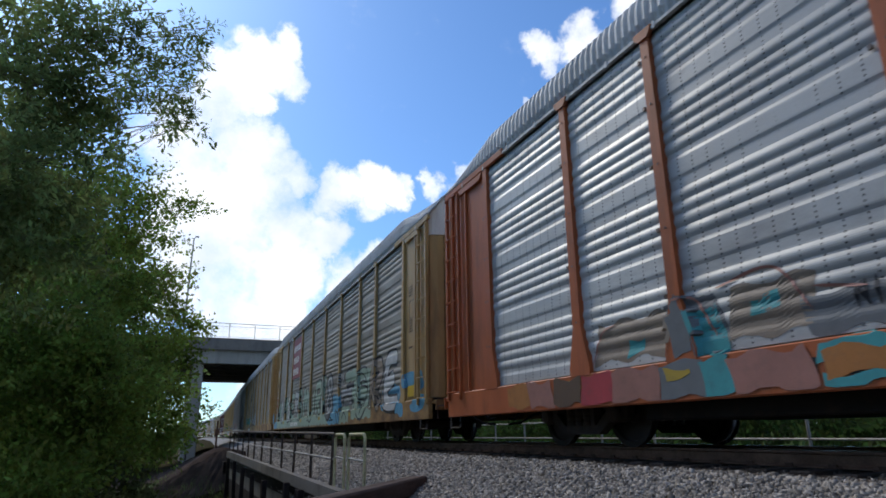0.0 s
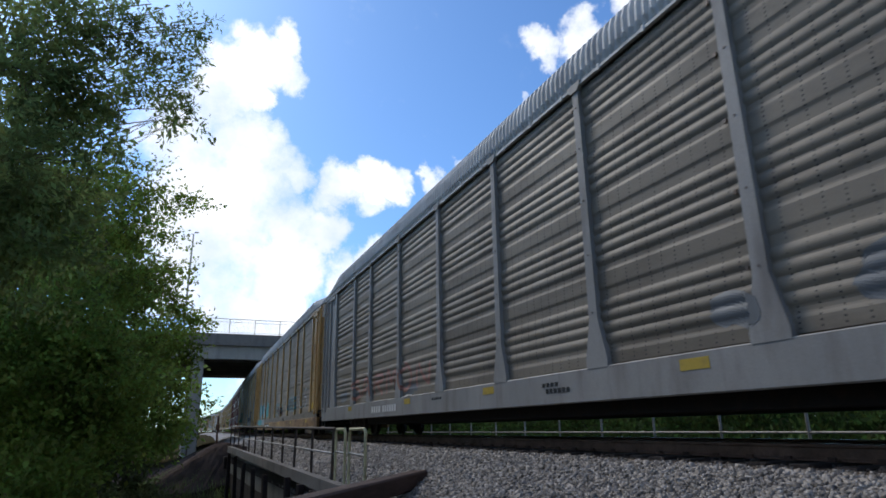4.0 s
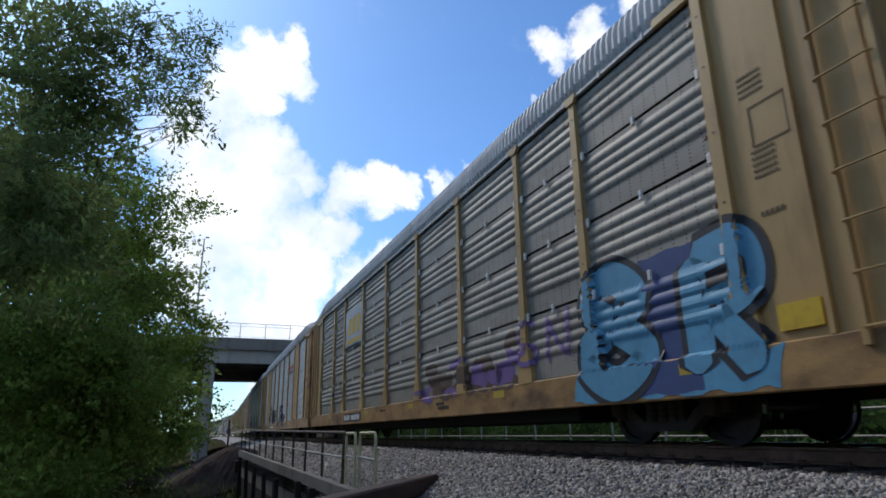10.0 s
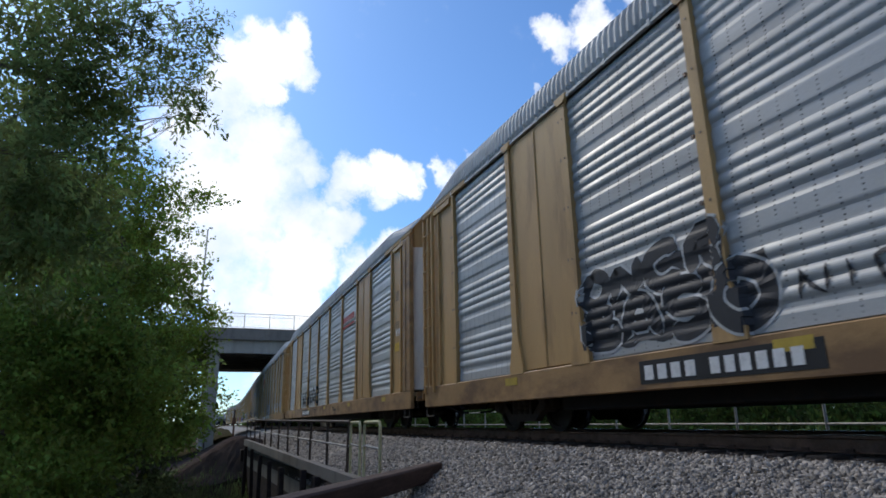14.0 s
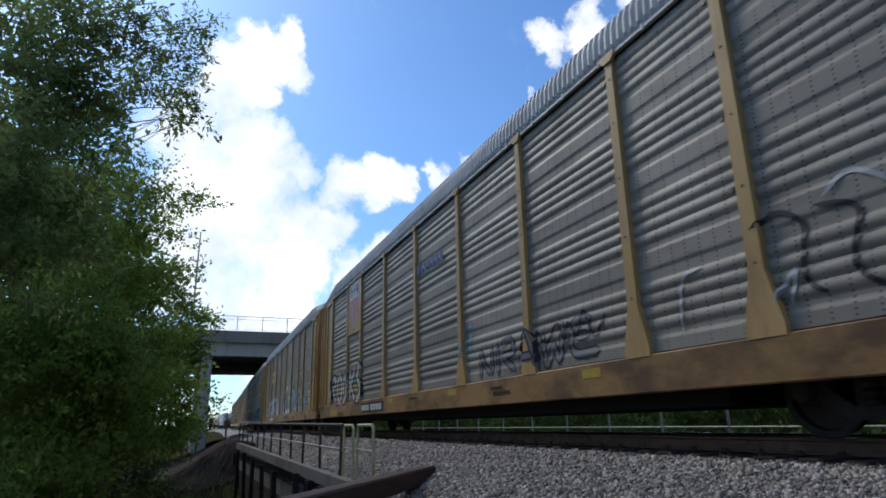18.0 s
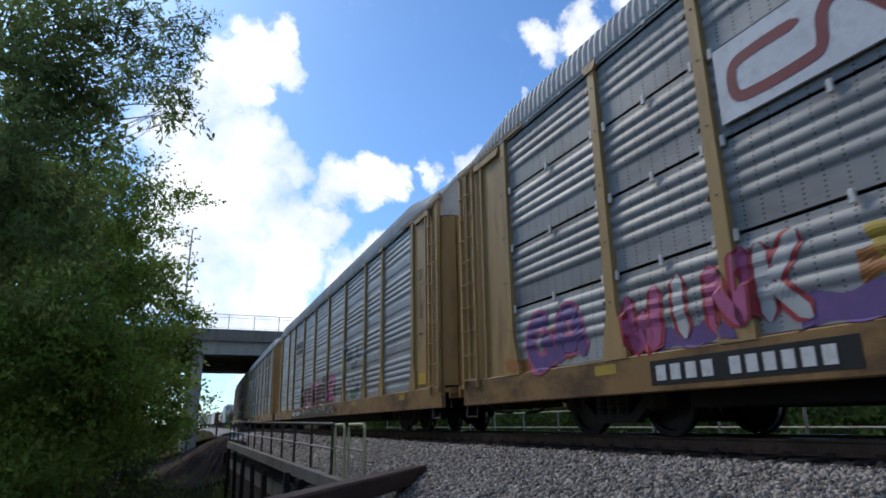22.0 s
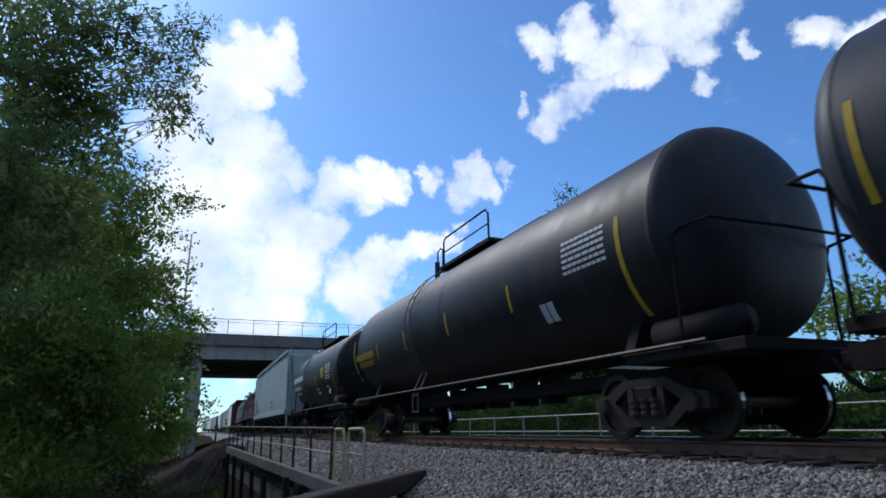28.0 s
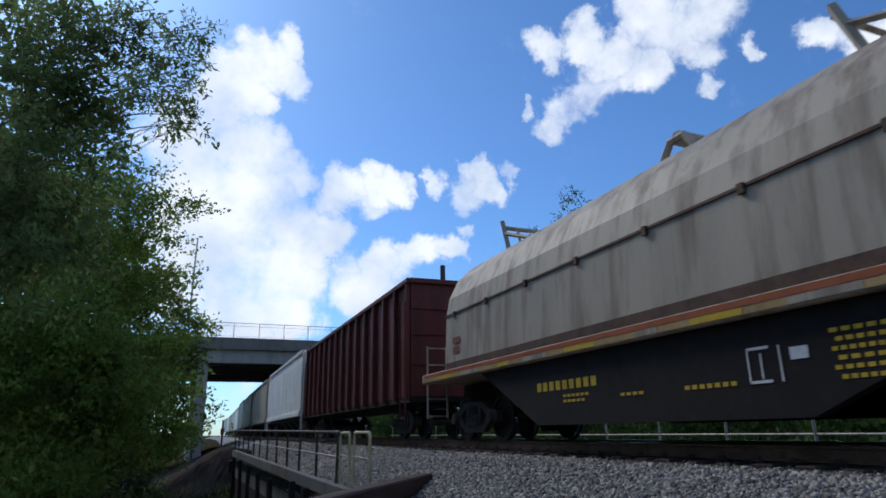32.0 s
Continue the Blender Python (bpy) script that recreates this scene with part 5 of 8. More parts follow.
def shield(car, yc, zc, h):
    """The striped shield emblem, in plain shapes."""
    w = h * 0.38
    x = -HALF + 0.012
    plate_on(car, yc + 0.91, yc - 0.91, 3.40, 5.29, "tan", "sign_plate", x, 0.03)
    out = [(-0.85, 0.95), (-0.5, 0.86), (0, 1.0), (0.5, 0.86), (0.85, 0.95), (1.0, 0.45), (0.98, -0.1), (0.8, -0.55), (0.4, -0.85), (0, -1.0), (-0.4, -0.85), (-0.8, -0.55), (-0.98, -0.1), (-1.0, 0.45)]
    s = Shape(); s.prism([(yc - a * w, zc + b * h / 2) for a, b in out], "x", x - 0.004, x); e = put("shield_emblem", s.mesh("shield_emblem"), "spray_white", car)
    s = Shape(); s.prism([(yc - a * w * 0.9, zc + max(b * 0.9, 0.28) * h / 2) for a, b in out[:6] + out[-1:]], "x", x - 0.0065, x - 0.004); put("emblem_top", s.mesh("emblem_top"), "sign_blue", e)
    s = Shape()
    for k in range(6):
        a = -0.82 + 0.328 * k
        low = -0.86 * (1 - 0.62 * abs(a) ** 2.2)
        s.box(x - 0.0065, x - 0.004, yc - (a + 0.085) * w, yc - (a - 0.085) * w, zc + low * h / 2, zc + 0.24 * h / 2)
    put("emblem_stripe", s.mesh("emblem_stripe"), "letter_red", e)
    s = Shape()
    for z, n in ((0.66, 5), (0.40, 7)):
        for k in range(n):
            s.box(x - 0.009, x - 0.0065, yc + w * (0.62 - 1.24 * (k + 0.8) / n), yc + w * (0.62 - 1.24 * k / n), zc + z * h / 2, zc + (z + 0.18) * h / 2)
    put("emblem_bars", s.mesh("emblem_bars"), "spray_white", e)["kind"] = "stuff"


for i_, car_ in enumerate(RACKS):
    r_ = random.Random(100 + i_)
    if i_ not in (0, 1, 3):
        o_ = {14: 1.65, 16: 1.0, 8: -1.1, 9: -1.0, 10: -1.0, 13: 0.45, 4: -0.38}.get(i_, 0.0)
        d_ = -0.27 if i_ == 4 else 0.0
        plate_on(car_, 6.9 + o_, 4.3 + o_, 0.61 + d_, 0.90 + d_, "letter_black", "number_plate", -HALF - 0.009, 0.004)
    else:
        o_, d_ = 0.0, 0.0
    put("lettering", bars([(6.8 + o_, 0.66 + d_, 0.95, 0.18, 4), (5.7 + o_, 0.66 + d_, 1.25, 0.18, 6)], -HALF - 0.0095), "letter_black" if i_ == 0 else "letter_white", car_)["kind"] = "stuff"
    for y_ in (9.4, 3.6, -1.0, -6.2, -11.2):
        plate_on(car_, y_ + 0.25, y_ - 0.2, 0.80 + d_, 0.93 + d_, "spray_yellow", "reflector", -HALF - 0.010, 0.005)
    put("lettering", bars([(-2.9, 0.80, 0.5, 0.06, 4), (-3.0, 0.70, 0.7, 0.07, 6), (1.9, 0.82, 0.6, 0.05, 5)], -HALF - 0.009), "letter_black", car_)["kind"] = "stuff"
    x_ = -HALF + 0.045
    put("lettering", bars([(-12.32, 3.9 - 0.075 * k, 0.32, 0.03, 7) for k in range(4)] + [(-12.36, 3.0 - 0.07 * k, 0.3, 0.03, 6) for k in range(5)] + [(-12.36, 2.3, 0.3, 0.05, 5)], x_), "letter_faded", car_)["kind"] = "stuff"
    if i_ in (8, 9, 10):
        plate_on(car_, -12.25, -12.68, 2.18, 2.42, "sign", "warning_plate", x_ - 0.004, 0.004)
    else:
        plate_on(car_, -12.38, -12.86, 1.10, 1.36, "sign", "warning_plate", x_ - 0.03, 0.03)
        s_ = Shape()
        for a_, b_, c_, e_ in ((-12.86, -12.845, 3.08, 3.52), (-12.415, -12.40, 3.08, 3.52), (-12.86, -12.40, 3.065, 3.08), (-12.86, -12.40, 3.52, 3.535)):
            s_.box(x_ - 0.004, x_, a_, b_, c_, e_)
        put("data_frame", s_.mesh("data_frame"), "letter_faded", car_)
    # drain slots and rivets along the side
    s_ = Shape()
    for p_ in POSTS:
        for z_ in (1.75, 2.6, 3.45, 4.3, 5.0):
            s_.box(-HALF - 0.020, -HALF - 0.010, p_ - 0.012, p_ + 0.012, z_ - 0.012, z_ + 0.012)
            s_.box(-HALF + 0.03, -HALF + 0.06, p_ + 0.16, p_ + 0.20, z_, z_ + 0.05)
    put("bolts", s_.mesh("bolts"), "steel", car_)["kind"] = "stuff"

C = RACKS
s_ = Shape(); s_.lathe([(-HALF - 0.075, 0.13), (-HALF - 0.068, 0.13)], "x", (0, -13.54, 1.78), 20)
d_ = put("round_sign", s_.mesh("round_sign"), "letter_white", C[16], "round white sign with a red ring")
s_ = Shape(); s_.lathe([(-HALF - 0.078, 0.13), (-HALF - 0.0775, 0.105)], "x", (0, -13.54, 1.78), 20, False); put("red_ring", s_.mesh("red_ring"), "letter_red", d_)
s_ = Shape(); s_.box(-HALF - 0.078, -HALF - 0.0755, -13.60, -13.48, 1.755, 1.80); put("dark_bar", s_.mesh("dark_bar"), "letter_black", d_)
put("lettering", words("EXCESS HEIGHT CAR", 0.105), "letter_black", C[2], "black stencilled words", on_end(-0.3, -13.975, 5.25))
for k_, z_ in enumerate((2.54, 2.19, 1.84, 1.46)):
    plate_on(C[1], 12.84, 12.70, z_, z_ + 0.15, "letter_red", "check_mark", -HALF + 0.036, 0.012)
plate_on(C[1], 12.86, 12.68, 1.3, 2.8, "spray_white", "check_strip", -HALF + 0.044, 0.006)
plate_on(C[1], 13.80, 13.22, 0.9, 1.46, "spray_sky", "paint_patch", -HALF - 0.058, 0.004)
plate_on(C[1], 12.88, 12.2, 1.02, 1.42, "spray_sky", "paint_patch", -HALF + 0.034, 0.010)
plate_on(C[1], 13.4, 12.1, 0.60, 0.97, "spray_sky", "paint_patch", -HALF - 0.010, 0.004)
STROKES = {
    "A": [[(0, 0), (0.3, 0.9), (0.55, 1), (0.78, 0.8), (1, 0)], [(0.18, 0.36), (0.85, 0.36)]],
    "B": [[(0.12, 0), (0.1, 1)], [(0.1, 0.97), (0.75, 0.92), (0.72, 0.58), (0.15, 0.52)], [(0.15, 0.52), (0.95, 0.42), (0.88, 0.06), (0.1, 0.02)]],
    "C": [[(0.95, 0.82), (0.6, 1), (0.15, 0.8), (0.1, 0.3), (0.4, 0), (0.95, 0.14)]],
    "D": [[(0.1, 0), (0.1, 1)], [(0.1, 0.98), (0.7, 0.9), (0.95, 0.5), (0.7, 0.08), (0.1, 0.02)]],
    "E": [[(0.92, 0.92), (0.25, 0.96), (0.1, 0.5), (0.2, 0.04), (0.95, 0.06)], [(0.12, 0.5), (0.75, 0.54)]],
    "G": [[(0.9, 0.88), (0.5, 1), (0.12, 0.7), (0.12, 0.25), (0.5, 0), (0.92, 0.15), (0.92, 0.45), (0.55, 0.45)]],
    "I": [[(0.5, 0), (0.45, 0.5), (0.5, 1)]],
    "J": [[(0.25, 0.9), (0.8, 0.95)], [(0.62, 0.95), (0.65, 0.25), (0.35, 0), (0.05, 0.22)]],
    "K": [[(0.15, 0), (0.12, 1)], [(0.9, 1), (0.25, 0.48)], [(0.25, 0.5), (0.95, 0)]],
    "M": [[(0.02, 0), (0.12, 0.9), (0.3, 0.95), (0.5, 0.35)], [(0.5, 0.35), (0.72, 0.95), (0.9, 0.88), (0.98, 0)]],
    "N": [[(0.08, 0), (0.15, 0.95)], [(0.15, 0.95), (0.5, 0.45), (0.88, 0.05)], [(0.88, 0.05), (0.92, 1)]],
    "O": [[(0.5, 1), (0.12, 0.72), (0.1, 0.28), (0.5, 0), (0.9, 0.28), (0.88, 0.72), (0.5, 1), (0.4, 0.97)]],
    "R": [[(0.12, 0), (0.12, 0.98)], [(0.12, 0.95), (0.8, 0.95), (0.85, 0.6), (0.2, 0.5)], [(0.35, 0.5), (0.95, 0)]],
    "S": [[(0.9, 0.88), (0.5, 1), (0.12, 0.8), (0.3, 0.55), (0.75, 0.45), (0.9, 0.2), (0.5, 0), (0.08, 0.12)]],
    "T": [[(0.02, 0.92), (0.98, 0.95)], [(0.5, 0.93), (0.5, 0)]],
    "U": [[(0.1, 1), (0.12, 0.3), (0.5, 0), (0.88, 0.3), (0.92, 1)]],
    "W": [[(0.02, 1), (0.2, 0.05), (0.35, 0.1), (0.5, 0.65)], [(0.5, 0.65), (0.66, 0.1), (0.82, 0.05), (0.98, 1)]],
    "Y": [[(0.05, 1), (0.5, 0.5), (0.95, 1)], [(0.5, 0.5), (0.45, 0)]],
    "7": [[(0.05, 0.92), (0.95, 0.95), (0.5, 0.4), (0.4, 0)]],
    "8": [[(0.5, 0.55), (0.15, 0.78), (0.5, 1), (0.85, 0.78), (0.5, 0.55), (0.08, 0.25), (0.5, 0), (0.92, 0.25), (0.5, 0.55)]],
}


def lettered(car, style, text, y0, y1, low, high, fills, edge, weight=0.2, rim=0.06, shine=None, seed=1, wobble=0.05, layer=2.2):
    """Sprayed letters from y0 to y1; low and high give the height of their feet and heads at both ends."""
    r = random.Random(seed)
    n = len(text)
    w = (y0 - y1) / n
    fills = fills if isinstance(fills, (list, tuple)) else [fills]
    wide = weight * (high[0] - low[0])
    for k, ch in enumerate(text):
        body, sheet, glint = Shape(), Shape(), Shape()
        for path in STROKES[ch]:
            pts = []
            for x, z in path:
                u = (k + 0.08 + 0.84 * x) / n
                a, b = low[0] + (low[1] - low[0]) * u, high[0] + (high[1] - high[0]) * u
                pts.append((y0 - (y0 - y1) * u + r.uniform(-wobble, wobble) * w, a + (b - a) * (0.1 + 0.82 * z) + r.uniform(-wobble, wobble) * (b - a)))
            if edge:
                stroke(body, pts, wide + 2 * rim, layer, style, 0.56)
            stroke(sheet, pts, wide, layer + 1.0, style, 0.56)
            if shine:
                stroke(glint, [(a, b + wide * 0.2) for a, b in pts], wide * 0.22, layer + 2.0, style, 0.56)
        fill = fills[k % len(fills)]
        if edge:
            one = put("graffiti_letter", body.mesh("graffiti_letter"), edge, car, "spray-painted graffiti letter")
            put("fill", sheet.mesh("fill"), fill, one)
        else:
            one = put("graffiti_letter", sheet.mesh("graffiti_letter"), fill, car, "spray-painted graffiti letter")
        if shine:
            put("highlight", glint.mesh("highlight"), shine, one)


def block(car, style, y0, y1, z0, z1, mat, layer=1.0, seed=0, soft=0.06):
    """One roughly square field of sprayed colour with uneven edges."""
    r = random.Random(seed)
    s = Shape()
    n, m = max(3, int((y0 - y1) / 0.07)), max(3, int((z1 - z0) / 0.03))
    lean, p, q = r.uniform(-0.35, 0.35), r.uniform(0, 6), r.uniform(0, 6)
    rows = []
    for i in range(n + 1):
        lo = z0 + soft * 0.6 * math.sin(p + 1.9 * i * 0.35) + r.uniform(-0.2, 0.2) * soft
        hi = z1 + soft * 0.6 * math.sin(q + 2.3 * i * 0.3) + r.uniform(-0.2, 0.2) * soft
        row = []
        for j in range(m + 1):
            z = max(0.56, lo + (hi - lo) * j / m)
            y = y0 + (y1 - y0) * i / n - lean * (z - z0) + 0.02 * math.sin(9 * z + p)
            row.append((side_x(y, z, style) - 0.0035 * layer, y, z))
        rows.append(row)
    s.sheet(rows)
    put("paint_patch", s.mesh("paint_patch"), mat, car, "field of sprayed paint")["kind"] = "stuff"


def loops(car, style, paths, mat, width=0.05, layer=4.4, label="thin sprayed lines"):
    s = Shape()
    for p in paths:
        stroke(s, p, width, layer, style, 0.56)
    put("graffiti", s.mesh("graffiti"), mat, car, label)


def zigzag(y0, y1, z0, z1, n, seed):
    r = random.Random(seed)
    return [(y0 + (y1 - y0) * (k + r.uniform(-0.6, 0.6)) / n, z0 + (z1 - z0) * (r.uniform(0, 0.45) if k % 2 else r.uniform(0.55, 1))) for k in range(n + 1)]


# the orange car: worn patchwork of tan, teal and salmon
for k_, (a_, b_, c_, d_, m_) in enumerate((
        (8.9, 7.4, 1.10, 1.62, "spray_tan"), (7.3, 6.5, 1.05, 1.70, "spray_grey"), (6.6, 5.6, 1.12, 1.66, "spray_tan"), (5.6, 4.7, 1.05, 1.42, "spray_grey"),
        (7.0, 6.55, 0.98, 1.55, "spray_teal"), (6.25, 5.9, 1.36, 1.52, "spray_teal"), (8.2, 7.9, 1.15, 1.35, "spray_teal"),
        (11.3, 10.6, 0.60, 0.98, "spray_orange"), (10.6, 9.9, 0.58, 0.98, "spray_salmon"), (9.9, 9.2, 0.58, 0.96, "spray_brown"), (9.2, 8.5, 0.56, 0.98, "spray_red"),
        (8.5, 7.6, 0.56, 0.98, "spray_salmon"), (7.6, 6.9, 0.56, 0.98, "spray_grey"), (6.9, 6.5, 0.56, 0.98, "spray_teal"), (6.5, 5.55, 0.58, 0.96, "spray_salmon"),
        (5.55, 4.6, 0.78, 0.98, "spray_teal"), (5.5, 4.4, 0.57, 0.68, "spray_teal"), (5.5, 4.9, 0.66, 0.90, "spray_orange"), (7.5, 7.1, 0.80, 0.90, "spray_yellow"))):
    block(C[0], "rib", a_, b_, c_, d_, m_, 0.8 + 0.15 * k_, k_)
loops(C[0], "rib", [[(8.95, 1.1), (8.7, 1.5), (8.4, 1.6)], [(7.3, 1.7), (6.95, 1.65), (6.7, 1.2)], [(6.65, 1.72), (5.9, 1.78), (5.55, 1.3)], [(5.5, 1.5), (5.0, 1.4)]], "spray_salmon", 0.03)
lettered(C[0], "rib", "NI", 5.15, 4.85, (1.2, 1.2), (1.48, 1.5), "spray_black", None, 0.16, 0, None, 3)
# the heavy mural car
block(C[1], "rib", -2.7, -5.0, 0.58, 1.65, "spray_sky", 0.8, 31); block(C[1], "rib", 12.4, 7.8, 0.60, 1.02, "spray_mint", 0.8, 32); block(C[1], "rib", 7.8, -2.7, 0.60, 1.05, "spray_mint", 0.8, 33)
lettered(C[1], "rib", "NUMBERS", 11.9, 3.6, (0.95, 0.95), (2.2, 2.3), ["spray_mint", "spray_white"], "spray_black", 0.22, 0.07, None, 4, 0.06)
lettered(C[1], "rib", "MUR", 3.4, -1.0, (0.85, 0.85), (2.2, 2.4), "spray_mint", "spray_black", 0.24, 0.07, None, 5, 0.05)
lettered(C[1], "rib", "T8", -0.9, -3.3, (0.78, 0.8), (2.6, 2.4), ["spray_mint", "spray_grey"], "spray_black", 0.22, 0.08, "spray_white", 6, 0.03)
lettered(C[1], "rib", "87", -3.0, -3.35, (1.0, 1.0), (1.22, 1.22), "spray_sky", "spray_black", 0.16, 0.02, None, 7)
lettered(C[1], "rib", "BIG", -4.36, -5.05, (2.10, 2.15), (2.38, 2.46), "spray_white", "spray_black", 0.2, 0.035, None, 8)
lettered(C[1], "rib", "DADDY", -4.36, -5.2, (1.84, 1.93), (2.10, 2.2), "spray_white", "spray_black", 0.2, 0.035, None, 9)
block(C[1], "rib", -4.75, -6.1, 0.60, 1.16, "spray_mint", 1.2, 34); block(C[1], "rib", -4.95, -6.6, 1.18, 1.42, "spray_black", 1.4, 35); block(C[1], "rib", -4.85, -6.3, 1.46, 1.76, "spray_silver", 1.6, 36)
block(C[1], "rib", -5.3, -6.8, 1.98, 2.35, "spray_mint", 1.8, 37); block(C[1], "rib", -5.5, -6.6, 1.75, 1.95, "spray_black", 2.0, 38); block(C[1], "rib", -6.5, -9.0, 0.7, 2.2, "spray_mint", 1.1, 39)
for k_ in range(5):
    lettered(C[1], "rib", "O", -5.2 - 0.22 * k_, -5.38 - 0.22 * k_, (1.2, 1.2), (1.42, 1.4), "spray_white", None, 0.3, 0, None, k_)
loops(C[1], "rib", [[(-4.75, 1.12), (-5.3, 1.22), (-6.2, 1.2)], [(-4.8, 0.62), (-4.78, 1.0), (-4.7, 1.12)], [(-4.9, 1.45), (-5.6, 1.5), (-6.5, 1.45)], [(-5.3, 1.95), (-5.35, 2.3), (-6.0, 2.42), (-6.9, 2.4)], [(-5.1, 0.7), (-5.5, 0.95), (-5.9, 0.7)], [(-4.0, 1.12), (-4.5, 0.95), (-4.7, 0.62), (-4.45, 0.6), (-4.05, 1.1)], [(-6.6, 1.0), (-7.4, 2.1), (-8.4, 1.6), (-7.6, 0.8)], [(-8.8, 2.0), (-9.6, 1.2), (-10.4, 1.9)]], "spray_black", 0.055)
lettered(C[1], "rib", "SRE", -7.0, -11.6, (0.8, 0.8), (2.2, 2.4), ["spray_mint", "spray_tan", "spray_white"], "spray_black", 0.26, 0.07, None, 10)
wash(C[1], "rib", -9.6, -13.4, 0.7, 1.5, ["spray_sky"], 6, 12)
loops(C[1], "rib", [zigzag(12.9, 12.1, 2.85, 3.3, 6, 3), zigzag(12.9, 12.1, 2.9, 3.25, 4, 4)], "spray_black", 0.03)
loops(C[1], "rib", [zigzag(13.0, 12.2, 3.6, 4.2, 6, 5), zigzag(12.9, 12.3, 3.7, 4.1, 4, 6)], "spray_white", 0.03)
s_ = C[1]
plate_on(s_, 7.12, 4.5, 3.05, 5.12, "plate_red", "sign_plate", -HALF + 0.018, 0.03)
put("lettering", bars([(6.9, 4.45, 2.1, 0.32, 8), (6.9, 3.85, 1.7, 0.32, 7), (6.9, 3.25, 1.7, 0.32, 7)], -HALF + 0.017), "letter_white", s_)
# the three pale tan-and-grey cars
loops(C[2], "rib", [zigzag(4.2, -0.4, 1.1, 2.0, 14, 7), zigzag(3.6, 1.6, 1.5, 2.3, 6, 8)], "spray_white", 0.05)
block(C[2], "rib", 9.3, 5.0, 1.15, 1.75, "spray_green", 0.8, 40); lettered(C[2], "rib", "NERO", 9.4, 4.9, (1.1, 1.1), (1.9, 1.9), "spray_teal", None, 0.18, 0, None, 11)
lettered(C[2], "rib", "SRUK", -10.4, -11.8, (1.25, 1.25), (1.95, 2.0), "spray_white", None, 0.06, 0, None, 12, 0.08); lettered(C[2], "rib", "EUR", 1.3, -1.2, (1.05, 1.05), (2.1, 2.1), "spray_silver", "spray_white", 0.16, 0.04, None, 13)
put("lettering", bars([(6.0, 3.60, 1.9, 0.22, 8), (6.0, 3.25, 2.1, 0.22, 8)], -HALF + 0.018), "letter_black", C[2])
wash(C[2], "rib", 4.3, -1.0, 1.05, 1.7, ["spray_brown"], 9, 9)
lettered(C[3], "rib", "SARMON", 9.4, 2.0, (1.1, 1.1), (1.8, 1.85), "spray_salmon", None, 0.16, 0, None, 15); wash(C[3], "rib", 11, -11, 1.1, 1.6, ["spray_grey"], 14, 8)
# teal and white blocks
lettered(C[4], "rib", "MAMA", 11.5, 7.6, (0.96, 0.95), (2.1, 2.0), ["spray_teal", "spray_white"], "spray_grey", 0.30, 0.04, None, 16, 0.04)
lettered(C[4], "rib", "IA", 7.9, 5.4, (0.95, 0.95), (2.05, 2.0), ["spray_white", "spray_teal"], "spray_grey", 0.42, 0.04, None, 17, 0.03)
block(C[4], "rib", 11.6, 8.9, 0.58, 0.98, "spray_teal", 0.8, 41); block(C[4], "rib", 9.0, 7.2, 0.58, 0.98, "spray_silver", 0.9, 42)
loops(C[4], "rib", [[(0.95, 1.0), (0.8, 1.5), (0.4, 1.75), (0.05, 1.6), (-0.25, 0.95)], [(0.75, 1.62), (0.65, 1.85), (0.45, 1.7), (0.3, 1.85), (0.15, 1.68)], [(0.1, 1.55), (-0.05, 1.8), (-0.2, 1.62), (-0.4, 1.85)], [(0.6, 1.2), (0.5, 1.12), (0.4, 1.2)], [(0.3, 1.2), (0.12, 1.1), (-0.05, 1.2)], [(1.1, 1.02), (1.1, 1.15), (0.95, 1.14), (0.95, 1.0)], [(-0.5, 1.7), (-1.2, 1.8), (-1.9, 1.3), (-2.4, 1.8)]], "spray_teal", 0.045)
wash(C[4], "rib", 0.9, -2.8, 1.05, 1.5, ["spray_brown"], 18, 8); lettered(C[4], "rib", "ROCS", -4.5, -7.6, (1.15, 1.15), (1.9, 1.9), "spray_grey", "spray_teal", 0.14, 0.035, None, 18)
lettered(C[4], "rib", "NUS", -7.9, -10.9, (1.15, 1.15), (2.2, 2.2), "spray_white", None, 0.07, 0, None, 19)
s_ = Shape()
for k_ in range(5):
    stroke(s_, [(12.75, 1.3 + 0.75 * k_), (12.35, 1.55 + 0.75 * k_), (12.75, 1.8 + 0.75 * k_)], 0.09, 4.4, "rib")
    stroke(s_, [(12.75, 1.55 + 0.75 * k_), (12.3, 1.85 + 0.75 * k_)], 0.09, 4.4, "rib")
put("graffiti", s_.mesh("graffiti"), "spray_black", C[4], "tall black sprayed marks")
# black piece under silver lines
block(C[5], "rib", -4.4, -9.0, 0.98, 1.45, "spray_black", 0.8, 43, 0.1); block(C[5], "rib", -7.3, -8.3, 1.1, 1.95, "spray_black", 0.9, 44); block(C[5], "rib", -4.2, -8.7, 0.58, 0.98, "spray_grey", 0.8, 45)
lettered(C[5], "rib", "NRUMOS", -4.0, -9.0, (0.9, 0.95), (1.95, 1.9), "spray_silver", None, 0.06, 0, None, 20, 0.08); lettered(C[5], "rib", "UGROS", -4.3, -8.7, (0.7, 0.75), (1.6, 1.7), "spray_silver", None, 0.045, 0, None, 21, 0.1)
lettered(C[5], "rib", "REDN", -1.5, -4.2, (1.4, 1.3), (2.2, 2.1), "spray_grey", None, 0.12, 0, None, 22)
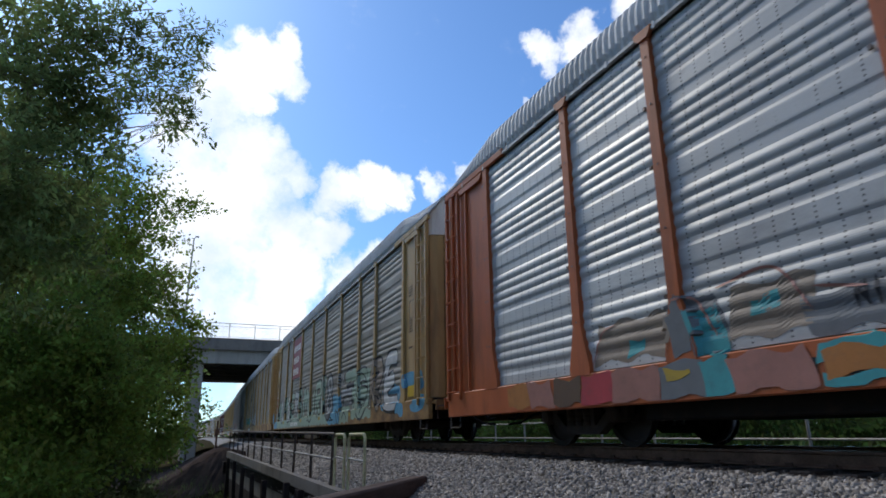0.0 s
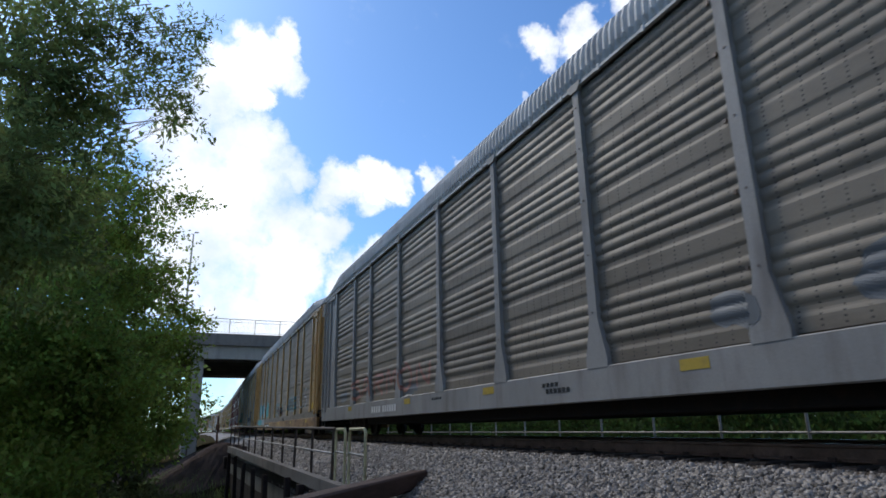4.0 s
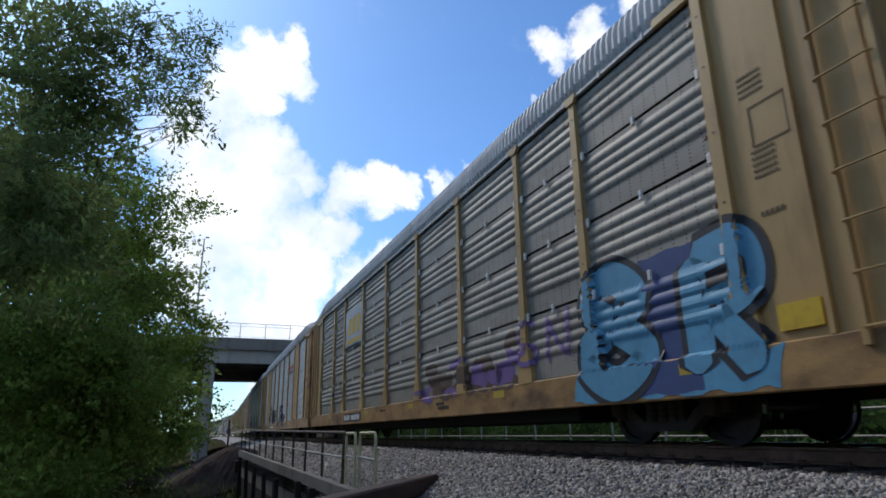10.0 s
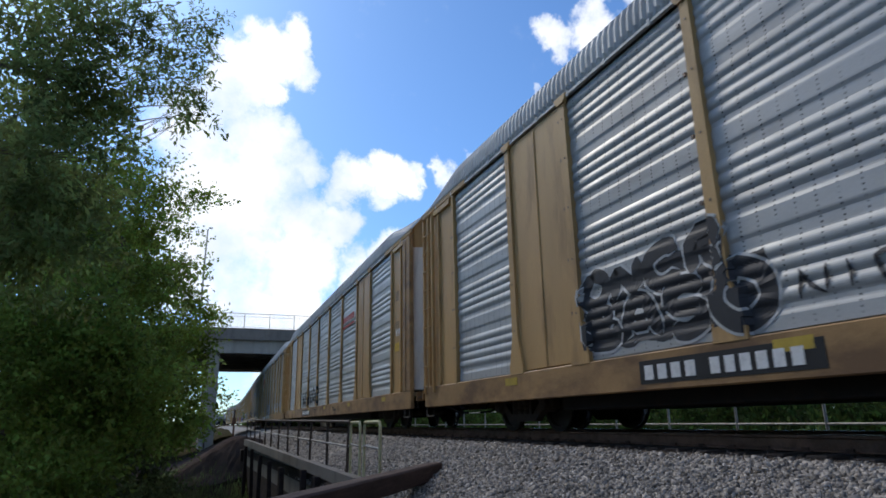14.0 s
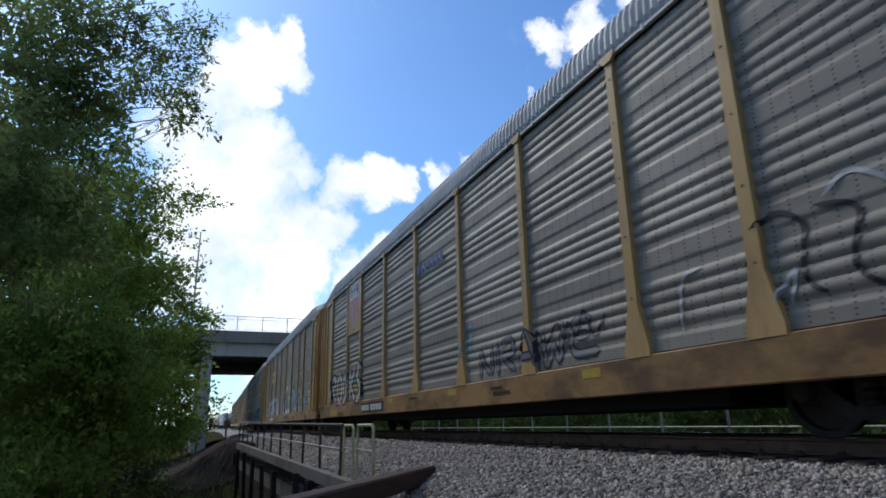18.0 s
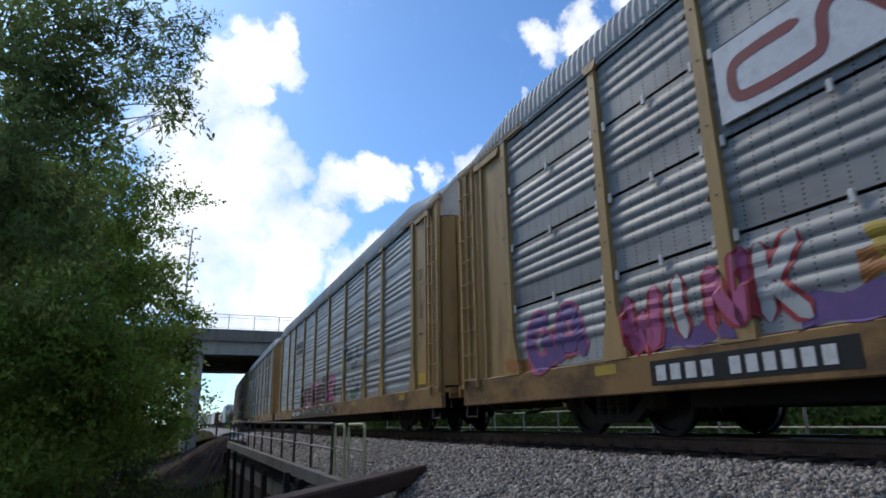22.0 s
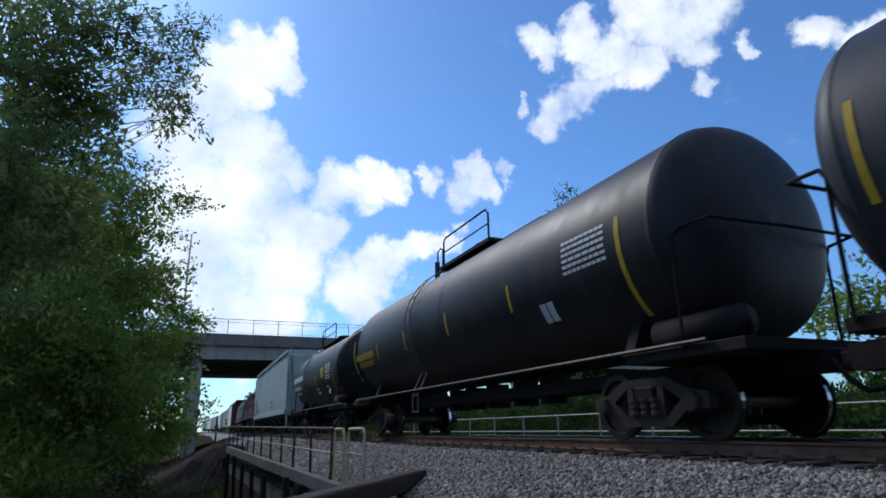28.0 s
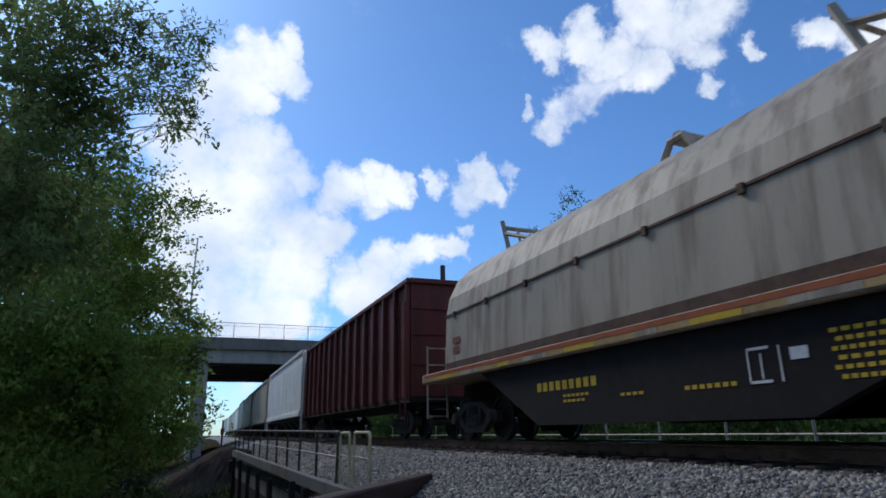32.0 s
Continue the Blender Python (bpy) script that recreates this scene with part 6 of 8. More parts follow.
loops(C[5], "rib", [zigzag(-9.4, -11.4, 1.65, 2.1, 9, 9)], "spray_silver", 0.04); loops(C[5], "rib", [[(-9.5, 2.3), (-9.6, 1.95), (-9.7, 1.75)], [(-10.0, 2.15), (-10.2, 2.3), (-10.35, 2.2)], [(-10.6, 2.45), (-10.75, 2.05), (-10.85, 1.7)]], "spray_silver", 0.12)
block(C[5], "rib", 11.8, 9.4, 1.08, 1.65, "spray_green", 0.8, 46, 0.1); block(C[5], "rib", 9.5, 6.4, 1.06, 2.15, "spray_green", 0.9, 47, 0.1)
loops(C[5], "rib", [[(9.3, 2.2), (8.9, 2.3), (8.7, 1.8), (8.9, 1.3), (8.5, 1.1)], [(8.4, 1.2), (8.2, 2.0), (7.8, 2.2), (7.5, 1.7), (7.7, 1.2)], [(7.3, 1.1), (7.0, 2.1), (6.5, 1.6), (6.7, 1.1)], [(11.6, 1.1), (10.9, 1.05), (10.2, 1.2), (9.6, 1.1)]], "spray_grey", 0.05)
lettered(C[5], "rib", "KIR", 11.6, 10.4, (1.4, 1.45), (2.2, 2.3), "spray_silver", None, 0.10, 0, None, 23, 0.08); lettered(C[5], "rib", "ROY", 10.5, 9.4, (1.6, 1.6), (2.0, 2.2), "spray_silver", None, 0.10, 0, None, 24, 0.08)
lettered(C[5], "rib", "UNSR", 8.9, 8.0, (1.15, 1.3), (1.5, 1.65), "spray_silver", None, 0.16, 0, None, 25, 0.08); lettered(C[5], "rib", "OR", 9.1, 8.2, (1.85, 1.95), (2.1, 2.25), "spray_silver", None, 0.16, 0, None, 26, 0.08)
loops(C[5], "rib", [[(8.4, 2.6), (8.35, 2.2), (8.3, 1.7)], [(7.6, 2.9), (7.4, 2.3), (7.2, 2.2)], [(9.9, 1.3), (9.85, 1.8), (9.75, 2.1)]], "spray_silver", 0.07)
shield(C[5], 8.2, 4.45, 1.72)
# the maroon car
block(C[6], "slot", 3.2, -1.5, 0.90, 1.75, "maroon", 0.8, 48, 0.06); block(C[6], "slot", 1.2, -1.3, 1.7, 2.1, "maroon", 0.9, 49, 0.06); block(C[6], "slot", 3.2, -2.2, 0.56, 0.98, "maroon", 0.8, 50)
lettered(C[6], "slot", "ENDER", 3.1, -1.4, (0.88, 0.86), (2.05, 2.3), "maroon", "spray_white", 0.24, 0.05, None, 27, 0.04)
loops(C[6], "slot", [[(-1.5, 1.55), (-1.9, 1.6), (-2.15, 1.3), (-2.1, 0.62)], [(-1.3, 1.2), (-1.1, 0.9), (-1.5, 0.62)]], "spray_white", 0.09); block(C[6], "slot", -1.5, -2.15, 0.58, 1.45, "maroon", 1.0, 51)
lettered(C[6], "slot", "SCOUR", 10.8, 4.0, (1.1, 1.15), (2.2, 2.15), ["spray_tan", "spray_grey"], "spray_black", 0.22, 0.06, None, 28, 0.05); block(C[6], "slot", 10.9, 3.9, 1.1, 1.8, "spray_grey", 0.7, 52)
lettered(C[6], "slot", "MUGSR", -1.9, -2.75, (1.85, 1.85), (2.1, 2.15), "spray_silver", None, 0.10, 0, None, 29, 0.1)
lettered(C[6], "slot", "NRUSENS", -5.2, -11.9, (1.2, 1.25), (2.1, 2.2), "maroon", "spray_silver", 0.18, 0.04, None, 30, 0.08); lettered(C[6], "slot", "WIR", -8.8, -11.8, (1.3, 1.4), (2.3, 2.5), "spray_silver", None, 0.06, 0, None, 31, 0.1)
# sky-blue bubble letters
block(C[7], "slot", -10.2, -11.3, 0.60, 2.35, "sign_blue", 1.0, 53, 0.03); block(C[7], "slot", -8.7, -12.3, 0.57, 0.98, "spray_sky", 0.8, 54)
lettered(C[7], "slot", "8", -8.8, -10.6, (0.62, 0.62), (2.5, 2.3), "spray_sky", "spray_black", 0.25, 0.10, None, 32, 0.0); lettered(C[7], "slot", "R", -11.05, -12.3, (0.62, 0.62), (2.3, 2.35), "spray_sky", "spray_black", 0.25, 0.10, None, 33, 0.0)
wash(C[7], "slot", -1.6, -7.2, 1.05, 1.7, ["spray_brown", "spray_brown", "spray_purple"], 28, 9); lettered(C[7], "slot", "SN", -6.8, -8.7, (1.2, 1.2), (2.0, 2.2), "spray_purple", None, 0.12, 0, None, 34)
loops(C[7], "slot", [[(8.3, 1.2), (8.4, 1.8), (8.1, 2.15), (7.9, 2.0), (7.7, 1.2), (7.6, 0.8)], [(6.9, 1.5), (6.4, 1.9), (5.8, 1.85), (5.6, 1.2)], [(9.2, 0.75), (9.0, 1.3), (9.1, 1.7), (8.95, 1.9)], [(10.6, 1.1), (10.3, 1.5), (10.0, 1.4), (9.9, 1.0)], [(7.4, 2.1), (7.2, 1.4), (7.0, 1.9)]], "sign_blue", 0.035)
plate_on(C[7], 7.05, 4.5, 3.36, 4.72, "p_silver", "sign_plate", -HALF + 0.012, 0.03)
s_ = Shape(); s_.box(-HALF + 0.006, -HALF + 0.012, 4.75, 6.8, 3.42, 3.58)
put("lettering", s_.mesh("lettering"), "letter_yellow", C[7], "yellow painted bar")
s_ = Shape()
for k_ in range(3):
    s_.prism([(6.6 - 0.64 * k_, 3.75), (6.12 - 0.64 * k_, 3.75), (6.0 - 0.64 * k_, 4.38), (6.48 - 0.64 * k_, 4.38)], "x", -HALF + 0.007, -HALF + 0.012)
put("lettering", s_.mesh("lettering"), "letter_yellow", C[7], "yellow painted blocks")
# the brown-tan plated cars
for car_ in (C[8], C[9], C[10]):
    put("lettering", bars([(-4.65, 4.10, 2.1, 0.22, 6)], -HALF + 0.018), "letter_red", car_)
    s_ = Shape(); s_.box(-HALF + 0.014, -HALF + 0.018, -6.7, -4.6, 3.88, 3.96); put("painted_stripe", s_.mesh("painted_stripe"), "letter_black" if car_ == C[8] else "letter_red", car_)
    put("lettering", bars([(-12.35, 2.62, 0.5, 0.2, 3)], -HALF + 0.044), "letter_white", car_)
lettered(C[8], "rib", "RENB", 7.2, 1.7, (1.05, 1.0), (2.3, 1.9), "spray_black", None, 0.2, 0, None, 35, 0.06); block(C[8], "rib", 5.2, 3.0, 1.05, 1.7, "spray_black", 0.8, 55, 0.15); block(C[8], "rib", 4.6, 3.6, 1.5, 2.0, "spray_black", 0.9, 56)
block(C[8], "rib", 0.7, -0.6, 0.66, 1.25, "spray_black", 0.8, 57, 0.1); block(C[8], "rib", -0.2, -2.9, 1.0, 1.5, "spray_black", 0.9, 58, 0.12); block(C[8], "rib", 0.1, -1.8, 1.75, 2.15, "spray_black", 1.0, 59, 0.08); block(C[8], "rib", 0.2, -0.4, 1.2, 2.1, "spray_black", 1.1, 60); block(C[8], "rib", -1.3, -1.9, 0.75, 2.1, "spray_black", 1.2, 61); block(C[8], "rib", -2.0, -3.0, 0.7, 1.4, "spray_black", 1.3, 62)
loops(C[8], "rib", [[(-2.2, 1.9), (-2.5, 1.5), (-2.9, 1.4)], [(-3.0, 0.75), (-3.4, 0.95)], [(-5.6, 1.6), (-5.9, 2.0), (-6.2, 1.5), (-5.8, 1.3), (-6.4, 1.2)]], "spray_black", 0.05)
lettered(C[9], "rib", "BAN", 0.5, -2.0, (1.65, 1.65), (2.3, 2.25), "spray_black", "spray_white", 0.36, 0.04, None, 36); lettered(C[9], "rib", "OEB", 0.5, -2.0, (1.1, 1.1), (1.7, 1.7), "spray_black", "spray_white", 0.36, 0.04, None, 37)
lettered(C[9], "rib", "CON", -4.6, -7.2, (1.62, 1.62), (2.15, 2.15), "spray_black", "spray_white", 0.36, 0.04, None, 38); lettered(C[9], "rib", "BAR", -4.6, -7.2, (1.1, 1.1), (1.66, 1.66), "spray_black", "spray_white", 0.36, 0.04, None, 39)
block(C[9], "rib", 7.1, 3.8, 1.14, 1.9, "spray_black", 0.8, 63, 0.05); block(C[9], "rib", 5.9, 4.3, 1.7, 2.2, "spray_black", 0.9, 64, 0.05)
lettered(C[9], "rib", "ONCR", 7.15, 4.25, (1.72, 1.8), (2.25, 2.4), "spray_black", "spray_white", 0.42, 0.035, None, 40, 0.03); lettered(C[9], "rib", "BASO", 7.15, 3.75, (1.18, 1.08), (1.72, 1.85), "spray_black", "spray_white", 0.42, 0.035, None, 41, 0.03)
lettered(C[9], "rib", "NICKS", 3.55, 1.6, (1.28, 1.25), (1.62, 1.62), "spray_black", None, 0.14, 0, None, 42, 0.08)
lettered(C[10], "rib", "WENAR", 6.5, 1.0, (1.0, 1.0), (2.0, 2.0), "spray_black", None, 0.18, 0, None, 43)
# silver letters
lettered(C[11], "rib", "JOKE", 3.0, -0.9, (0.62, 0.6), (1.75, 2.35), "spray_silver", "spray_grey", 0.2, 0.05, None, 44, 0.03)
lettered(C[11], "rib", "I", 1.85, 1.2, (0.8, 0.8), (1.75, 1.75), "spray_orange", None, 0.26, 0, None, 45, 0.0); wash(C[11], "rib", 3.2, -1.4, 0.6, 1.0, ["spray_brown", "spray_grey"], 46, 8)
lettered(C[11], "rib", "SRUERS", -3.2, -10.9, (1.1, 1.1), (1.75, 1.8), "spray_silver", None, 0.12, 0, None, 47); shield(C[11], 8.2, 4.45, 1.72)
# coloured letters on the shield car
for a_, b_, c_, d_, m_ in ((12.1, 9.9, 0.95, 1.35, "spray_salmon"), (11.9, 9.3, 1.3, 1.7, "spray_yellow"), (9.9, 7.6, 0.95, 1.35, "spray_salmon"), (9.4, 7.0, 1.3, 1.6, "spray_yellow"), (11.9, 10.5, 0.58, 0.80, "spray_yellow"), (11.7, 8.8, 0.70, 0.98, "spray_salmon"), (8.6, 7.2, 1.55, 2.05, "spray_green")):
    block(C[12], "rib", a_, b_, c_, d_, m_, 0.8 + 0.1 * b_ / 10, int(a_ * 10), 0.06)
lettered(C[12], "rib", "ROOKS", 12.0, 6.9, (1.0, 0.9), (2.15, 2.35), "spray_white", "spray_black", 0.17, 0.085, None, 48, 0.03)
lettered(C[12], "rib", "SR", -1.1, -2.1, (1.5, 1.5), (2.2, 2.2), "spray_sky", None, 0.07, 0, None, 50); lettered(C[12], "rib", "NRAWE", -2.2, -6.4, (0.95, 1.1), (1.7, 1.75), "spray_grey", "spray_black", 0.12, 0.04, None, 51, 0.07)
loops(C[12], "rib", [zigzag(-4.3, -6.6, 1.2, 1.85, 10, 12), [(-9.2, 2.1), (-9.5, 2.2), (-9.75, 2.0), (-9.7, 1.5), (-9.9, 1.3)], [(-9.9, 2.15), (-10.3, 2.0), (-10.2, 1.5), (-10.5, 1.2)], [(-10.6, 2.2), (-10.9, 1.6)]], "spray_black", 0.055); loops(C[12], "rib", [[(-8.0, 1.2), (-8.1, 1.8), (-8.4, 1.9)], [(-10.0, 2.2), (-10.3, 2.35), (-10.7, 2.1)], [(-9.35, 1.3), (-9.6, 1.6), (-9.5, 1.25)]], "spray_silver", 0.05)
put("lettering", bars([(1.3, 3.95, 1.9, 0.26, 7)], -HALF + 0.018), "sign_blue", C[12]); shield(C[12], 8.2, 4.45, 1.72)
# pale letters on the brown-grey car
lettered(C[13], "rib", "MORTW", 9.0, 2.0, (0.95, 0.95), (2.2, 2.2), "spray_white", "spray_grey", 0.22, 0.04, None, 52, 0.06); lettered(C[13], "rib", "SEN", 11.4, 9.2, (1.1, 1.1), (1.7, 1.8), "spray_silver", None, 0.1, 0, None, 53)
loops(C[13], "rib", [zigzag(1.7, -0.1, 1.35, 2.0, 6, 14), zigzag(-0.2, -1.4, 1.3, 2.1, 8, 15), [(0.8, 1.5), (0.4, 1.2), (0.6, 0.8), (0.3, 0.62)]], "spray_silver", 0.04)
lettered(C[13], "rib", "CE", -1.5, -4.6, (0.75, 0.9), (2.7, 2.75), "spray_white", "spray_grey", 0.13, 0.08, None, 54, 0.02); lettered(C[13], "rib", "RUS", -4.6, -8.2, (1.0, 1.0), (2.3, 2.2), "spray_silver", "spray_grey", 0.18, 0.06, None, 55); lettered(C[13], "rib", "SNUR", -8.6, -11.8, (1.1, 1.1), (1.9, 1.9), ["spray_teal", "spray_white"], None, 0.14, 0, None, 56)
plate_on(C[13], 7.1, 4.5, 3.35, 4.15, "tan", "sign_plate", -HALF + 0.012, 0.03)
put("lettering", bars([(6.9, 3.68, 1.4, 0.2, 5)], -HALF + 0.011), "letter_faded", C[13])
# the bright mural
for k_, (a_, b_, c_, d_, m_) in enumerate(((-4.5, -6.0, 0.66, 1.3, "spray_purple"), (-5.8, -7.4, 0.66, 1.25, "spray_grey"), (-7.2, -9.0, 0.66, 1.2, "spray_purple"), (-9.0, -10.4, 0.68, 1.25, "spray_green"), (-10.2, -11.3, 0.7, 1.3, "spray_salmon"), (-4.6, -6.4, 1.25, 1.85, "spray_sky"), (-6.2, -7.6, 1.2, 1.95, "spray_teal"), (-7.5, -9.3, 1.3, 2.1, "spray_sky"), (-9.2, -10.6, 1.2, 2.2, "spray_teal"), (-10.4, -11.6, 1.35, 1.9, "spray_orange"), (-8.8, -9.4, 1.1, 1.5, "spray_pink"))):
    block(C[14], "slot", a_, b_, c_, d_, m_, 0.8 + 0.1 * k_, 70 + k_, 0.08)
lettered(C[14], "slot", "NEWRKAS", -4.5, -10.9, (0.72, 0.75), (1.95, 2.2), ["spray_sky", "spray_purple", "spray_teal", "spray_grey"], "spray_black", 0.15, 0.045, "spray_white", 57, 0.07); loops(C[14], "slot", [zigzag(-4.6, -10.8, 0.75, 1.2, 19, 17), zigzag(-4.7, -10.6, 1.3, 1.95, 17, 18)], "spray_black", 0.04)
lettered(C[14], "slot", "BRAWNS", 4.4, -1.0, (0.8, 0.8), (1.9, 1.9), ["spray_blue", "spray_sky"], "spray_purple", 0.22, 0.05, None, 58); lettered(C[14], "slot", "OA", -1.6, -3.4, (0.9, 0.9), (1.8, 1.8), ["spray_pink", "spray_purple"], "spray_salmon", 0.22, 0.05, None, 59); wash(C[14], "slot", 4.4, -4.2, 0.7, 1.2, ["spray_purple", "spray_salmon", "spray_yellow"], 60, 5)
lettered(C[14], "slot", "GA", 11.5, 9.9, (1.02, 1.02), (1.9, 1.8), "spray_purple", "spray_pink", 0.26, 0.06, None, 61); wash(C[14], "slot", 11.8, 9.2, 1.1, 1.6, ["spray_orange"], 62, 4)
lettered(C[14], "slot", "WINK", 9.0, 6.3, (1.02, 1.0), (1.85, 2.1), ["spray_pink", "spray_white"], "spray_red", 0.2, 0.06, None, 63, 0.03); block(C[14], "slot", 8.7, 7.2, 1.02, 1.25, "spray_purple", 0.8, 82); block(C[14], "slot", 6.5, 4.6, 1.02, 1.32, "spray_purple", 0.9, 83); block(C[14], "slot", 5.9, 4.4, 1.35, 1.6, "spray_orange", 0.9, 84); block(C[14], "slot", 5.7, 4.9, 1.5, 1.8, "spray_yellow", 1.0, 85)
for car_ in (C[14], C[16]):
    plate_on(car_, 7.02, 4.5, 3.36, 4.28, "plate_pale", "sign_plate", -HALF + 0.012, 0.03)
    s_ = Shape()
    stroke(s_, [(5.95, 4.02), (6.5, 4.02), (6.78, 3.95), (6.78, 3.62), (6.5, 3.55), (5.95, 3.56), (5.78, 3.62), (5.72, 3.95), (5.55, 4.04), (5.3, 3.85), (5.1, 3.6), (4.9, 3.58), (4.82, 3.8), (4.8, 4.15)], 0.13, 5.6, "flat")
    put("lettering", s_.mesh("lettering"), "plate_red", car_, "dark red painted band")
# brown piece with white lines and pink
block(C[15], "rib", 5.0, -2.9, 0.95, 1.55, "spray_brown", 0.8, 86, 0.08); block(C[15], "rib", 3.6, -3.0, 1.4, 1.9, "spray_brown", 0.9, 87, 0.08); block(C[15], "rib", 4.7, -2.8, 0.56, 0.98, "spray_brown", 0.8, 88, 0.02); block(C[15], "rib", -0.6, -2.6, 1.8, 2.15, "spray_brown", 1.0, 89)
lettered(C[15], "rib", "OUTER", 5.0, -3.0, (0.95, 0.98), (1.85, 2.2), ["spray_brown", "spray_pink", "spray_pink"], "spray_white", 0.2, 0.03, None, 64, 0.05)
loops(C[15], "rib", [zigzag(5.1, -2.8, 0.65, 1.0, 21, 19), zigzag(4.6, -3.1, 1.7, 2.2, 13, 20), [(-2.6, 0.98), (-2.9, 0.75), (-3.0, 0.58)], [(-1.2, 0.98), (-1.25, 0.6)], [(-3.0, 2.15), (-3.1, 1.3), (-2.7, 1.1)]], "spray_white", 0.03); block(C[15], "rib", -2.3, -2.9, 1.65, 2.0, "spray_pink", 3.0, 90); block(C[15], "rib", -1.6, -2.4, 1.1, 1.4, "spray_pink", 3.1, 91)
wash(C[15], "rib", -3.2, -7.0, 1.1, 3.0, ["spray_grey", "spray_silver"], 65, 7); wash(C[15], "rib", -3.4, -7.2, 1.1, 1.9, ["spray_green"], 66, 5)
put("lettering", bars([(6.6, 4.0, 2.0, 0.26, 5), (6.6, 3.75, 2.0, 0.1, 9)], -HALF + 0.018), "letter_black", C[15])
lettered(C[17], "slot", "NER", -9.3, -11.6, (1.1, 1.1), (2.0, 2.0), "spray_black", "spray_grey", 0.2, 0.04, None, 67); lettered(C[17], "slot", "SOR", -1.8, -4.0, (1.2, 1.2), (1.8, 1.8), "spray_grey", None, 0.12, 0, None, 68)
put("lettering", bars([(-11.65, 0.74, 0.42, 0.26, 1)], -HALF - 0.011), "letter_black", C[17])
for y0_, y1_, z0_ in ((4.25, 1.62, 3.46), (-9.3, -11.85, 3.36)):
    plate_on(C[6], y0_, y1_, z0_, z0_ + 0.90, "maroon", "sign_plate", -HALF + 0.012, 0.03)
    s_ = Shape()
    s_.box(-HALF + 0.007, -HALF + 0.012, y1_ + 0.55, y0_ - 0.1, z0_ + 0.12, z0_ + 0.20); s_.box(-HALF + 0.007, -HALF + 0.012, y1_ + 0.55, y0_ - 0.1, z0_ + 0.26, z0_ + 0.34)
    for k_ in range(7):
        s_.box(-HALF + 0.007, -HALF + 0.012, y0_ - 0.28 - 0.18 * k_, y0_ - 0.14 - 0.18 * k_, z0_ + 0.42, z0_ + 0.62)
    for ra_ in (0.30, 0.18):
        for k_ in range(10):
            a_, b_ = math.pi * (0.0 + 0.13 * k_), math.pi * (0.0 + 0.13 * (k_ + 1))
            cy_, cz_ = y1_ + 0.42, z0_ + 0.52
            m_ = len(s_.v)
            s_.v += [(-HALF + 0.006, cy_ - q_ * math.cos(t_), cz_ + q_ * math.sin(t_)) for q_, t_ in ((ra_, a_), (ra_, b_), (ra_ - 0.075, b_), (ra_ - 0.075, a_))]
            s_.f.append((m_, m_ + 1, m_ + 2, m_ + 3))
    put("lettering", s_.mesh("lettering"), "letter_white", C[6])

# ---- ground ----
def smooth(a, b, x):
    u = min(1, max(0, (x - a) / (b - a)))
    return u * u * (3 - 2 * u)


def ground_z(x, y):
    """Low ground, the track's bank, and the cut under the trestle."""
    c = line(max(-400, min(y, 700)))[0]
    d = c - x
    if d >= 0:
        bank = -0.50 - 0.55 * smooth(1.9, 4.4, d) - 2.0 * smooth(4.0, 10.0, d)
    else:
        bank = -0.50 - 0.35 * smooth(2.2, 3.2, -d) - 0.3 * smooth(6, 14, -d)
    cut = smooth(10.6, 11.8, y) * (1 - smooth(31.0, 36.0, y))
    cut *= 1 - smooth(6, 12, -d)
    return bank - cut * max(0, 3.05 + bank)


def sheet_of(name, xs, ys, material, label, rough=0.0):
    rng = random.Random(5)
    s = Shape()
    s.sheet([[(x, y, ground_z(x, y) + (rng.uniform(-rough, rough) if abs(x) < 40 and -20 < y < 90 else 0)) for x in xs] for y in ys])
    return tagged(put(name, s.mesh(name, True), material), label, name, "", "structure")


gx = [-3000, -1200, -500, -200, -100, -60, -40] + [-30 + 0.6 * i for i in range(101)] + [34, 40, 60, 100, 200, 500, 1200, 3000]
gy = [-3000, -1000, -400, -150, -60, -30] + [-20 + 0.6 * i for i in range(151)] + [76, 84, 95, 110, 130, 160, 200, 260, 330, 500, 1000, 3000]
sheet_of("ground", gx, gy, "earth", "rough earth with dead grass and weeds", 0.06)

# brown fill beyond the trestle
s_ = Shape()
rng_ = random.Random(9)
s_.sheet([[(x_, y_, max(ground_z(x_, y_) + 0.05, -0.42 - 0.22 * abs(x_ - 3.0) - 0.42 * max(0, 2.4 - x_) - 0.9 * max(0, 35.0 - y_) - 0.25 * max(0, y_ - 40)) + rng_.uniform(-0.06, 0.06)) for x_ in [-4.5 + 0.2 * i for i in range(43)]] for y_ in [33 + 0.3 * j for j in range(92)]])
tagged(put("embankment", s_.mesh("embankment"), "mound"), "brown earth embankment beside the trestle", "embankment", "", "structure")

# ---- railroad track ----
def along(profile, y0, y1, step, shift=0.0):
    """A cross-section (sideways from the track's centre, height) swept along the track's line."""
    rows, y = [], y0
    while y <= y1 + 1e-6:
        x, h = line(y)
        rows.append([(x + (shift + p) * math.cos(h), y - (shift + p) * math.sin(h), z) for p, z in profile])
        y += step
    return rows


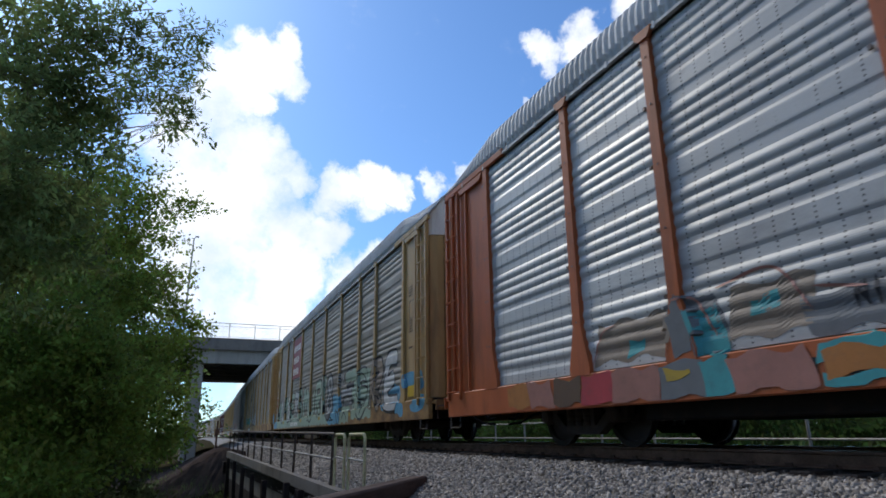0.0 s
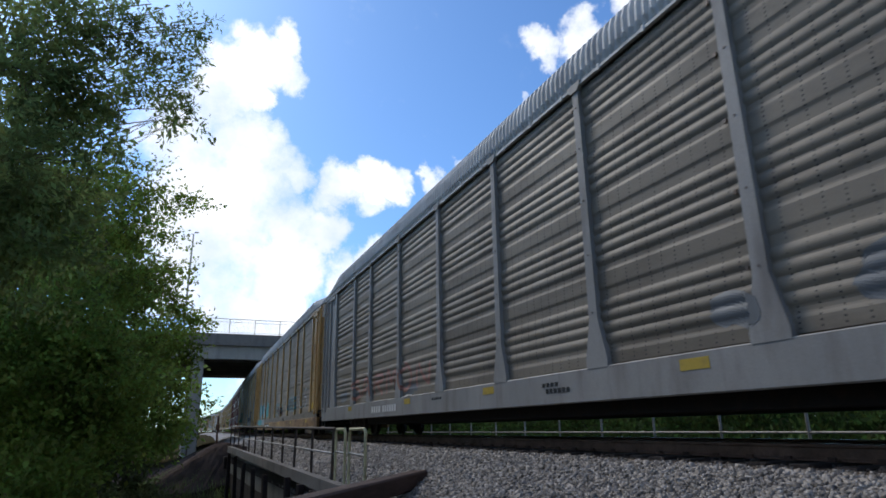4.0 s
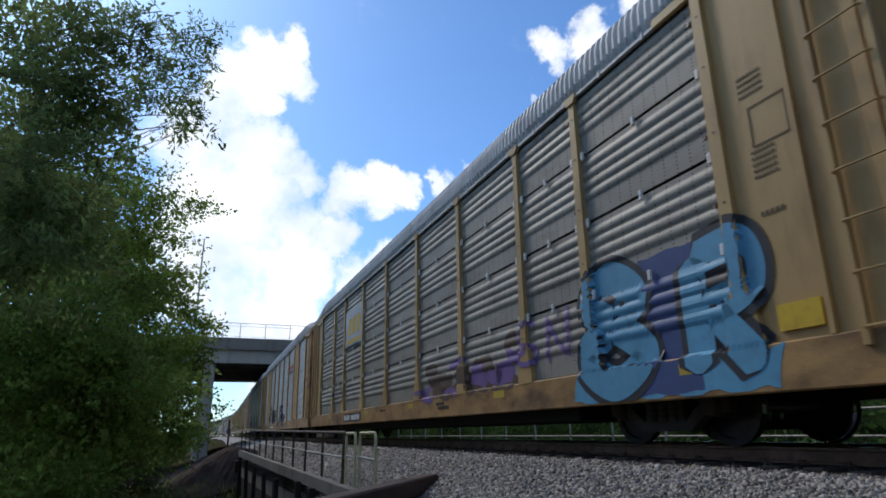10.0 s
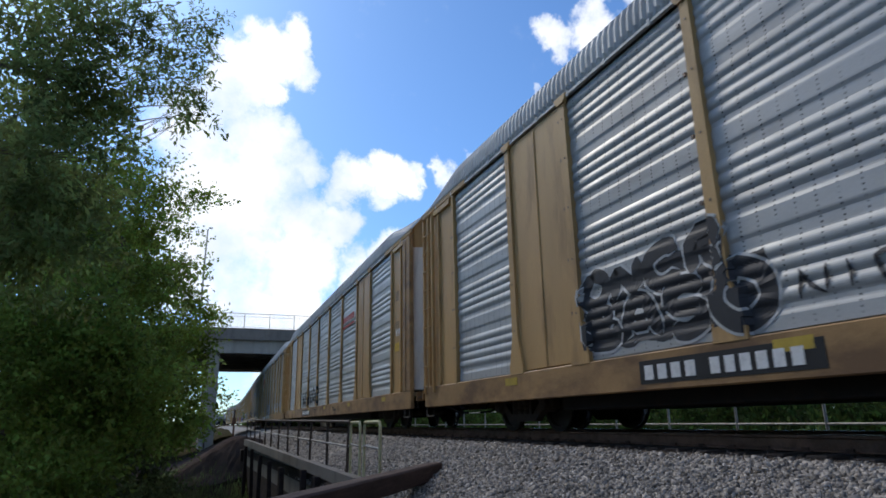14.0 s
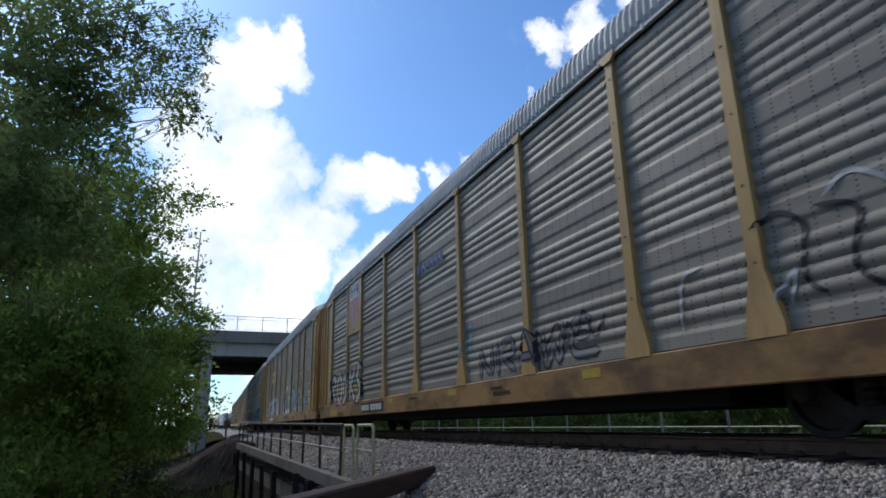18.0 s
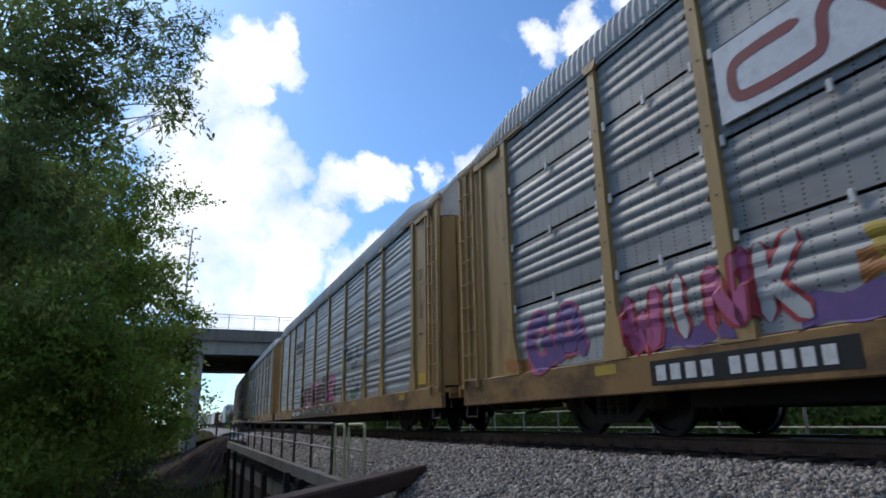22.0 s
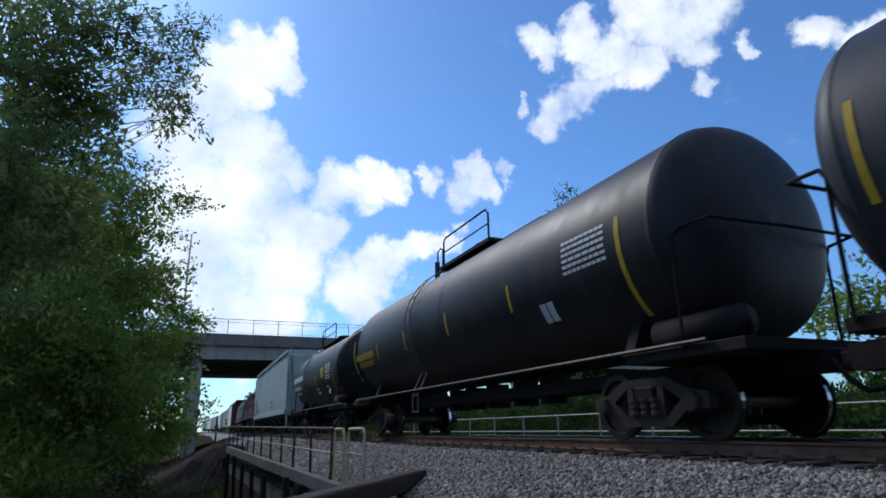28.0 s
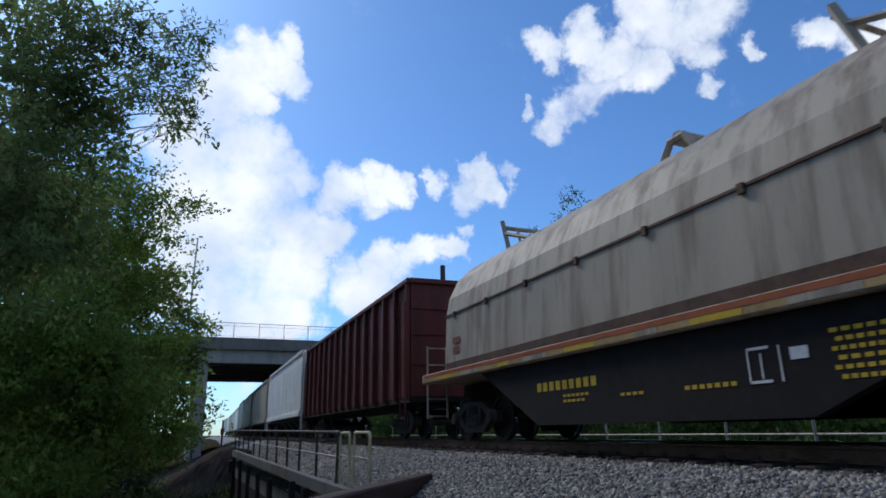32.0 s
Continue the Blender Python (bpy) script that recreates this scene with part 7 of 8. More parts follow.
s_ = Shape()
bed = [(-4.15, -1.25), (-4.0, -0.98), (-3.4, -0.72), (-2.6, -0.50), (-1.9, -0.30), (-1.5, -0.25), (1.5, -0.25), (2.0, -0.32), (3.4, -0.85), (3.8, -1.25)]
s_.sheet(along(bed, -60, 260, 2.0))
track = tagged(put("track_bed", s_.mesh("track_bed", True), "bed"), "grey crushed stone track bed", "track bed", "", "structure")
s_ = Shape(); s_.sheet(along([(-1.62, -0.262), (-1.45, -0.215), (1.45, -0.215), (1.62, -0.262)], -60, 260, 2.0))
put("oily_strip", s_.mesh("oily_strip", True), "oily", track, "dark oily stone between the rails")
railroad = tagged(new("railroad_track"), "railroad track with worn steel rails on dark ties", "track", "", "structure")
rail_side = [(-0.070, -0.172), (-0.070, -0.160), (-0.012, -0.140), (-0.010, -0.045), (-0.036, -0.035), (-0.037, -0.006)]
rail_prof = rail_side + [(0.037, -0.006), (0.036, -0.035), (0.010, -0.045), (0.012, -0.140), (0.070, -0.160), (0.070, -0.172)]
for g_ in (-0.755, 0.755):
    s_ = Shape(); s_.sheet([r + r[:1] for r in along(rail_prof, -60, 260, 2.0, g_)]); r_ = put("rail", s_.mesh("rail"), "rail_brown", railroad, "rusty steel rail")
    s_ = Shape(); s_.sheet(along([(-0.037, -0.006), (-0.028, 0.0), (0.028, 0.0), (0.037, -0.006)], -60, 260, 2.0, g_)); put("rail_head", s_.mesh("rail_head"), "railhead", r_, "polished rail head")
s_ = Shape(); s_.box(-1.3, 1.3, -0.115, 0.115, -0.36, -0.178, 0.012); tie_ = s_.mesh("tie")
rng_ = random.Random(3)
for k_ in range(170):
    y_ = -16 + 0.5 * k_ + rng_.uniform(-0.03, 0.03)
    x_, h_ = line(y_)
    put("tie", tie_, "tie", railroad, "", pose(x_ + rng_.uniform(-0.05, 0.05), y_, rng_.uniform(-0.012, 0.006), 0, 0, -math.degrees(h_) + rng_.uniform(-1, 1)))
s_ = Shape(); s_.box(-0.10, 0.10, -0.09, 0.09, -0.178, -0.160); s_.box(-0.09, -0.06, -0.04, 0.04, -0.16, -0.13); s_.box(0.06, 0.09, -0.04, 0.04, -0.16, -0.13); plate_ = s_.mesh("tie_plate")
for k_ in range(100):
    x_, h_ = line(-8 + 0.5 * k_)
    put("tie_plate", plate_, "rust", railroad, "", pose(x_ - 0.755, -8 + 0.5 * k_, 0, 0, 0, -math.degrees(h_)))


def bed_z(d):
    d = -d
    for (a, za), (b, zb) in zip(bed, bed[1:]):
        if a <= d <= b:
            return za + (zb - za) * (d - a) / (b - a)
    return -0.8


def stones(name, n, y0, y1, d0, d1, size, seed, lift=0.0, material="stone", label="grey angular ballast stones"):
    """Crushed stone: many small faceted pieces strewn over the bed, in one mesh."""
    r = np.random.default_rng(seed)
    cube = np.array([(x, y, z) for x in (-1, 1) for y in (-1, 1) for z in (-1, 1)]) * 0.72
    quad = np.array([(0, 1, 3, 2), (4, 6, 7, 5), (0, 4, 5, 1), (2, 3, 7, 6), (0, 2, 6, 4), (1, 5, 7, 3)])
    ys = y0 + (y1 - y0) * r.random(n) ** 1.35
    ds = d0 + (d1 - d0) * r.random(n)
    cx = np.array([line(y)[0] for y in ys]) - ds
    cz = np.array([bed_z(d) for d in ds]) + r.normal(0.004, 0.012, n) + lift
    sc = size * r.lognormal(0, 0.28, n)
    v = cube[None] * (1 + r.uniform(-0.5, 0.35, (n, 8, 3))) * sc[:, None, None] * r.uniform(0.65, 1.25, (n, 1, 3))
    a = r.uniform(0, 6.28, n)
    ca, sa = np.cos(a)[:, None], np.sin(a)[:, None]
    b = r.uniform(-0.9, 0.9, n)
    cb, sb = np.cos(b)[:, None], np.sin(b)[:, None]
    x, y, z = v[..., 0], v[..., 1], v[..., 2]
    x, z = x * cb + z * sb, -x * sb + z * cb
    x, y = x * ca - y * sa, x * sa + y * ca
    pts = np.stack([x + cx[:, None], y + ys[:, None], z + cz[:, None]], -1).reshape(-1, 3)
    faces = (quad[None] + 8 * np.arange(n)[:, None, None]).reshape(-1, 4)
    me = bpy.data.meshes.new(name)
    me.vertices.add(len(pts)); me.vertices.foreach_set("co", pts.ravel())
    me.loops.add(faces.size); me.loops.foreach_set("vertex_index", faces.ravel().astype(np.int32))
    me.polygons.add(len(faces)); me.polygons.foreach_set("loop_start", np.arange(0, faces.size, 4, dtype=np.int32))
    me.update(calc_edges=True); me.validate()
    me.materials.append(None)
    return tagged(put(name, me, material), label, "ballast", "", "stuff")


def stone_mat(name, base, spread):
    m = surf(name, base, 0.85, 0, 0.2, 14, (base[0] * 0.5, base[1] * 0.45, base[2] * 0.4), 0.5, 0.4, 80)
    N, L = m.node_tree.nodes, m.node_tree.links
    b = N["Principled BSDF"]
    src = b.inputs["Base Color"].links[0].from_socket
    g = N.new("ShaderNodeNewGeometry")
    r = N.new("ShaderNodeMapRange"); r.inputs["To Min"].default_value, r.inputs["To Max"].default_value = 1 - spread, 1 + spread
    L.new(g.outputs["Random Per Island"], r.inputs["Value"])
    s = N.new("ShaderNodeVectorMath"); s.operation = "SCALE"
    L.new(src, s.inputs[0]); L.new(r.outputs["Result"], s.inputs["Scale"])
    L.new(s.outputs[0], b.inputs["Base Color"])
    return m


M["stone"] = stone_mat("grey_ballast_stone", (0.29, 0.262, 0.23), 0.6)
M["stone_oily"] = stone_mat("oil_darkened_ballast_stone", (0.085, 0.068, 0.056), 0.5)
stones("ballast", 85000, 3.2, 22, 1.42, 4.15, 0.0215, 11)
stones("ballast_beyond", 14000, 17, 48, 1.42, 4.1, 0.034, 12)
stones("ballast_between_rails", 14000, 2.5, 26, -1.5, 1.44, 0.025, 13, 0.015, "stone_oily", "oil-darkened ballast stones between the ties")

# ---- trestle ----
trestle = tagged(new("trestle_bridge"), "low trestle bridge with a dark edge beam on piles", "bridge", "", "structure")
s_ = Shape(); s_.prism([(11.2, -0.95), (33.6, -0.78), (33.6, -0.50), (11.2, -0.72)], "x", 2.80, 2.98); put("edge_beam", s_.mesh("edge_beam"), "concrete_dark", trestle, "weathered grey edge beam")
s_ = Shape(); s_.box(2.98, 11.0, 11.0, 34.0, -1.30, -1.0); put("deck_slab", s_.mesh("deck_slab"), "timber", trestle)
s_ = Shape(); s_.lathe([(-3.4, 0.17), (-1.02, 0.15)], "z", (0, 0, 0), 10); pile_ = s_.mesh("pile")
for k_ in range(7):
    for x_ in (5.0, 7.5, 10.0):
        put("pile", pile_, "timber", trestle, "", pose(x_, 12.4 + 3.2 * k_, 0, 0, 0, 17 * k_))
s_ = Shape(); s_.box(-0.07, 0.07, -0.09, 0.09, -3.4, 0.0, 0.015); stake_ = s_.mesh("stake")
for y_, z_ in ((12.9, -0.93), (14.2, -0.9), (15.85, -0.86), (19.6, -1.02), (22.4, -0.98), (25.2, -0.92), (28.5, -0.8), (31.4, -0.78)):
    put("stake", stake_, "timber", trestle, "", pose(2.72, y_, z_, 0, 2 * math.sin(5 * y_), 12 * math.sin(y_)))
s_ = Shape(); s_.prism([(11.2, -1.75), (33.6, -1.75), (33.6, -0.78), (11.2, -0.95)], "x", 2.99, 3.2); put("fascia", s_.mesh("fascia"), "concrete_dark", trestle, "dark grey concrete fascia")
# added dark sheet below the fascia; its colour stands for the shade there
s_ = Shape(); s_.box(3.0, 3.3, 11.2, 33.6, -3.3, -1.76); put("back_wall", s_.mesh("back_wall"), "timber", trestle, "dark wall standing in for the shade under the trestle")
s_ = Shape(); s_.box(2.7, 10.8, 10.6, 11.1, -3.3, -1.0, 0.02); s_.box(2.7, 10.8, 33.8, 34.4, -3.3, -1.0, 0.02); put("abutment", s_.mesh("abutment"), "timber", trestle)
# the loose beam that holds the stones at the near end
a_, b_ = Vector((0.2, 5.55, -0.60)), Vector((4.02, 10.45, -0.60))
d_ = (b_ - a_).normalized(); n_ = Vector((-d_.y, d_.x, 0))
s_ = Shape(); s_.box(-0.14, 0.14, 0, (b_ - a_).length, -0.13, 0.13, 0.025)
beam_ = put("timber_beam", s_.mesh("timber_beam"), "beam", None, "", pose(a_.x, a_.y, a_.z, 0, 0, math.degrees(math.atan2(-d_.x, d_.y))))
tagged(beam_, "dark heavy timber beam bedded in the ballast", "beam")

railing = tagged(new("handrail_fence"), "galvanised pipe handrail along the trestle walkway", "railing")
def hz(y):
    return 0.225 + 0.0092 * (y - 12.5)
s_ = Shape(); s_.tube([(2.98, y_, hz(y_)) for y_ in (12.3, 18, 24, 30, 34.4)], 0.030, 8); put("top_rail", s_.mesh("top_rail"), "dark_pipe", railing, "dark weathered top rail")
s_ = Shape(); s_.tube([(2.98, y_, hz(y_) - 0.46) for y_ in (12.3, 18, 24, 30, 34.4)], 0.022, 8); put("mid_rail", s_.mesh("mid_rail"), "pipe", railing)
s_ = Shape(); s_.tube([(0, 0, -1.0), (0, 0, 0)], 0.030, 8); post_ = s_.mesh("rail_post")
for k_ in range(12):
    y_ = 12.4 + 1.99 * k_
    put("rail_post", post_, "dark_pipe", railing, "", pose(2.98, y_, hz(y_), 6 if k_ == 1 else 0, random.Random(k_).uniform(-1.5, 1.5)))
for y0_, y1_ in ((11.52, 12.22), (10.22, 11.22)):
    hoop = tagged(new("handrail_hoop"), "cream-yellow pipe hoop at the end of the walkway", "railing", "handrail hoops")
    s_ = Shape(); z_ = 0.21
    s_.tube([(2.98, y0_, -0.85), (2.98, y0_, z_ - 0.06), (2.98, y0_ + 0.05, z_), (2.98, y1_ - 0.05, z_), (2.98, y1_, z_ - 0.06), (2.98, y1_, -0.85)], 0.026, 8)
    put("hoop", s_.mesh("hoop"), "yellow_pipe", hoop)
    s_ = Shape(); s_.tube([(2.98, y0_, z_ - 0.42), (2.98, y1_, z_ - 0.40)], 0.02, 6); put("cross_bar", s_.mesh("cross_bar"), "pipe", hoop)
far_rail = tagged(new("handrail_fence"), "galvanised pipe handrail on the other side of the trestle", "railing")
for z_ in (0.50, 0.03):
    s_ = Shape(); s_.tube([(11.1, 2.0, z_), (11.1, 34.0, z_)], 0.024, 6); put("top_rail" if z_ > 0.2 else "mid_rail", s_.mesh("rail"), "pipe", far_rail)
for k_ in range(16):
    put("rail_post", post_, "pipe", far_rail, "", pose(11.1, 2.2 + 2.1 * k_, 0.50))

# signal mast by the line
s_ = Shape(); s_.lathe([(-1.0, 0.07), (1.5, 0.06)], "z", (0, 0, 0), 8); s_.box(-0.12, 0.12, -0.08, 0.08, 0.55, 0.95, 0.01)
tagged(put("marker_post", s_.mesh("marker_post"), "rust", None, "", pose(3.1, 46.0, -0.3)), "dark slim marker post beside the track", "post")

# ---- road overpass ----
over = tagged(new("road_overpass"), "grey concrete road overpass with fenced parapet", "bridge", "", "structure")
s_ = Shape(); s_.box(-40, 70, 65.0, 65.7, 7.0, 8.35, 0.03); put("edge_girder", s_.mesh("edge_girder"), "concrete", over)
s_ = Shape(); s_.box(-40, 70, 88.3, 89.0, 7.0, 8.35, 0.03); put("edge_girder", s_.mesh("edge_girder"), "concrete", over)
for k_ in range(6):
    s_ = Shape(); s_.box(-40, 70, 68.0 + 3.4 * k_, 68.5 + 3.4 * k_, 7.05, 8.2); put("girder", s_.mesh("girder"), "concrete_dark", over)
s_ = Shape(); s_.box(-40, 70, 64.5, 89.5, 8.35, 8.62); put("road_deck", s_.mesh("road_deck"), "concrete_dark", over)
for y_ in (64.5, 89.2):
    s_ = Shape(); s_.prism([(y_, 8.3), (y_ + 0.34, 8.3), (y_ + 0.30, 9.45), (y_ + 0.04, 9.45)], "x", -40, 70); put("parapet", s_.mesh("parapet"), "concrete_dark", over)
s_ = Shape(); s_.tube([(0, 0, 0), (0, 0, 1.5)], 0.035, 6); fp_ = s_.mesh("fence_post")
for y_ in (64.68, 89.36):
    for z_, r_ in ((10.93, 0.03), (10.62, 0.018), (9.6, 0.014)):
        s_ = Shape(); s_.tube([(-40, y_, z_), (70, y_, z_)], r_, 5); put("fence_rail", s_.mesh("fence_rail"), "pipe", over)
    for k_ in range(40):
        put("fence_post", fp_, "pipe", over, "", pose(-31.9 + 2.44 * k_, y_, 9.45))
s_ = Shape()
for k_ in range(1100):
    s_.tube([(-20 + 0.055 * k_, 64.68, 9.5), (-20 + 0.055 * k_, 64.68, 10.9)], 0.0022, 3, False)
put("fence_mesh", s_.mesh("fence_mesh"), "pipe", over, "thin wire fence mesh")
for x_, w_ in ((1.62, 1.05), (17.2, 1.42)):
    s_ = Shape(); s_.box(x_, x_ + w_, 65.6, 88.4, -3, 7.1, 0.08); put("pier", s_.mesh("pier"), "concrete", over)
s_ = Shape(); s_.tube([(0, 0, 0), (0, 0, 8.0), (0.05, 0, 11.4), (0.25, 0, 11.65)], [0.1, 0.085, 0.06, 0.05], 8)
lamp_ = tagged(put("street_lamp", s_.mesh("street_lamp"), "pipe", None, "", pose(0.55, 70.0, 9.45)), "slim grey street lamp mast on the overpass", "street lamp")
s_ = Shape(); s_.box(0.15, 0.55, -0.1, 0.1, 11.6, 11.72, 0.02); put("lamp_head", s_.mesh("lamp_head"), "pipe", lamp_)
s_ = Shape(); s_.lathe([(-2, 0.32), (16.5, 0.26)], "z", (0, 0, 0), 10)
tagged(put("utility_pole", s_.mesh("utility_pole"), "bark", None, "", pose(24.0, 56.8, 0)), "plain brown wooden utility pole", "pole")


# ---- trees and scrub ----
def leaves(blobs, size, seed, name, long=2.0, droop=0.0, twig=7, tier=0.24):
    """Sprigs of folded leaves through a set of rounded masses (centre, radius, count of sprigs, outer share)."""
    r = np.random.default_rng(seed)
    V, F = [], []
    base = np.array([(0, 0, 0), (-0.5, 0.45 * long, 0.12), (0, long, 0), (0.5, 0.45 * long, 0.12)])
    for cx, cy, cz, rad, n in blobs:
        n = int(n)
        m = max(5, n // 18)
        d = r.normal(0, 1, (m, 3)); d /= np.linalg.norm(d, axis=1)[:, None]
        lump = 0.74 + 0.42 * np.array([noise.noise(Vector((a * 2.3 + cx, b * 2.3 + cy, c * 2.3 + cz))) for a, b, c in d])
        hub = d * (rad * lump * (r.random(m) ** 0.42))[:, None] * np.array([1, 1, 0.92]) + np.array([cx, cy, cz])
        pick = r.integers(0, m, n)
        d = d[pick]
        p = hub[pick] + r.normal(0, 1, (n, 3)) * (rad * np.array([tier, tier, tier * 0.26]))
        out = d + r.normal(0, 0.7, (n, 3)); out[:, 2] -= droop
        out /= np.linalg.norm(out, axis=1)[:, None]
        for k in range(twig):
            m = n
            pos = p + out * (size * 1.1 * k) + r.normal(0, size * 0.5, (m, 3))
            ax = out + r.normal(0, 0.8, (m, 3)); ax[:, 2] -= droop * 0.6; ax /= np.linalg.norm(ax, axis=1)[:, None]
            up = r.normal(0, 1, (m, 3)); sx = np.cross(ax, up); sx /= np.linalg.norm(sx, axis=1)[:, None]
            nz = np.cross(sx, ax)
            sc = (size * r.uniform(0.6, 1.25, m))[:, None, None]
            v = pos[:, None] + sc * (base[None, :, :1] * sx[:, None] + base[None, :, 1:2] * ax[:, None] + base[None, :, 2:] * nz[:, None])
            V.append(v.reshape(-1, 3))
    pts = np.concatenate(V)
    n = len(pts) // 4
    me = bpy.data.meshes.new(name)
    me.vertices.add(len(pts)); me.vertices.foreach_set("co", pts.ravel())
    me.loops.add(len(pts)); me.loops.foreach_set("vertex_index", np.arange(len(pts), dtype=np.int32))
    me.polygons.add(n); me.polygons.foreach_set("loop_start", np.arange(0, len(pts), 4, dtype=np.int32))
    me.update(calc_edges=True); me.validate()
    me.materials.append(None)
    return me


def tree(foot, blobs, size, seed, material, label, twigs=(), trunk=0.2, long=2.0, droop=0.0, category="tree", twig=7):
    """A tapered trunk with a limb into each mass of the crown."""
    t = tagged(new("tree" if category == "tree" else category), label, category)
    r = random.Random(seed)
    x, y = foot
    z = ground_z(x, y) - 0.2
    top = max(b[2] for b in blobs)
    lean = (sum(b[0] for b in blobs) / len(blobs) - x) * 0.4, (sum(b[1] for b in blobs) / len(blobs) - y) * 0.4
    spine = [Vector((x + lean[0] * u + r.uniform(-0.12, 0.12), y + lean[1] * u + r.uniform(-0.12, 0.12), z + (top - z) * u)) for u in (0, 0.12, 0.25, 0.4, 0.55, 0.7, 0.85)]
    s = Shape(); s.tube(spine, [trunk * (1.15 - u) for u in (0, 0.12, 0.25, 0.4, 0.55, 0.7, 0.85)], 9); put("trunk", s.mesh("trunk", True), "bark", t)
    s = Shape()
    for cx, cy, cz, rad, n in blobs:
        c = Vector((cx, cy, cz))
        start = min(spine[1:], key=lambda p: (p - c).length + max(0, p.z - cz) * 2)
        mid = start.lerp(c, 0.5) + Vector((r.uniform(-0.2, 0.2), r.uniform(-0.2, 0.2), -0.16 * (c - start).length + r.uniform(-0.1, 0.1)))
        s.tube([start, mid, c], [trunk * 0.13, trunk * 0.06, trunk * 0.02], 5)
        for _ in range(3):
            e = c + Vector((r.gauss(0, 1), r.gauss(0, 1), r.gauss(0, 0.8))).normalized() * rad * r.uniform(0.7, 1.0)
            s.tube([mid.lerp(c, r.random()), c.lerp(e, 0.5) + Vector((0, 0, r.uniform(-0.1, 0.15))), e], [trunk * 0.025, trunk * 0.016, trunk * 0.008], 4)
    for pts in twigs:
        s.tube(pts, [0.03 - 0.024 * i / (len(pts) - 1) for i in range(len(pts))], 4)
    put("branchwork", s.mesh("branchwork", True), "bark", t)
    put("crown", leaves(blobs, size, seed, "crown", long, droop, twig), material, t, "dense green foliage")
    return t


TALL = [
    (-3.58, 13.00, 7.96, 1.34, 257), (-2.81, 13.00, 7.90, 1.19, 178), (-2.17, 13.00, 8.48, 0.85, 54),
    (-1.55, 13.50, 8.84, 0.81, 22), (-0.95, 13.50, 8.57, 0.58, 15), (-0.46, 13.50, 8.99, 0.38, 15),
    (-0.39, 13.50, 8.20, 0.37, 15), (-1.26, 13.50, 7.78, 0.68, 17), (-0.55, 13.50, 7.38, 0.36, 15),
    (-0.72, 13.50, 6.80, 0.38, 15), (-0.15, 13.50, 6.84, 0.19, 15), (-1.92, 13.00, 7.21, 0.88, 60),
    (-3.10, 13.00, 6.57, 1.35, 342), (-2.37, 13.00, 6.10, 0.99, 160), (-1.53, 13.50, 6.71, 0.62, 25),
    (-2.93, 12.50, 4.74, 1.36, 459), (-2.81, 12.50, 3.38, 1.32, 459), (-2.46, 13.00, 4.66, 1.02, 194),
]
tree((-5.2, 13.5), TALL, 0.062, 21, "leaf_dark", "tall slender-leaved tree with a thin upper crown", long=2.6, droop=0.25, trunk=0.17)
BROAD = [
    (-1.91, 22.00, 8.68, 1.25, 139), (-2.85, 22.00, 8.74, 1.19, 116), (-0.68, 22.00, 7.83, 0.89, 73),
    (0.11, 22.00, 8.04, 0.47, 38), (-3.00, 22.00, 7.32, 1.48, 235), (-1.79, 22.00, 6.88, 1.47, 250),
    (-3.49, 22.00, 6.12, 1.68, 327), (-0.91, 22.00, 6.59, 0.83, 61), (-2.13, 22.00, 5.50, 1.65, 327),
    (-1.17, 22.00, 5.01, 1.13, 145), (-0.13, 22.00, 5.78, 0.54, 17), (0.17, 22.00, 3.97, 0.65, 81),
    (0.55, 22.00, 3.75, 0.30, 25), (-0.35, 22.00, 3.20, 0.9, 120), (-1.26, 22.00, 3.52, 1.22, 161),
    (-2.75, 22.00, 3.98, 1.84, 388), (0.05, 22.00, 2.58, 0.5, 64), (-0.5, 22.00, 1.94, 0.85, 162),
]
tree((-3.2, 24.0), BROAD, 0.085, 22, "leaf", "broad green tree in full spring leaf", long=1.5, trunk=0.22)
INNER = [
    (-3.58, 19.00, 3.69, 1.97, 566), (-3.57, 19.00, 1.93, 2.12, 748), (-2.42, 19.00, 1.81, 1.57, 379),
    (-1.48, 19.00, 1.68, 1.39, 282), (-2.97, 19.00, 0.25, 1.92, 629), (-1.84, 19.00, 0.23, 1.39, 282),
    (-0.87, 20.00, 0.67, 1.09, 149), (-0.13, 21.00, 0.53, 0.76, 62), (-3.02, 17.00, -0.93, 1.42, 421),
    (-2.19, 18.00, -0.92, 0.99, 159), (-0.43, 21.00, -0.27, 0.76, 62),
]
tree((-7.0, 22.0), INNER, 0.1, 23, "leaf", "dense dark green tree overhanging the low ground", long=1.6, trunk=0.2)
THICKET = [
    (-0.31, 36.0, 4.59, 1.25, 150), (0.06, 36.0, 6.3, 0.85, 70), (0.55, 36.0, 2.28, 0.55, 50), (-0.09, 36.0, 2.55, 1.25, 160), (-1.59, 36.0, 3.96, 1.61, 200),
    (-1.84, 36.0, 1.68, 1.57, 200), (0.0, 36.0, 0.85, 1.0, 90), (-3.4, 36.0, 3.9, 1.72, 200), (-3.81, 36.0, 1.4, 1.67, 200), (-5.37, 36.0, 3.83, 1.68, 200),
    (-6.0, 36.0, 1.66, 1.63, 200), (-0.75, 36.0, 0.03, 1.0, 90), (-2.12, 36.0, -0.22, 1.12, 110), (-6.95, 36.0, 4.88, 1.66, 200), (-4.45, 36.0, 6.15, 1.73, 200), (-2.39, 36.0, 6.27, 1.48, 160),
]
tree((-2.6, 37.5), THICKET, 0.125, 29, "leaf", "thicket of green saplings before the bridge pier", long=1.6, trunk=0.16)
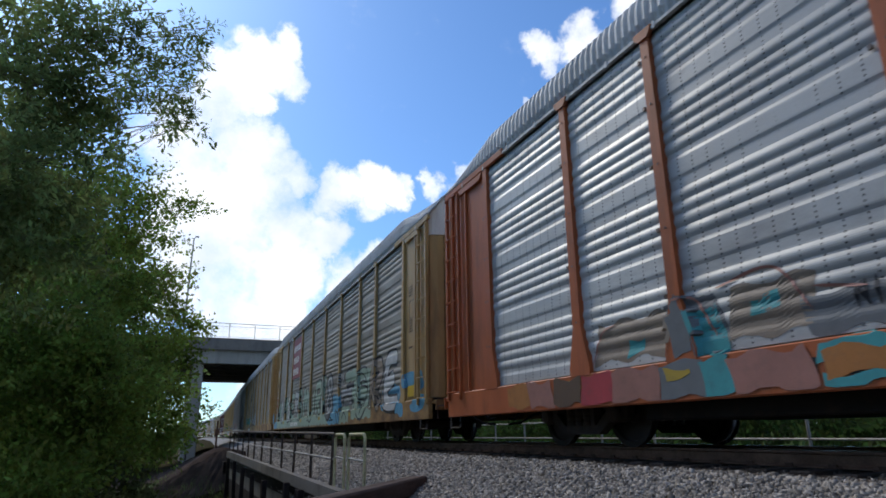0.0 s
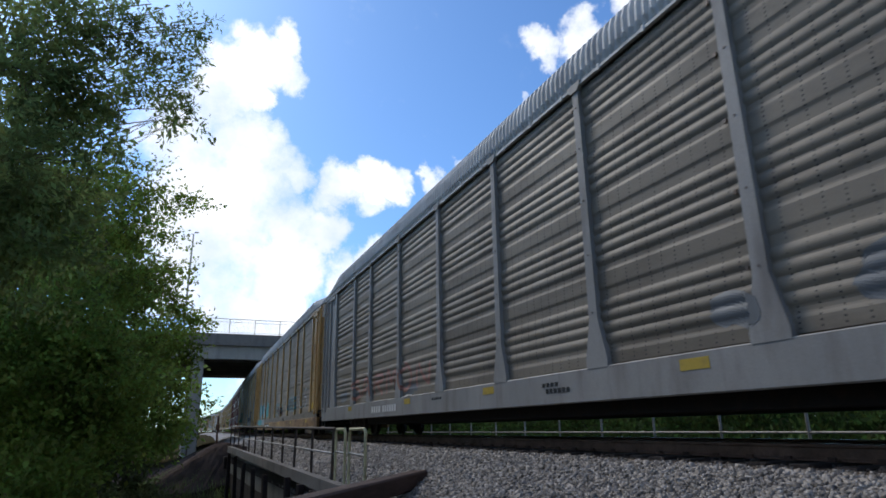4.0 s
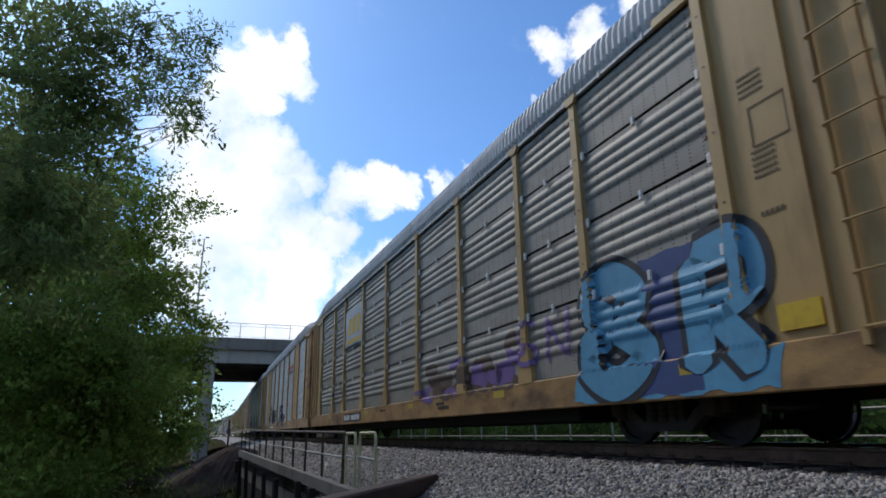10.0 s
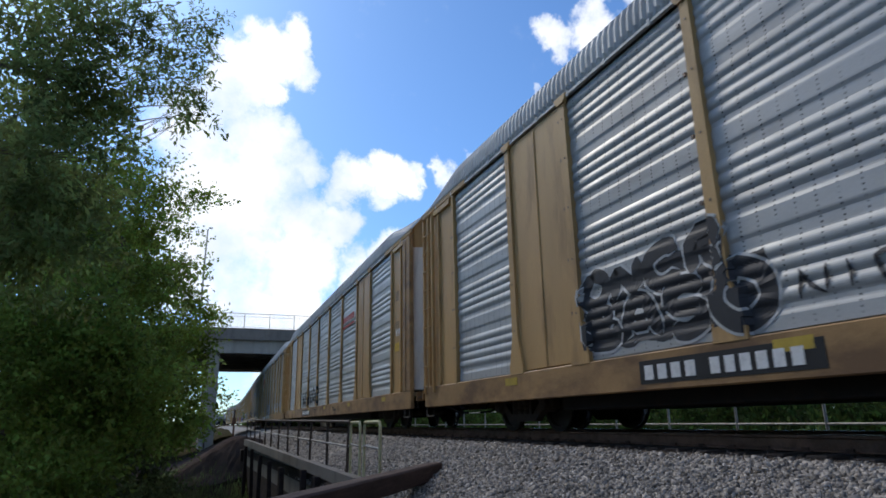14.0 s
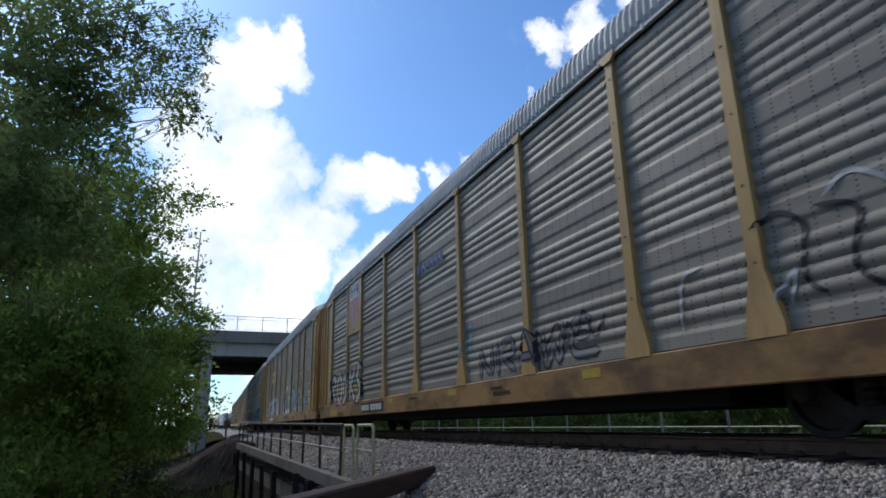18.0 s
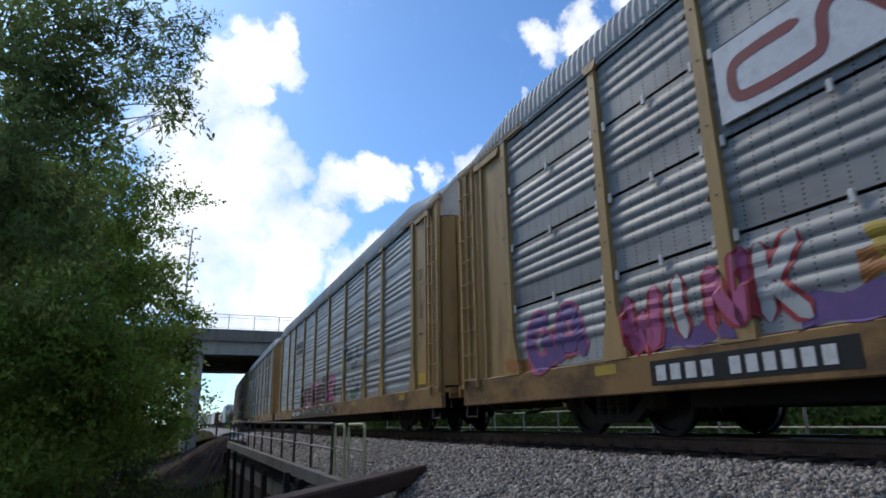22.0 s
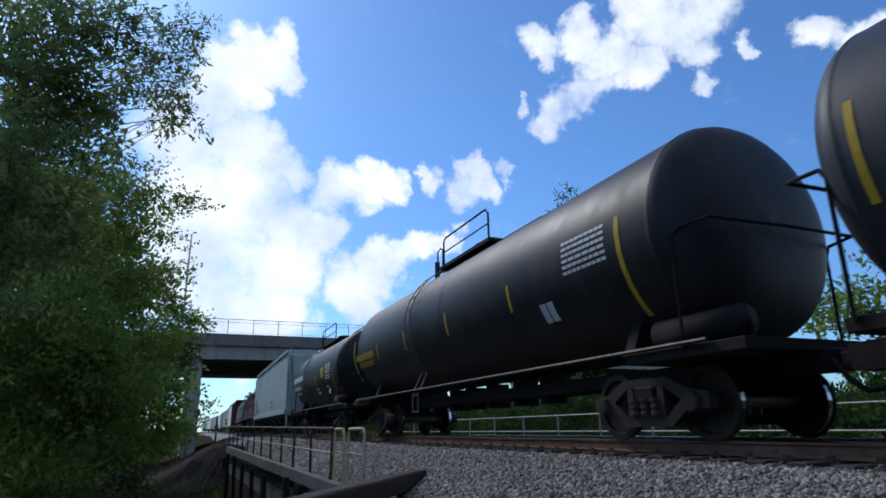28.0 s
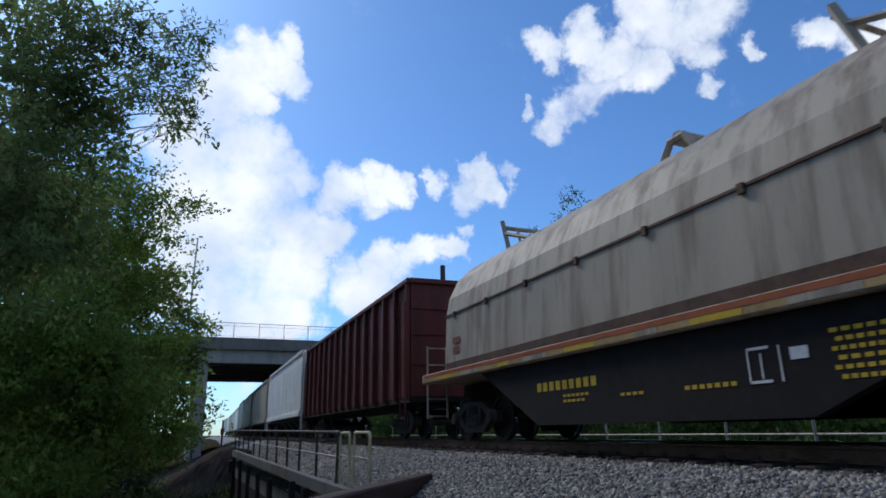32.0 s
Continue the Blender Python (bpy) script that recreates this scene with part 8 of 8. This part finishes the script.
SPRAY = [
    (-0.55, 14.0, 9.59, 0.24, 24), (-0.05, 14.0, 9.66, 0.16, 12), (-0.89, 14.0, 9.27, 0.3, 30), (-0.47, 14.0, 8.69, 0.24, 24), (-0.12, 14.0, 8.82, 0.16, 12),
    (-0.93, 14.0, 8.5, 0.3, 30), (-0.25, 14.0, 8.0, 0.18, 14), (-0.62, 14.0, 7.83, 0.26, 24), (-1.07, 14.0, 7.59, 0.34, 36), (-0.24, 14.0, 7.27, 0.18, 14),
    (-0.67, 14.0, 7.17, 0.26, 24), (-1.47, 14.0, 9.11, 0.4, 44), (-1.49, 14.0, 8.22, 0.42, 50), (-1.87, 14.0, 9.46, 0.46, 50), (-2.25, 14.0, 8.9, 0.55, 80), (-1.83, 14.0, 7.28, 0.5, 70), (-2.55, 14.0, 9.41, 0.55, 70),
]
BOUGHS = [[(-3.6, 14.1, z0), (-2.4, 14.05, z0 + 0.35 + 0.3 * (z1 - z0)), (-1.3, 14.0, z0 + 0.3 + 0.62 * (z1 - z0)), (x1, 14.0, z1)] for z0, x1, z1 in ((7.6, 0.0, 9.68), (7.2, -0.1, 8.85), (6.6, -0.22, 8.02), (6.0, -0.2, 7.3), (8.2, -0.9, 9.9), (7.9, -0.5, 9.3), (5.6, -0.6, 7.0), (8.6, -1.6, 10.1))]
tree((-4.6, 14.6), SPRAY, 0.040, 30, "leaf_dark", "slender tree with thin dark boughs and narrow leaves", BOUGHS, long=2.9, droop=0.1, trunk=0.14)
DEEP = [
    (-5.74, 27.0, 7.12, 1.5, 200), (-4.17, 27.0, 6.6, 1.31, 170), (-6.12, 27.0, 9.59, 1.54, 200), (-4.46, 27.0, 8.65, 1.23, 150), (-2.61, 27.0, 6.52, 1.12, 130),
    (-1.35, 27.0, 5.6, 0.9, 90), (-6.71, 27.0, 12.16, 1.34, 140), (-7.4, 27.0, 7.5, 1.5, 160), (-7.9, 27.0, 10.6, 1.5, 160), (-5.2, 27.0, 4.6, 1.5, 180), (-7.2, 27.0, 5.0, 1.6, 180), (-5.0, 27.0, 2.2, 1.6, 180), (-7.0, 27.0, 2.4, 1.6, 160), (-3.2, 27.0, 2.6, 1.3, 130),
]
tree((-6.4, 28.0), DEEP, 0.15, 36, "leaf_dark", "deep green tree filling the gaps of the grove", long=1.6, trunk=0.2)
BACKTREE = [
    (-7.85, 30.00, 16.73, 3.52, 145), (-7.01, 30.00, 12.42, 4.52, 306), (-4.51, 30.00, 11.47, 2.80, 115),
    (-5.99, 30.00, 8.13, 4.60, 348), (-3.22, 30.00, 8.17, 2.56, 103), (-4.51, 30.00, 4.82, 4.19, 306),
    (-1.80, 30.00, 5.47, 1.67, 43), (-5.07, 30.00, 1.59, 3.88, 266), (-2.29, 30.00, 2.06, 2.19, 81),
]
tree((-9.5, 33.0), BACKTREE, 0.19, 28, "leaf_dark", "full green tree standing behind the others", long=1.6, trunk=0.24)
BUSH = [
    (-1.43, 23.00, -1.13, 0.88, 71), (-0.81, 23.00, -0.99, 0.67, 36), (-1.86, 23.00, -1.44, 0.84, 65),
    (-0.98, 23.00, -1.65, 0.71, 41),
]
tree((-2.2, 26.0), BUSH, 0.075, 24, "leaf_olive", "pale green bush at the foot of the trees", long=2.4, droop=-0.6, trunk=0.05, category="bush")
PIERBUSH = [
    (3.02, 62.00, 2.4, 0.40, 15), (3.0, 62.00, 1.3, 0.42, 15), (0.7, 58.00, 0.1, 0.63, 20),
    (0.2, 56.00, 0.83, 1.02, 34), (-0.3, 56.00, 2.60, 1.22, 40),
]
tree((1.6, 60.0), PIERBUSH, 0.16, 25, "leaf", "green shrub beside the bridge pier", trunk=0.06, category="bush")
FARTREE = [
    (29.72, 43.00, 19.24, 1.11, 17), (30.51, 42.00, 19.26, 1.01, 15), (30.88, 41.00, 18.19, 0.89, 15),
    (28.69, 43.00, 17.03, 1.29, 25), (29.98, 42.00, 16.37, 1.48, 34), (27.84, 45.00, 15.73, 1.20, 20),
    (26.91, 45.00, 14.35, 1.19, 19), (28.76, 43.00, 14.01, 1.66, 49), (30.93, 41.00, 15.67, 1.17, 19),
    (26.56, 46.00, 13.04, 1.19, 19),
]
tree((31.0, 43.0), FARTREE, 0.12, 26, "leaf_olive", "sparse young tree in first leaf beyond the track", trunk=0.16)
RIGHTTREE = [
    (19.73, 13.00, 3.73, 1.09, 62), (19.49, 12.00, 3.88, 1.05, 62), (20.16, 14.00, 3.16, 0.90, 40),
    (18.93, 12.00, 2.48, 1.23, 90), (19.39, 11.00, 4.02, 1.44, 122),
]
tree((24.0, 12.0), RIGHTTREE, 0.1, 27, "leaf", "green tree at the edge of the brush", trunk=0.12)

def scrub(name, rows, n, size, seed, material, label, tall):
    """Low brush: leaves strewn over strips (x0, x1, y0, y1, height)."""
    r = random.Random(seed)
    blobs = []
    for x0, x1, y0, y1, h in rows:
        for _ in range(n):
            x, y = r.uniform(x0, x1), r.uniform(y0, y1)
            q = r.uniform(0.35, 1.0) * h
            blobs.append((x, y, ground_z(x, y) + q * 0.5, q * 0.62, 70 * q))
    me = leaves(blobs, size, seed, name, 2.2, -0.4, 5)
    return tagged(put(name, me, material), label, "shrubs", "", "stuff")


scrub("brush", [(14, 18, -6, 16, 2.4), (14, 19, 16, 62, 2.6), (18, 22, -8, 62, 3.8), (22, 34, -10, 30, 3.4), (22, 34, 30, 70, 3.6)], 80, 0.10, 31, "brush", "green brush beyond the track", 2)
scrub("undergrowth", [(-7, 0.2, 24, 34, 1.3), (-9, -1.5, 16, 26, 1.2)], 26, 0.08, 32, "leaf_olive", "low green undergrowth below the trees", 1)
scrub("weeds", [(11.4, 15, 0, 50, 0.7)], 120, 0.07, 33, "grass", "weeds and grass beside the track", 1)
scrub("distant_woods", [(-60, -8, 95, 140, 9.0), (14, 40, 92, 130, 6.0), (40, 120, 80, 160, 7.0)], 40, 0.6, 34, "leaf_dark", "distant dark green woods", 6)

# added woods out of view: they block low sky and darken the lower car sides
scrub("roadside_woods", [(-17, -11, -60, 8, 9.0), (-26, -17, -60, 14, 12.0)], 60, 0.42, 35, "leaf_dark", "added unseen woods that block low sky on the near side", 6)


def grass(name, n, x0, x1, y0, y1, h, seed, label):
    r = np.random.default_rng(seed)
    xs, ys = r.uniform(x0, x1, n), r.uniform(y0, y1, n)
    zs = np.array([ground_z(a, b) for a, b in zip(xs, ys)])
    a, ht, bendy = r.uniform(0, 6.28, n), h * r.uniform(0.5, 1.3, n), r.uniform(-0.4, 0.4, (n, 2))
    w = 0.012
    p = np.stack([np.stack([xs - w * np.cos(a), ys - w * np.sin(a), zs], -1), np.stack([xs + w * np.cos(a), ys + w * np.sin(a), zs], -1),
                  np.stack([xs + bendy[:, 0] * ht, ys + bendy[:, 1] * ht, zs + ht], -1)], 1).reshape(-1, 3)
    me = mesh_of(name, p.tolist(), [(3 * i, 3 * i + 1, 3 * i + 2) for i in range(n)])
    return tagged(put(name, me, "grass"), label, "grass", "", "stuff")


grass("grass", 26000, -10, 3.0, 16, 44, 0.35, 41, "short rough grass below the bank")
grass("verge_grass", 14000, 10.8, 16, -2, 46, 0.4, 42, "rough grass on the verge beyond the track")


# ---- train motion ----
def motions():
    for e, s in CARS:
        walk(e, [(t, on_line(s - gone(t))) for t in [0.0, 0.5] + [float(k) for k in range(1, 33)]])


motions()
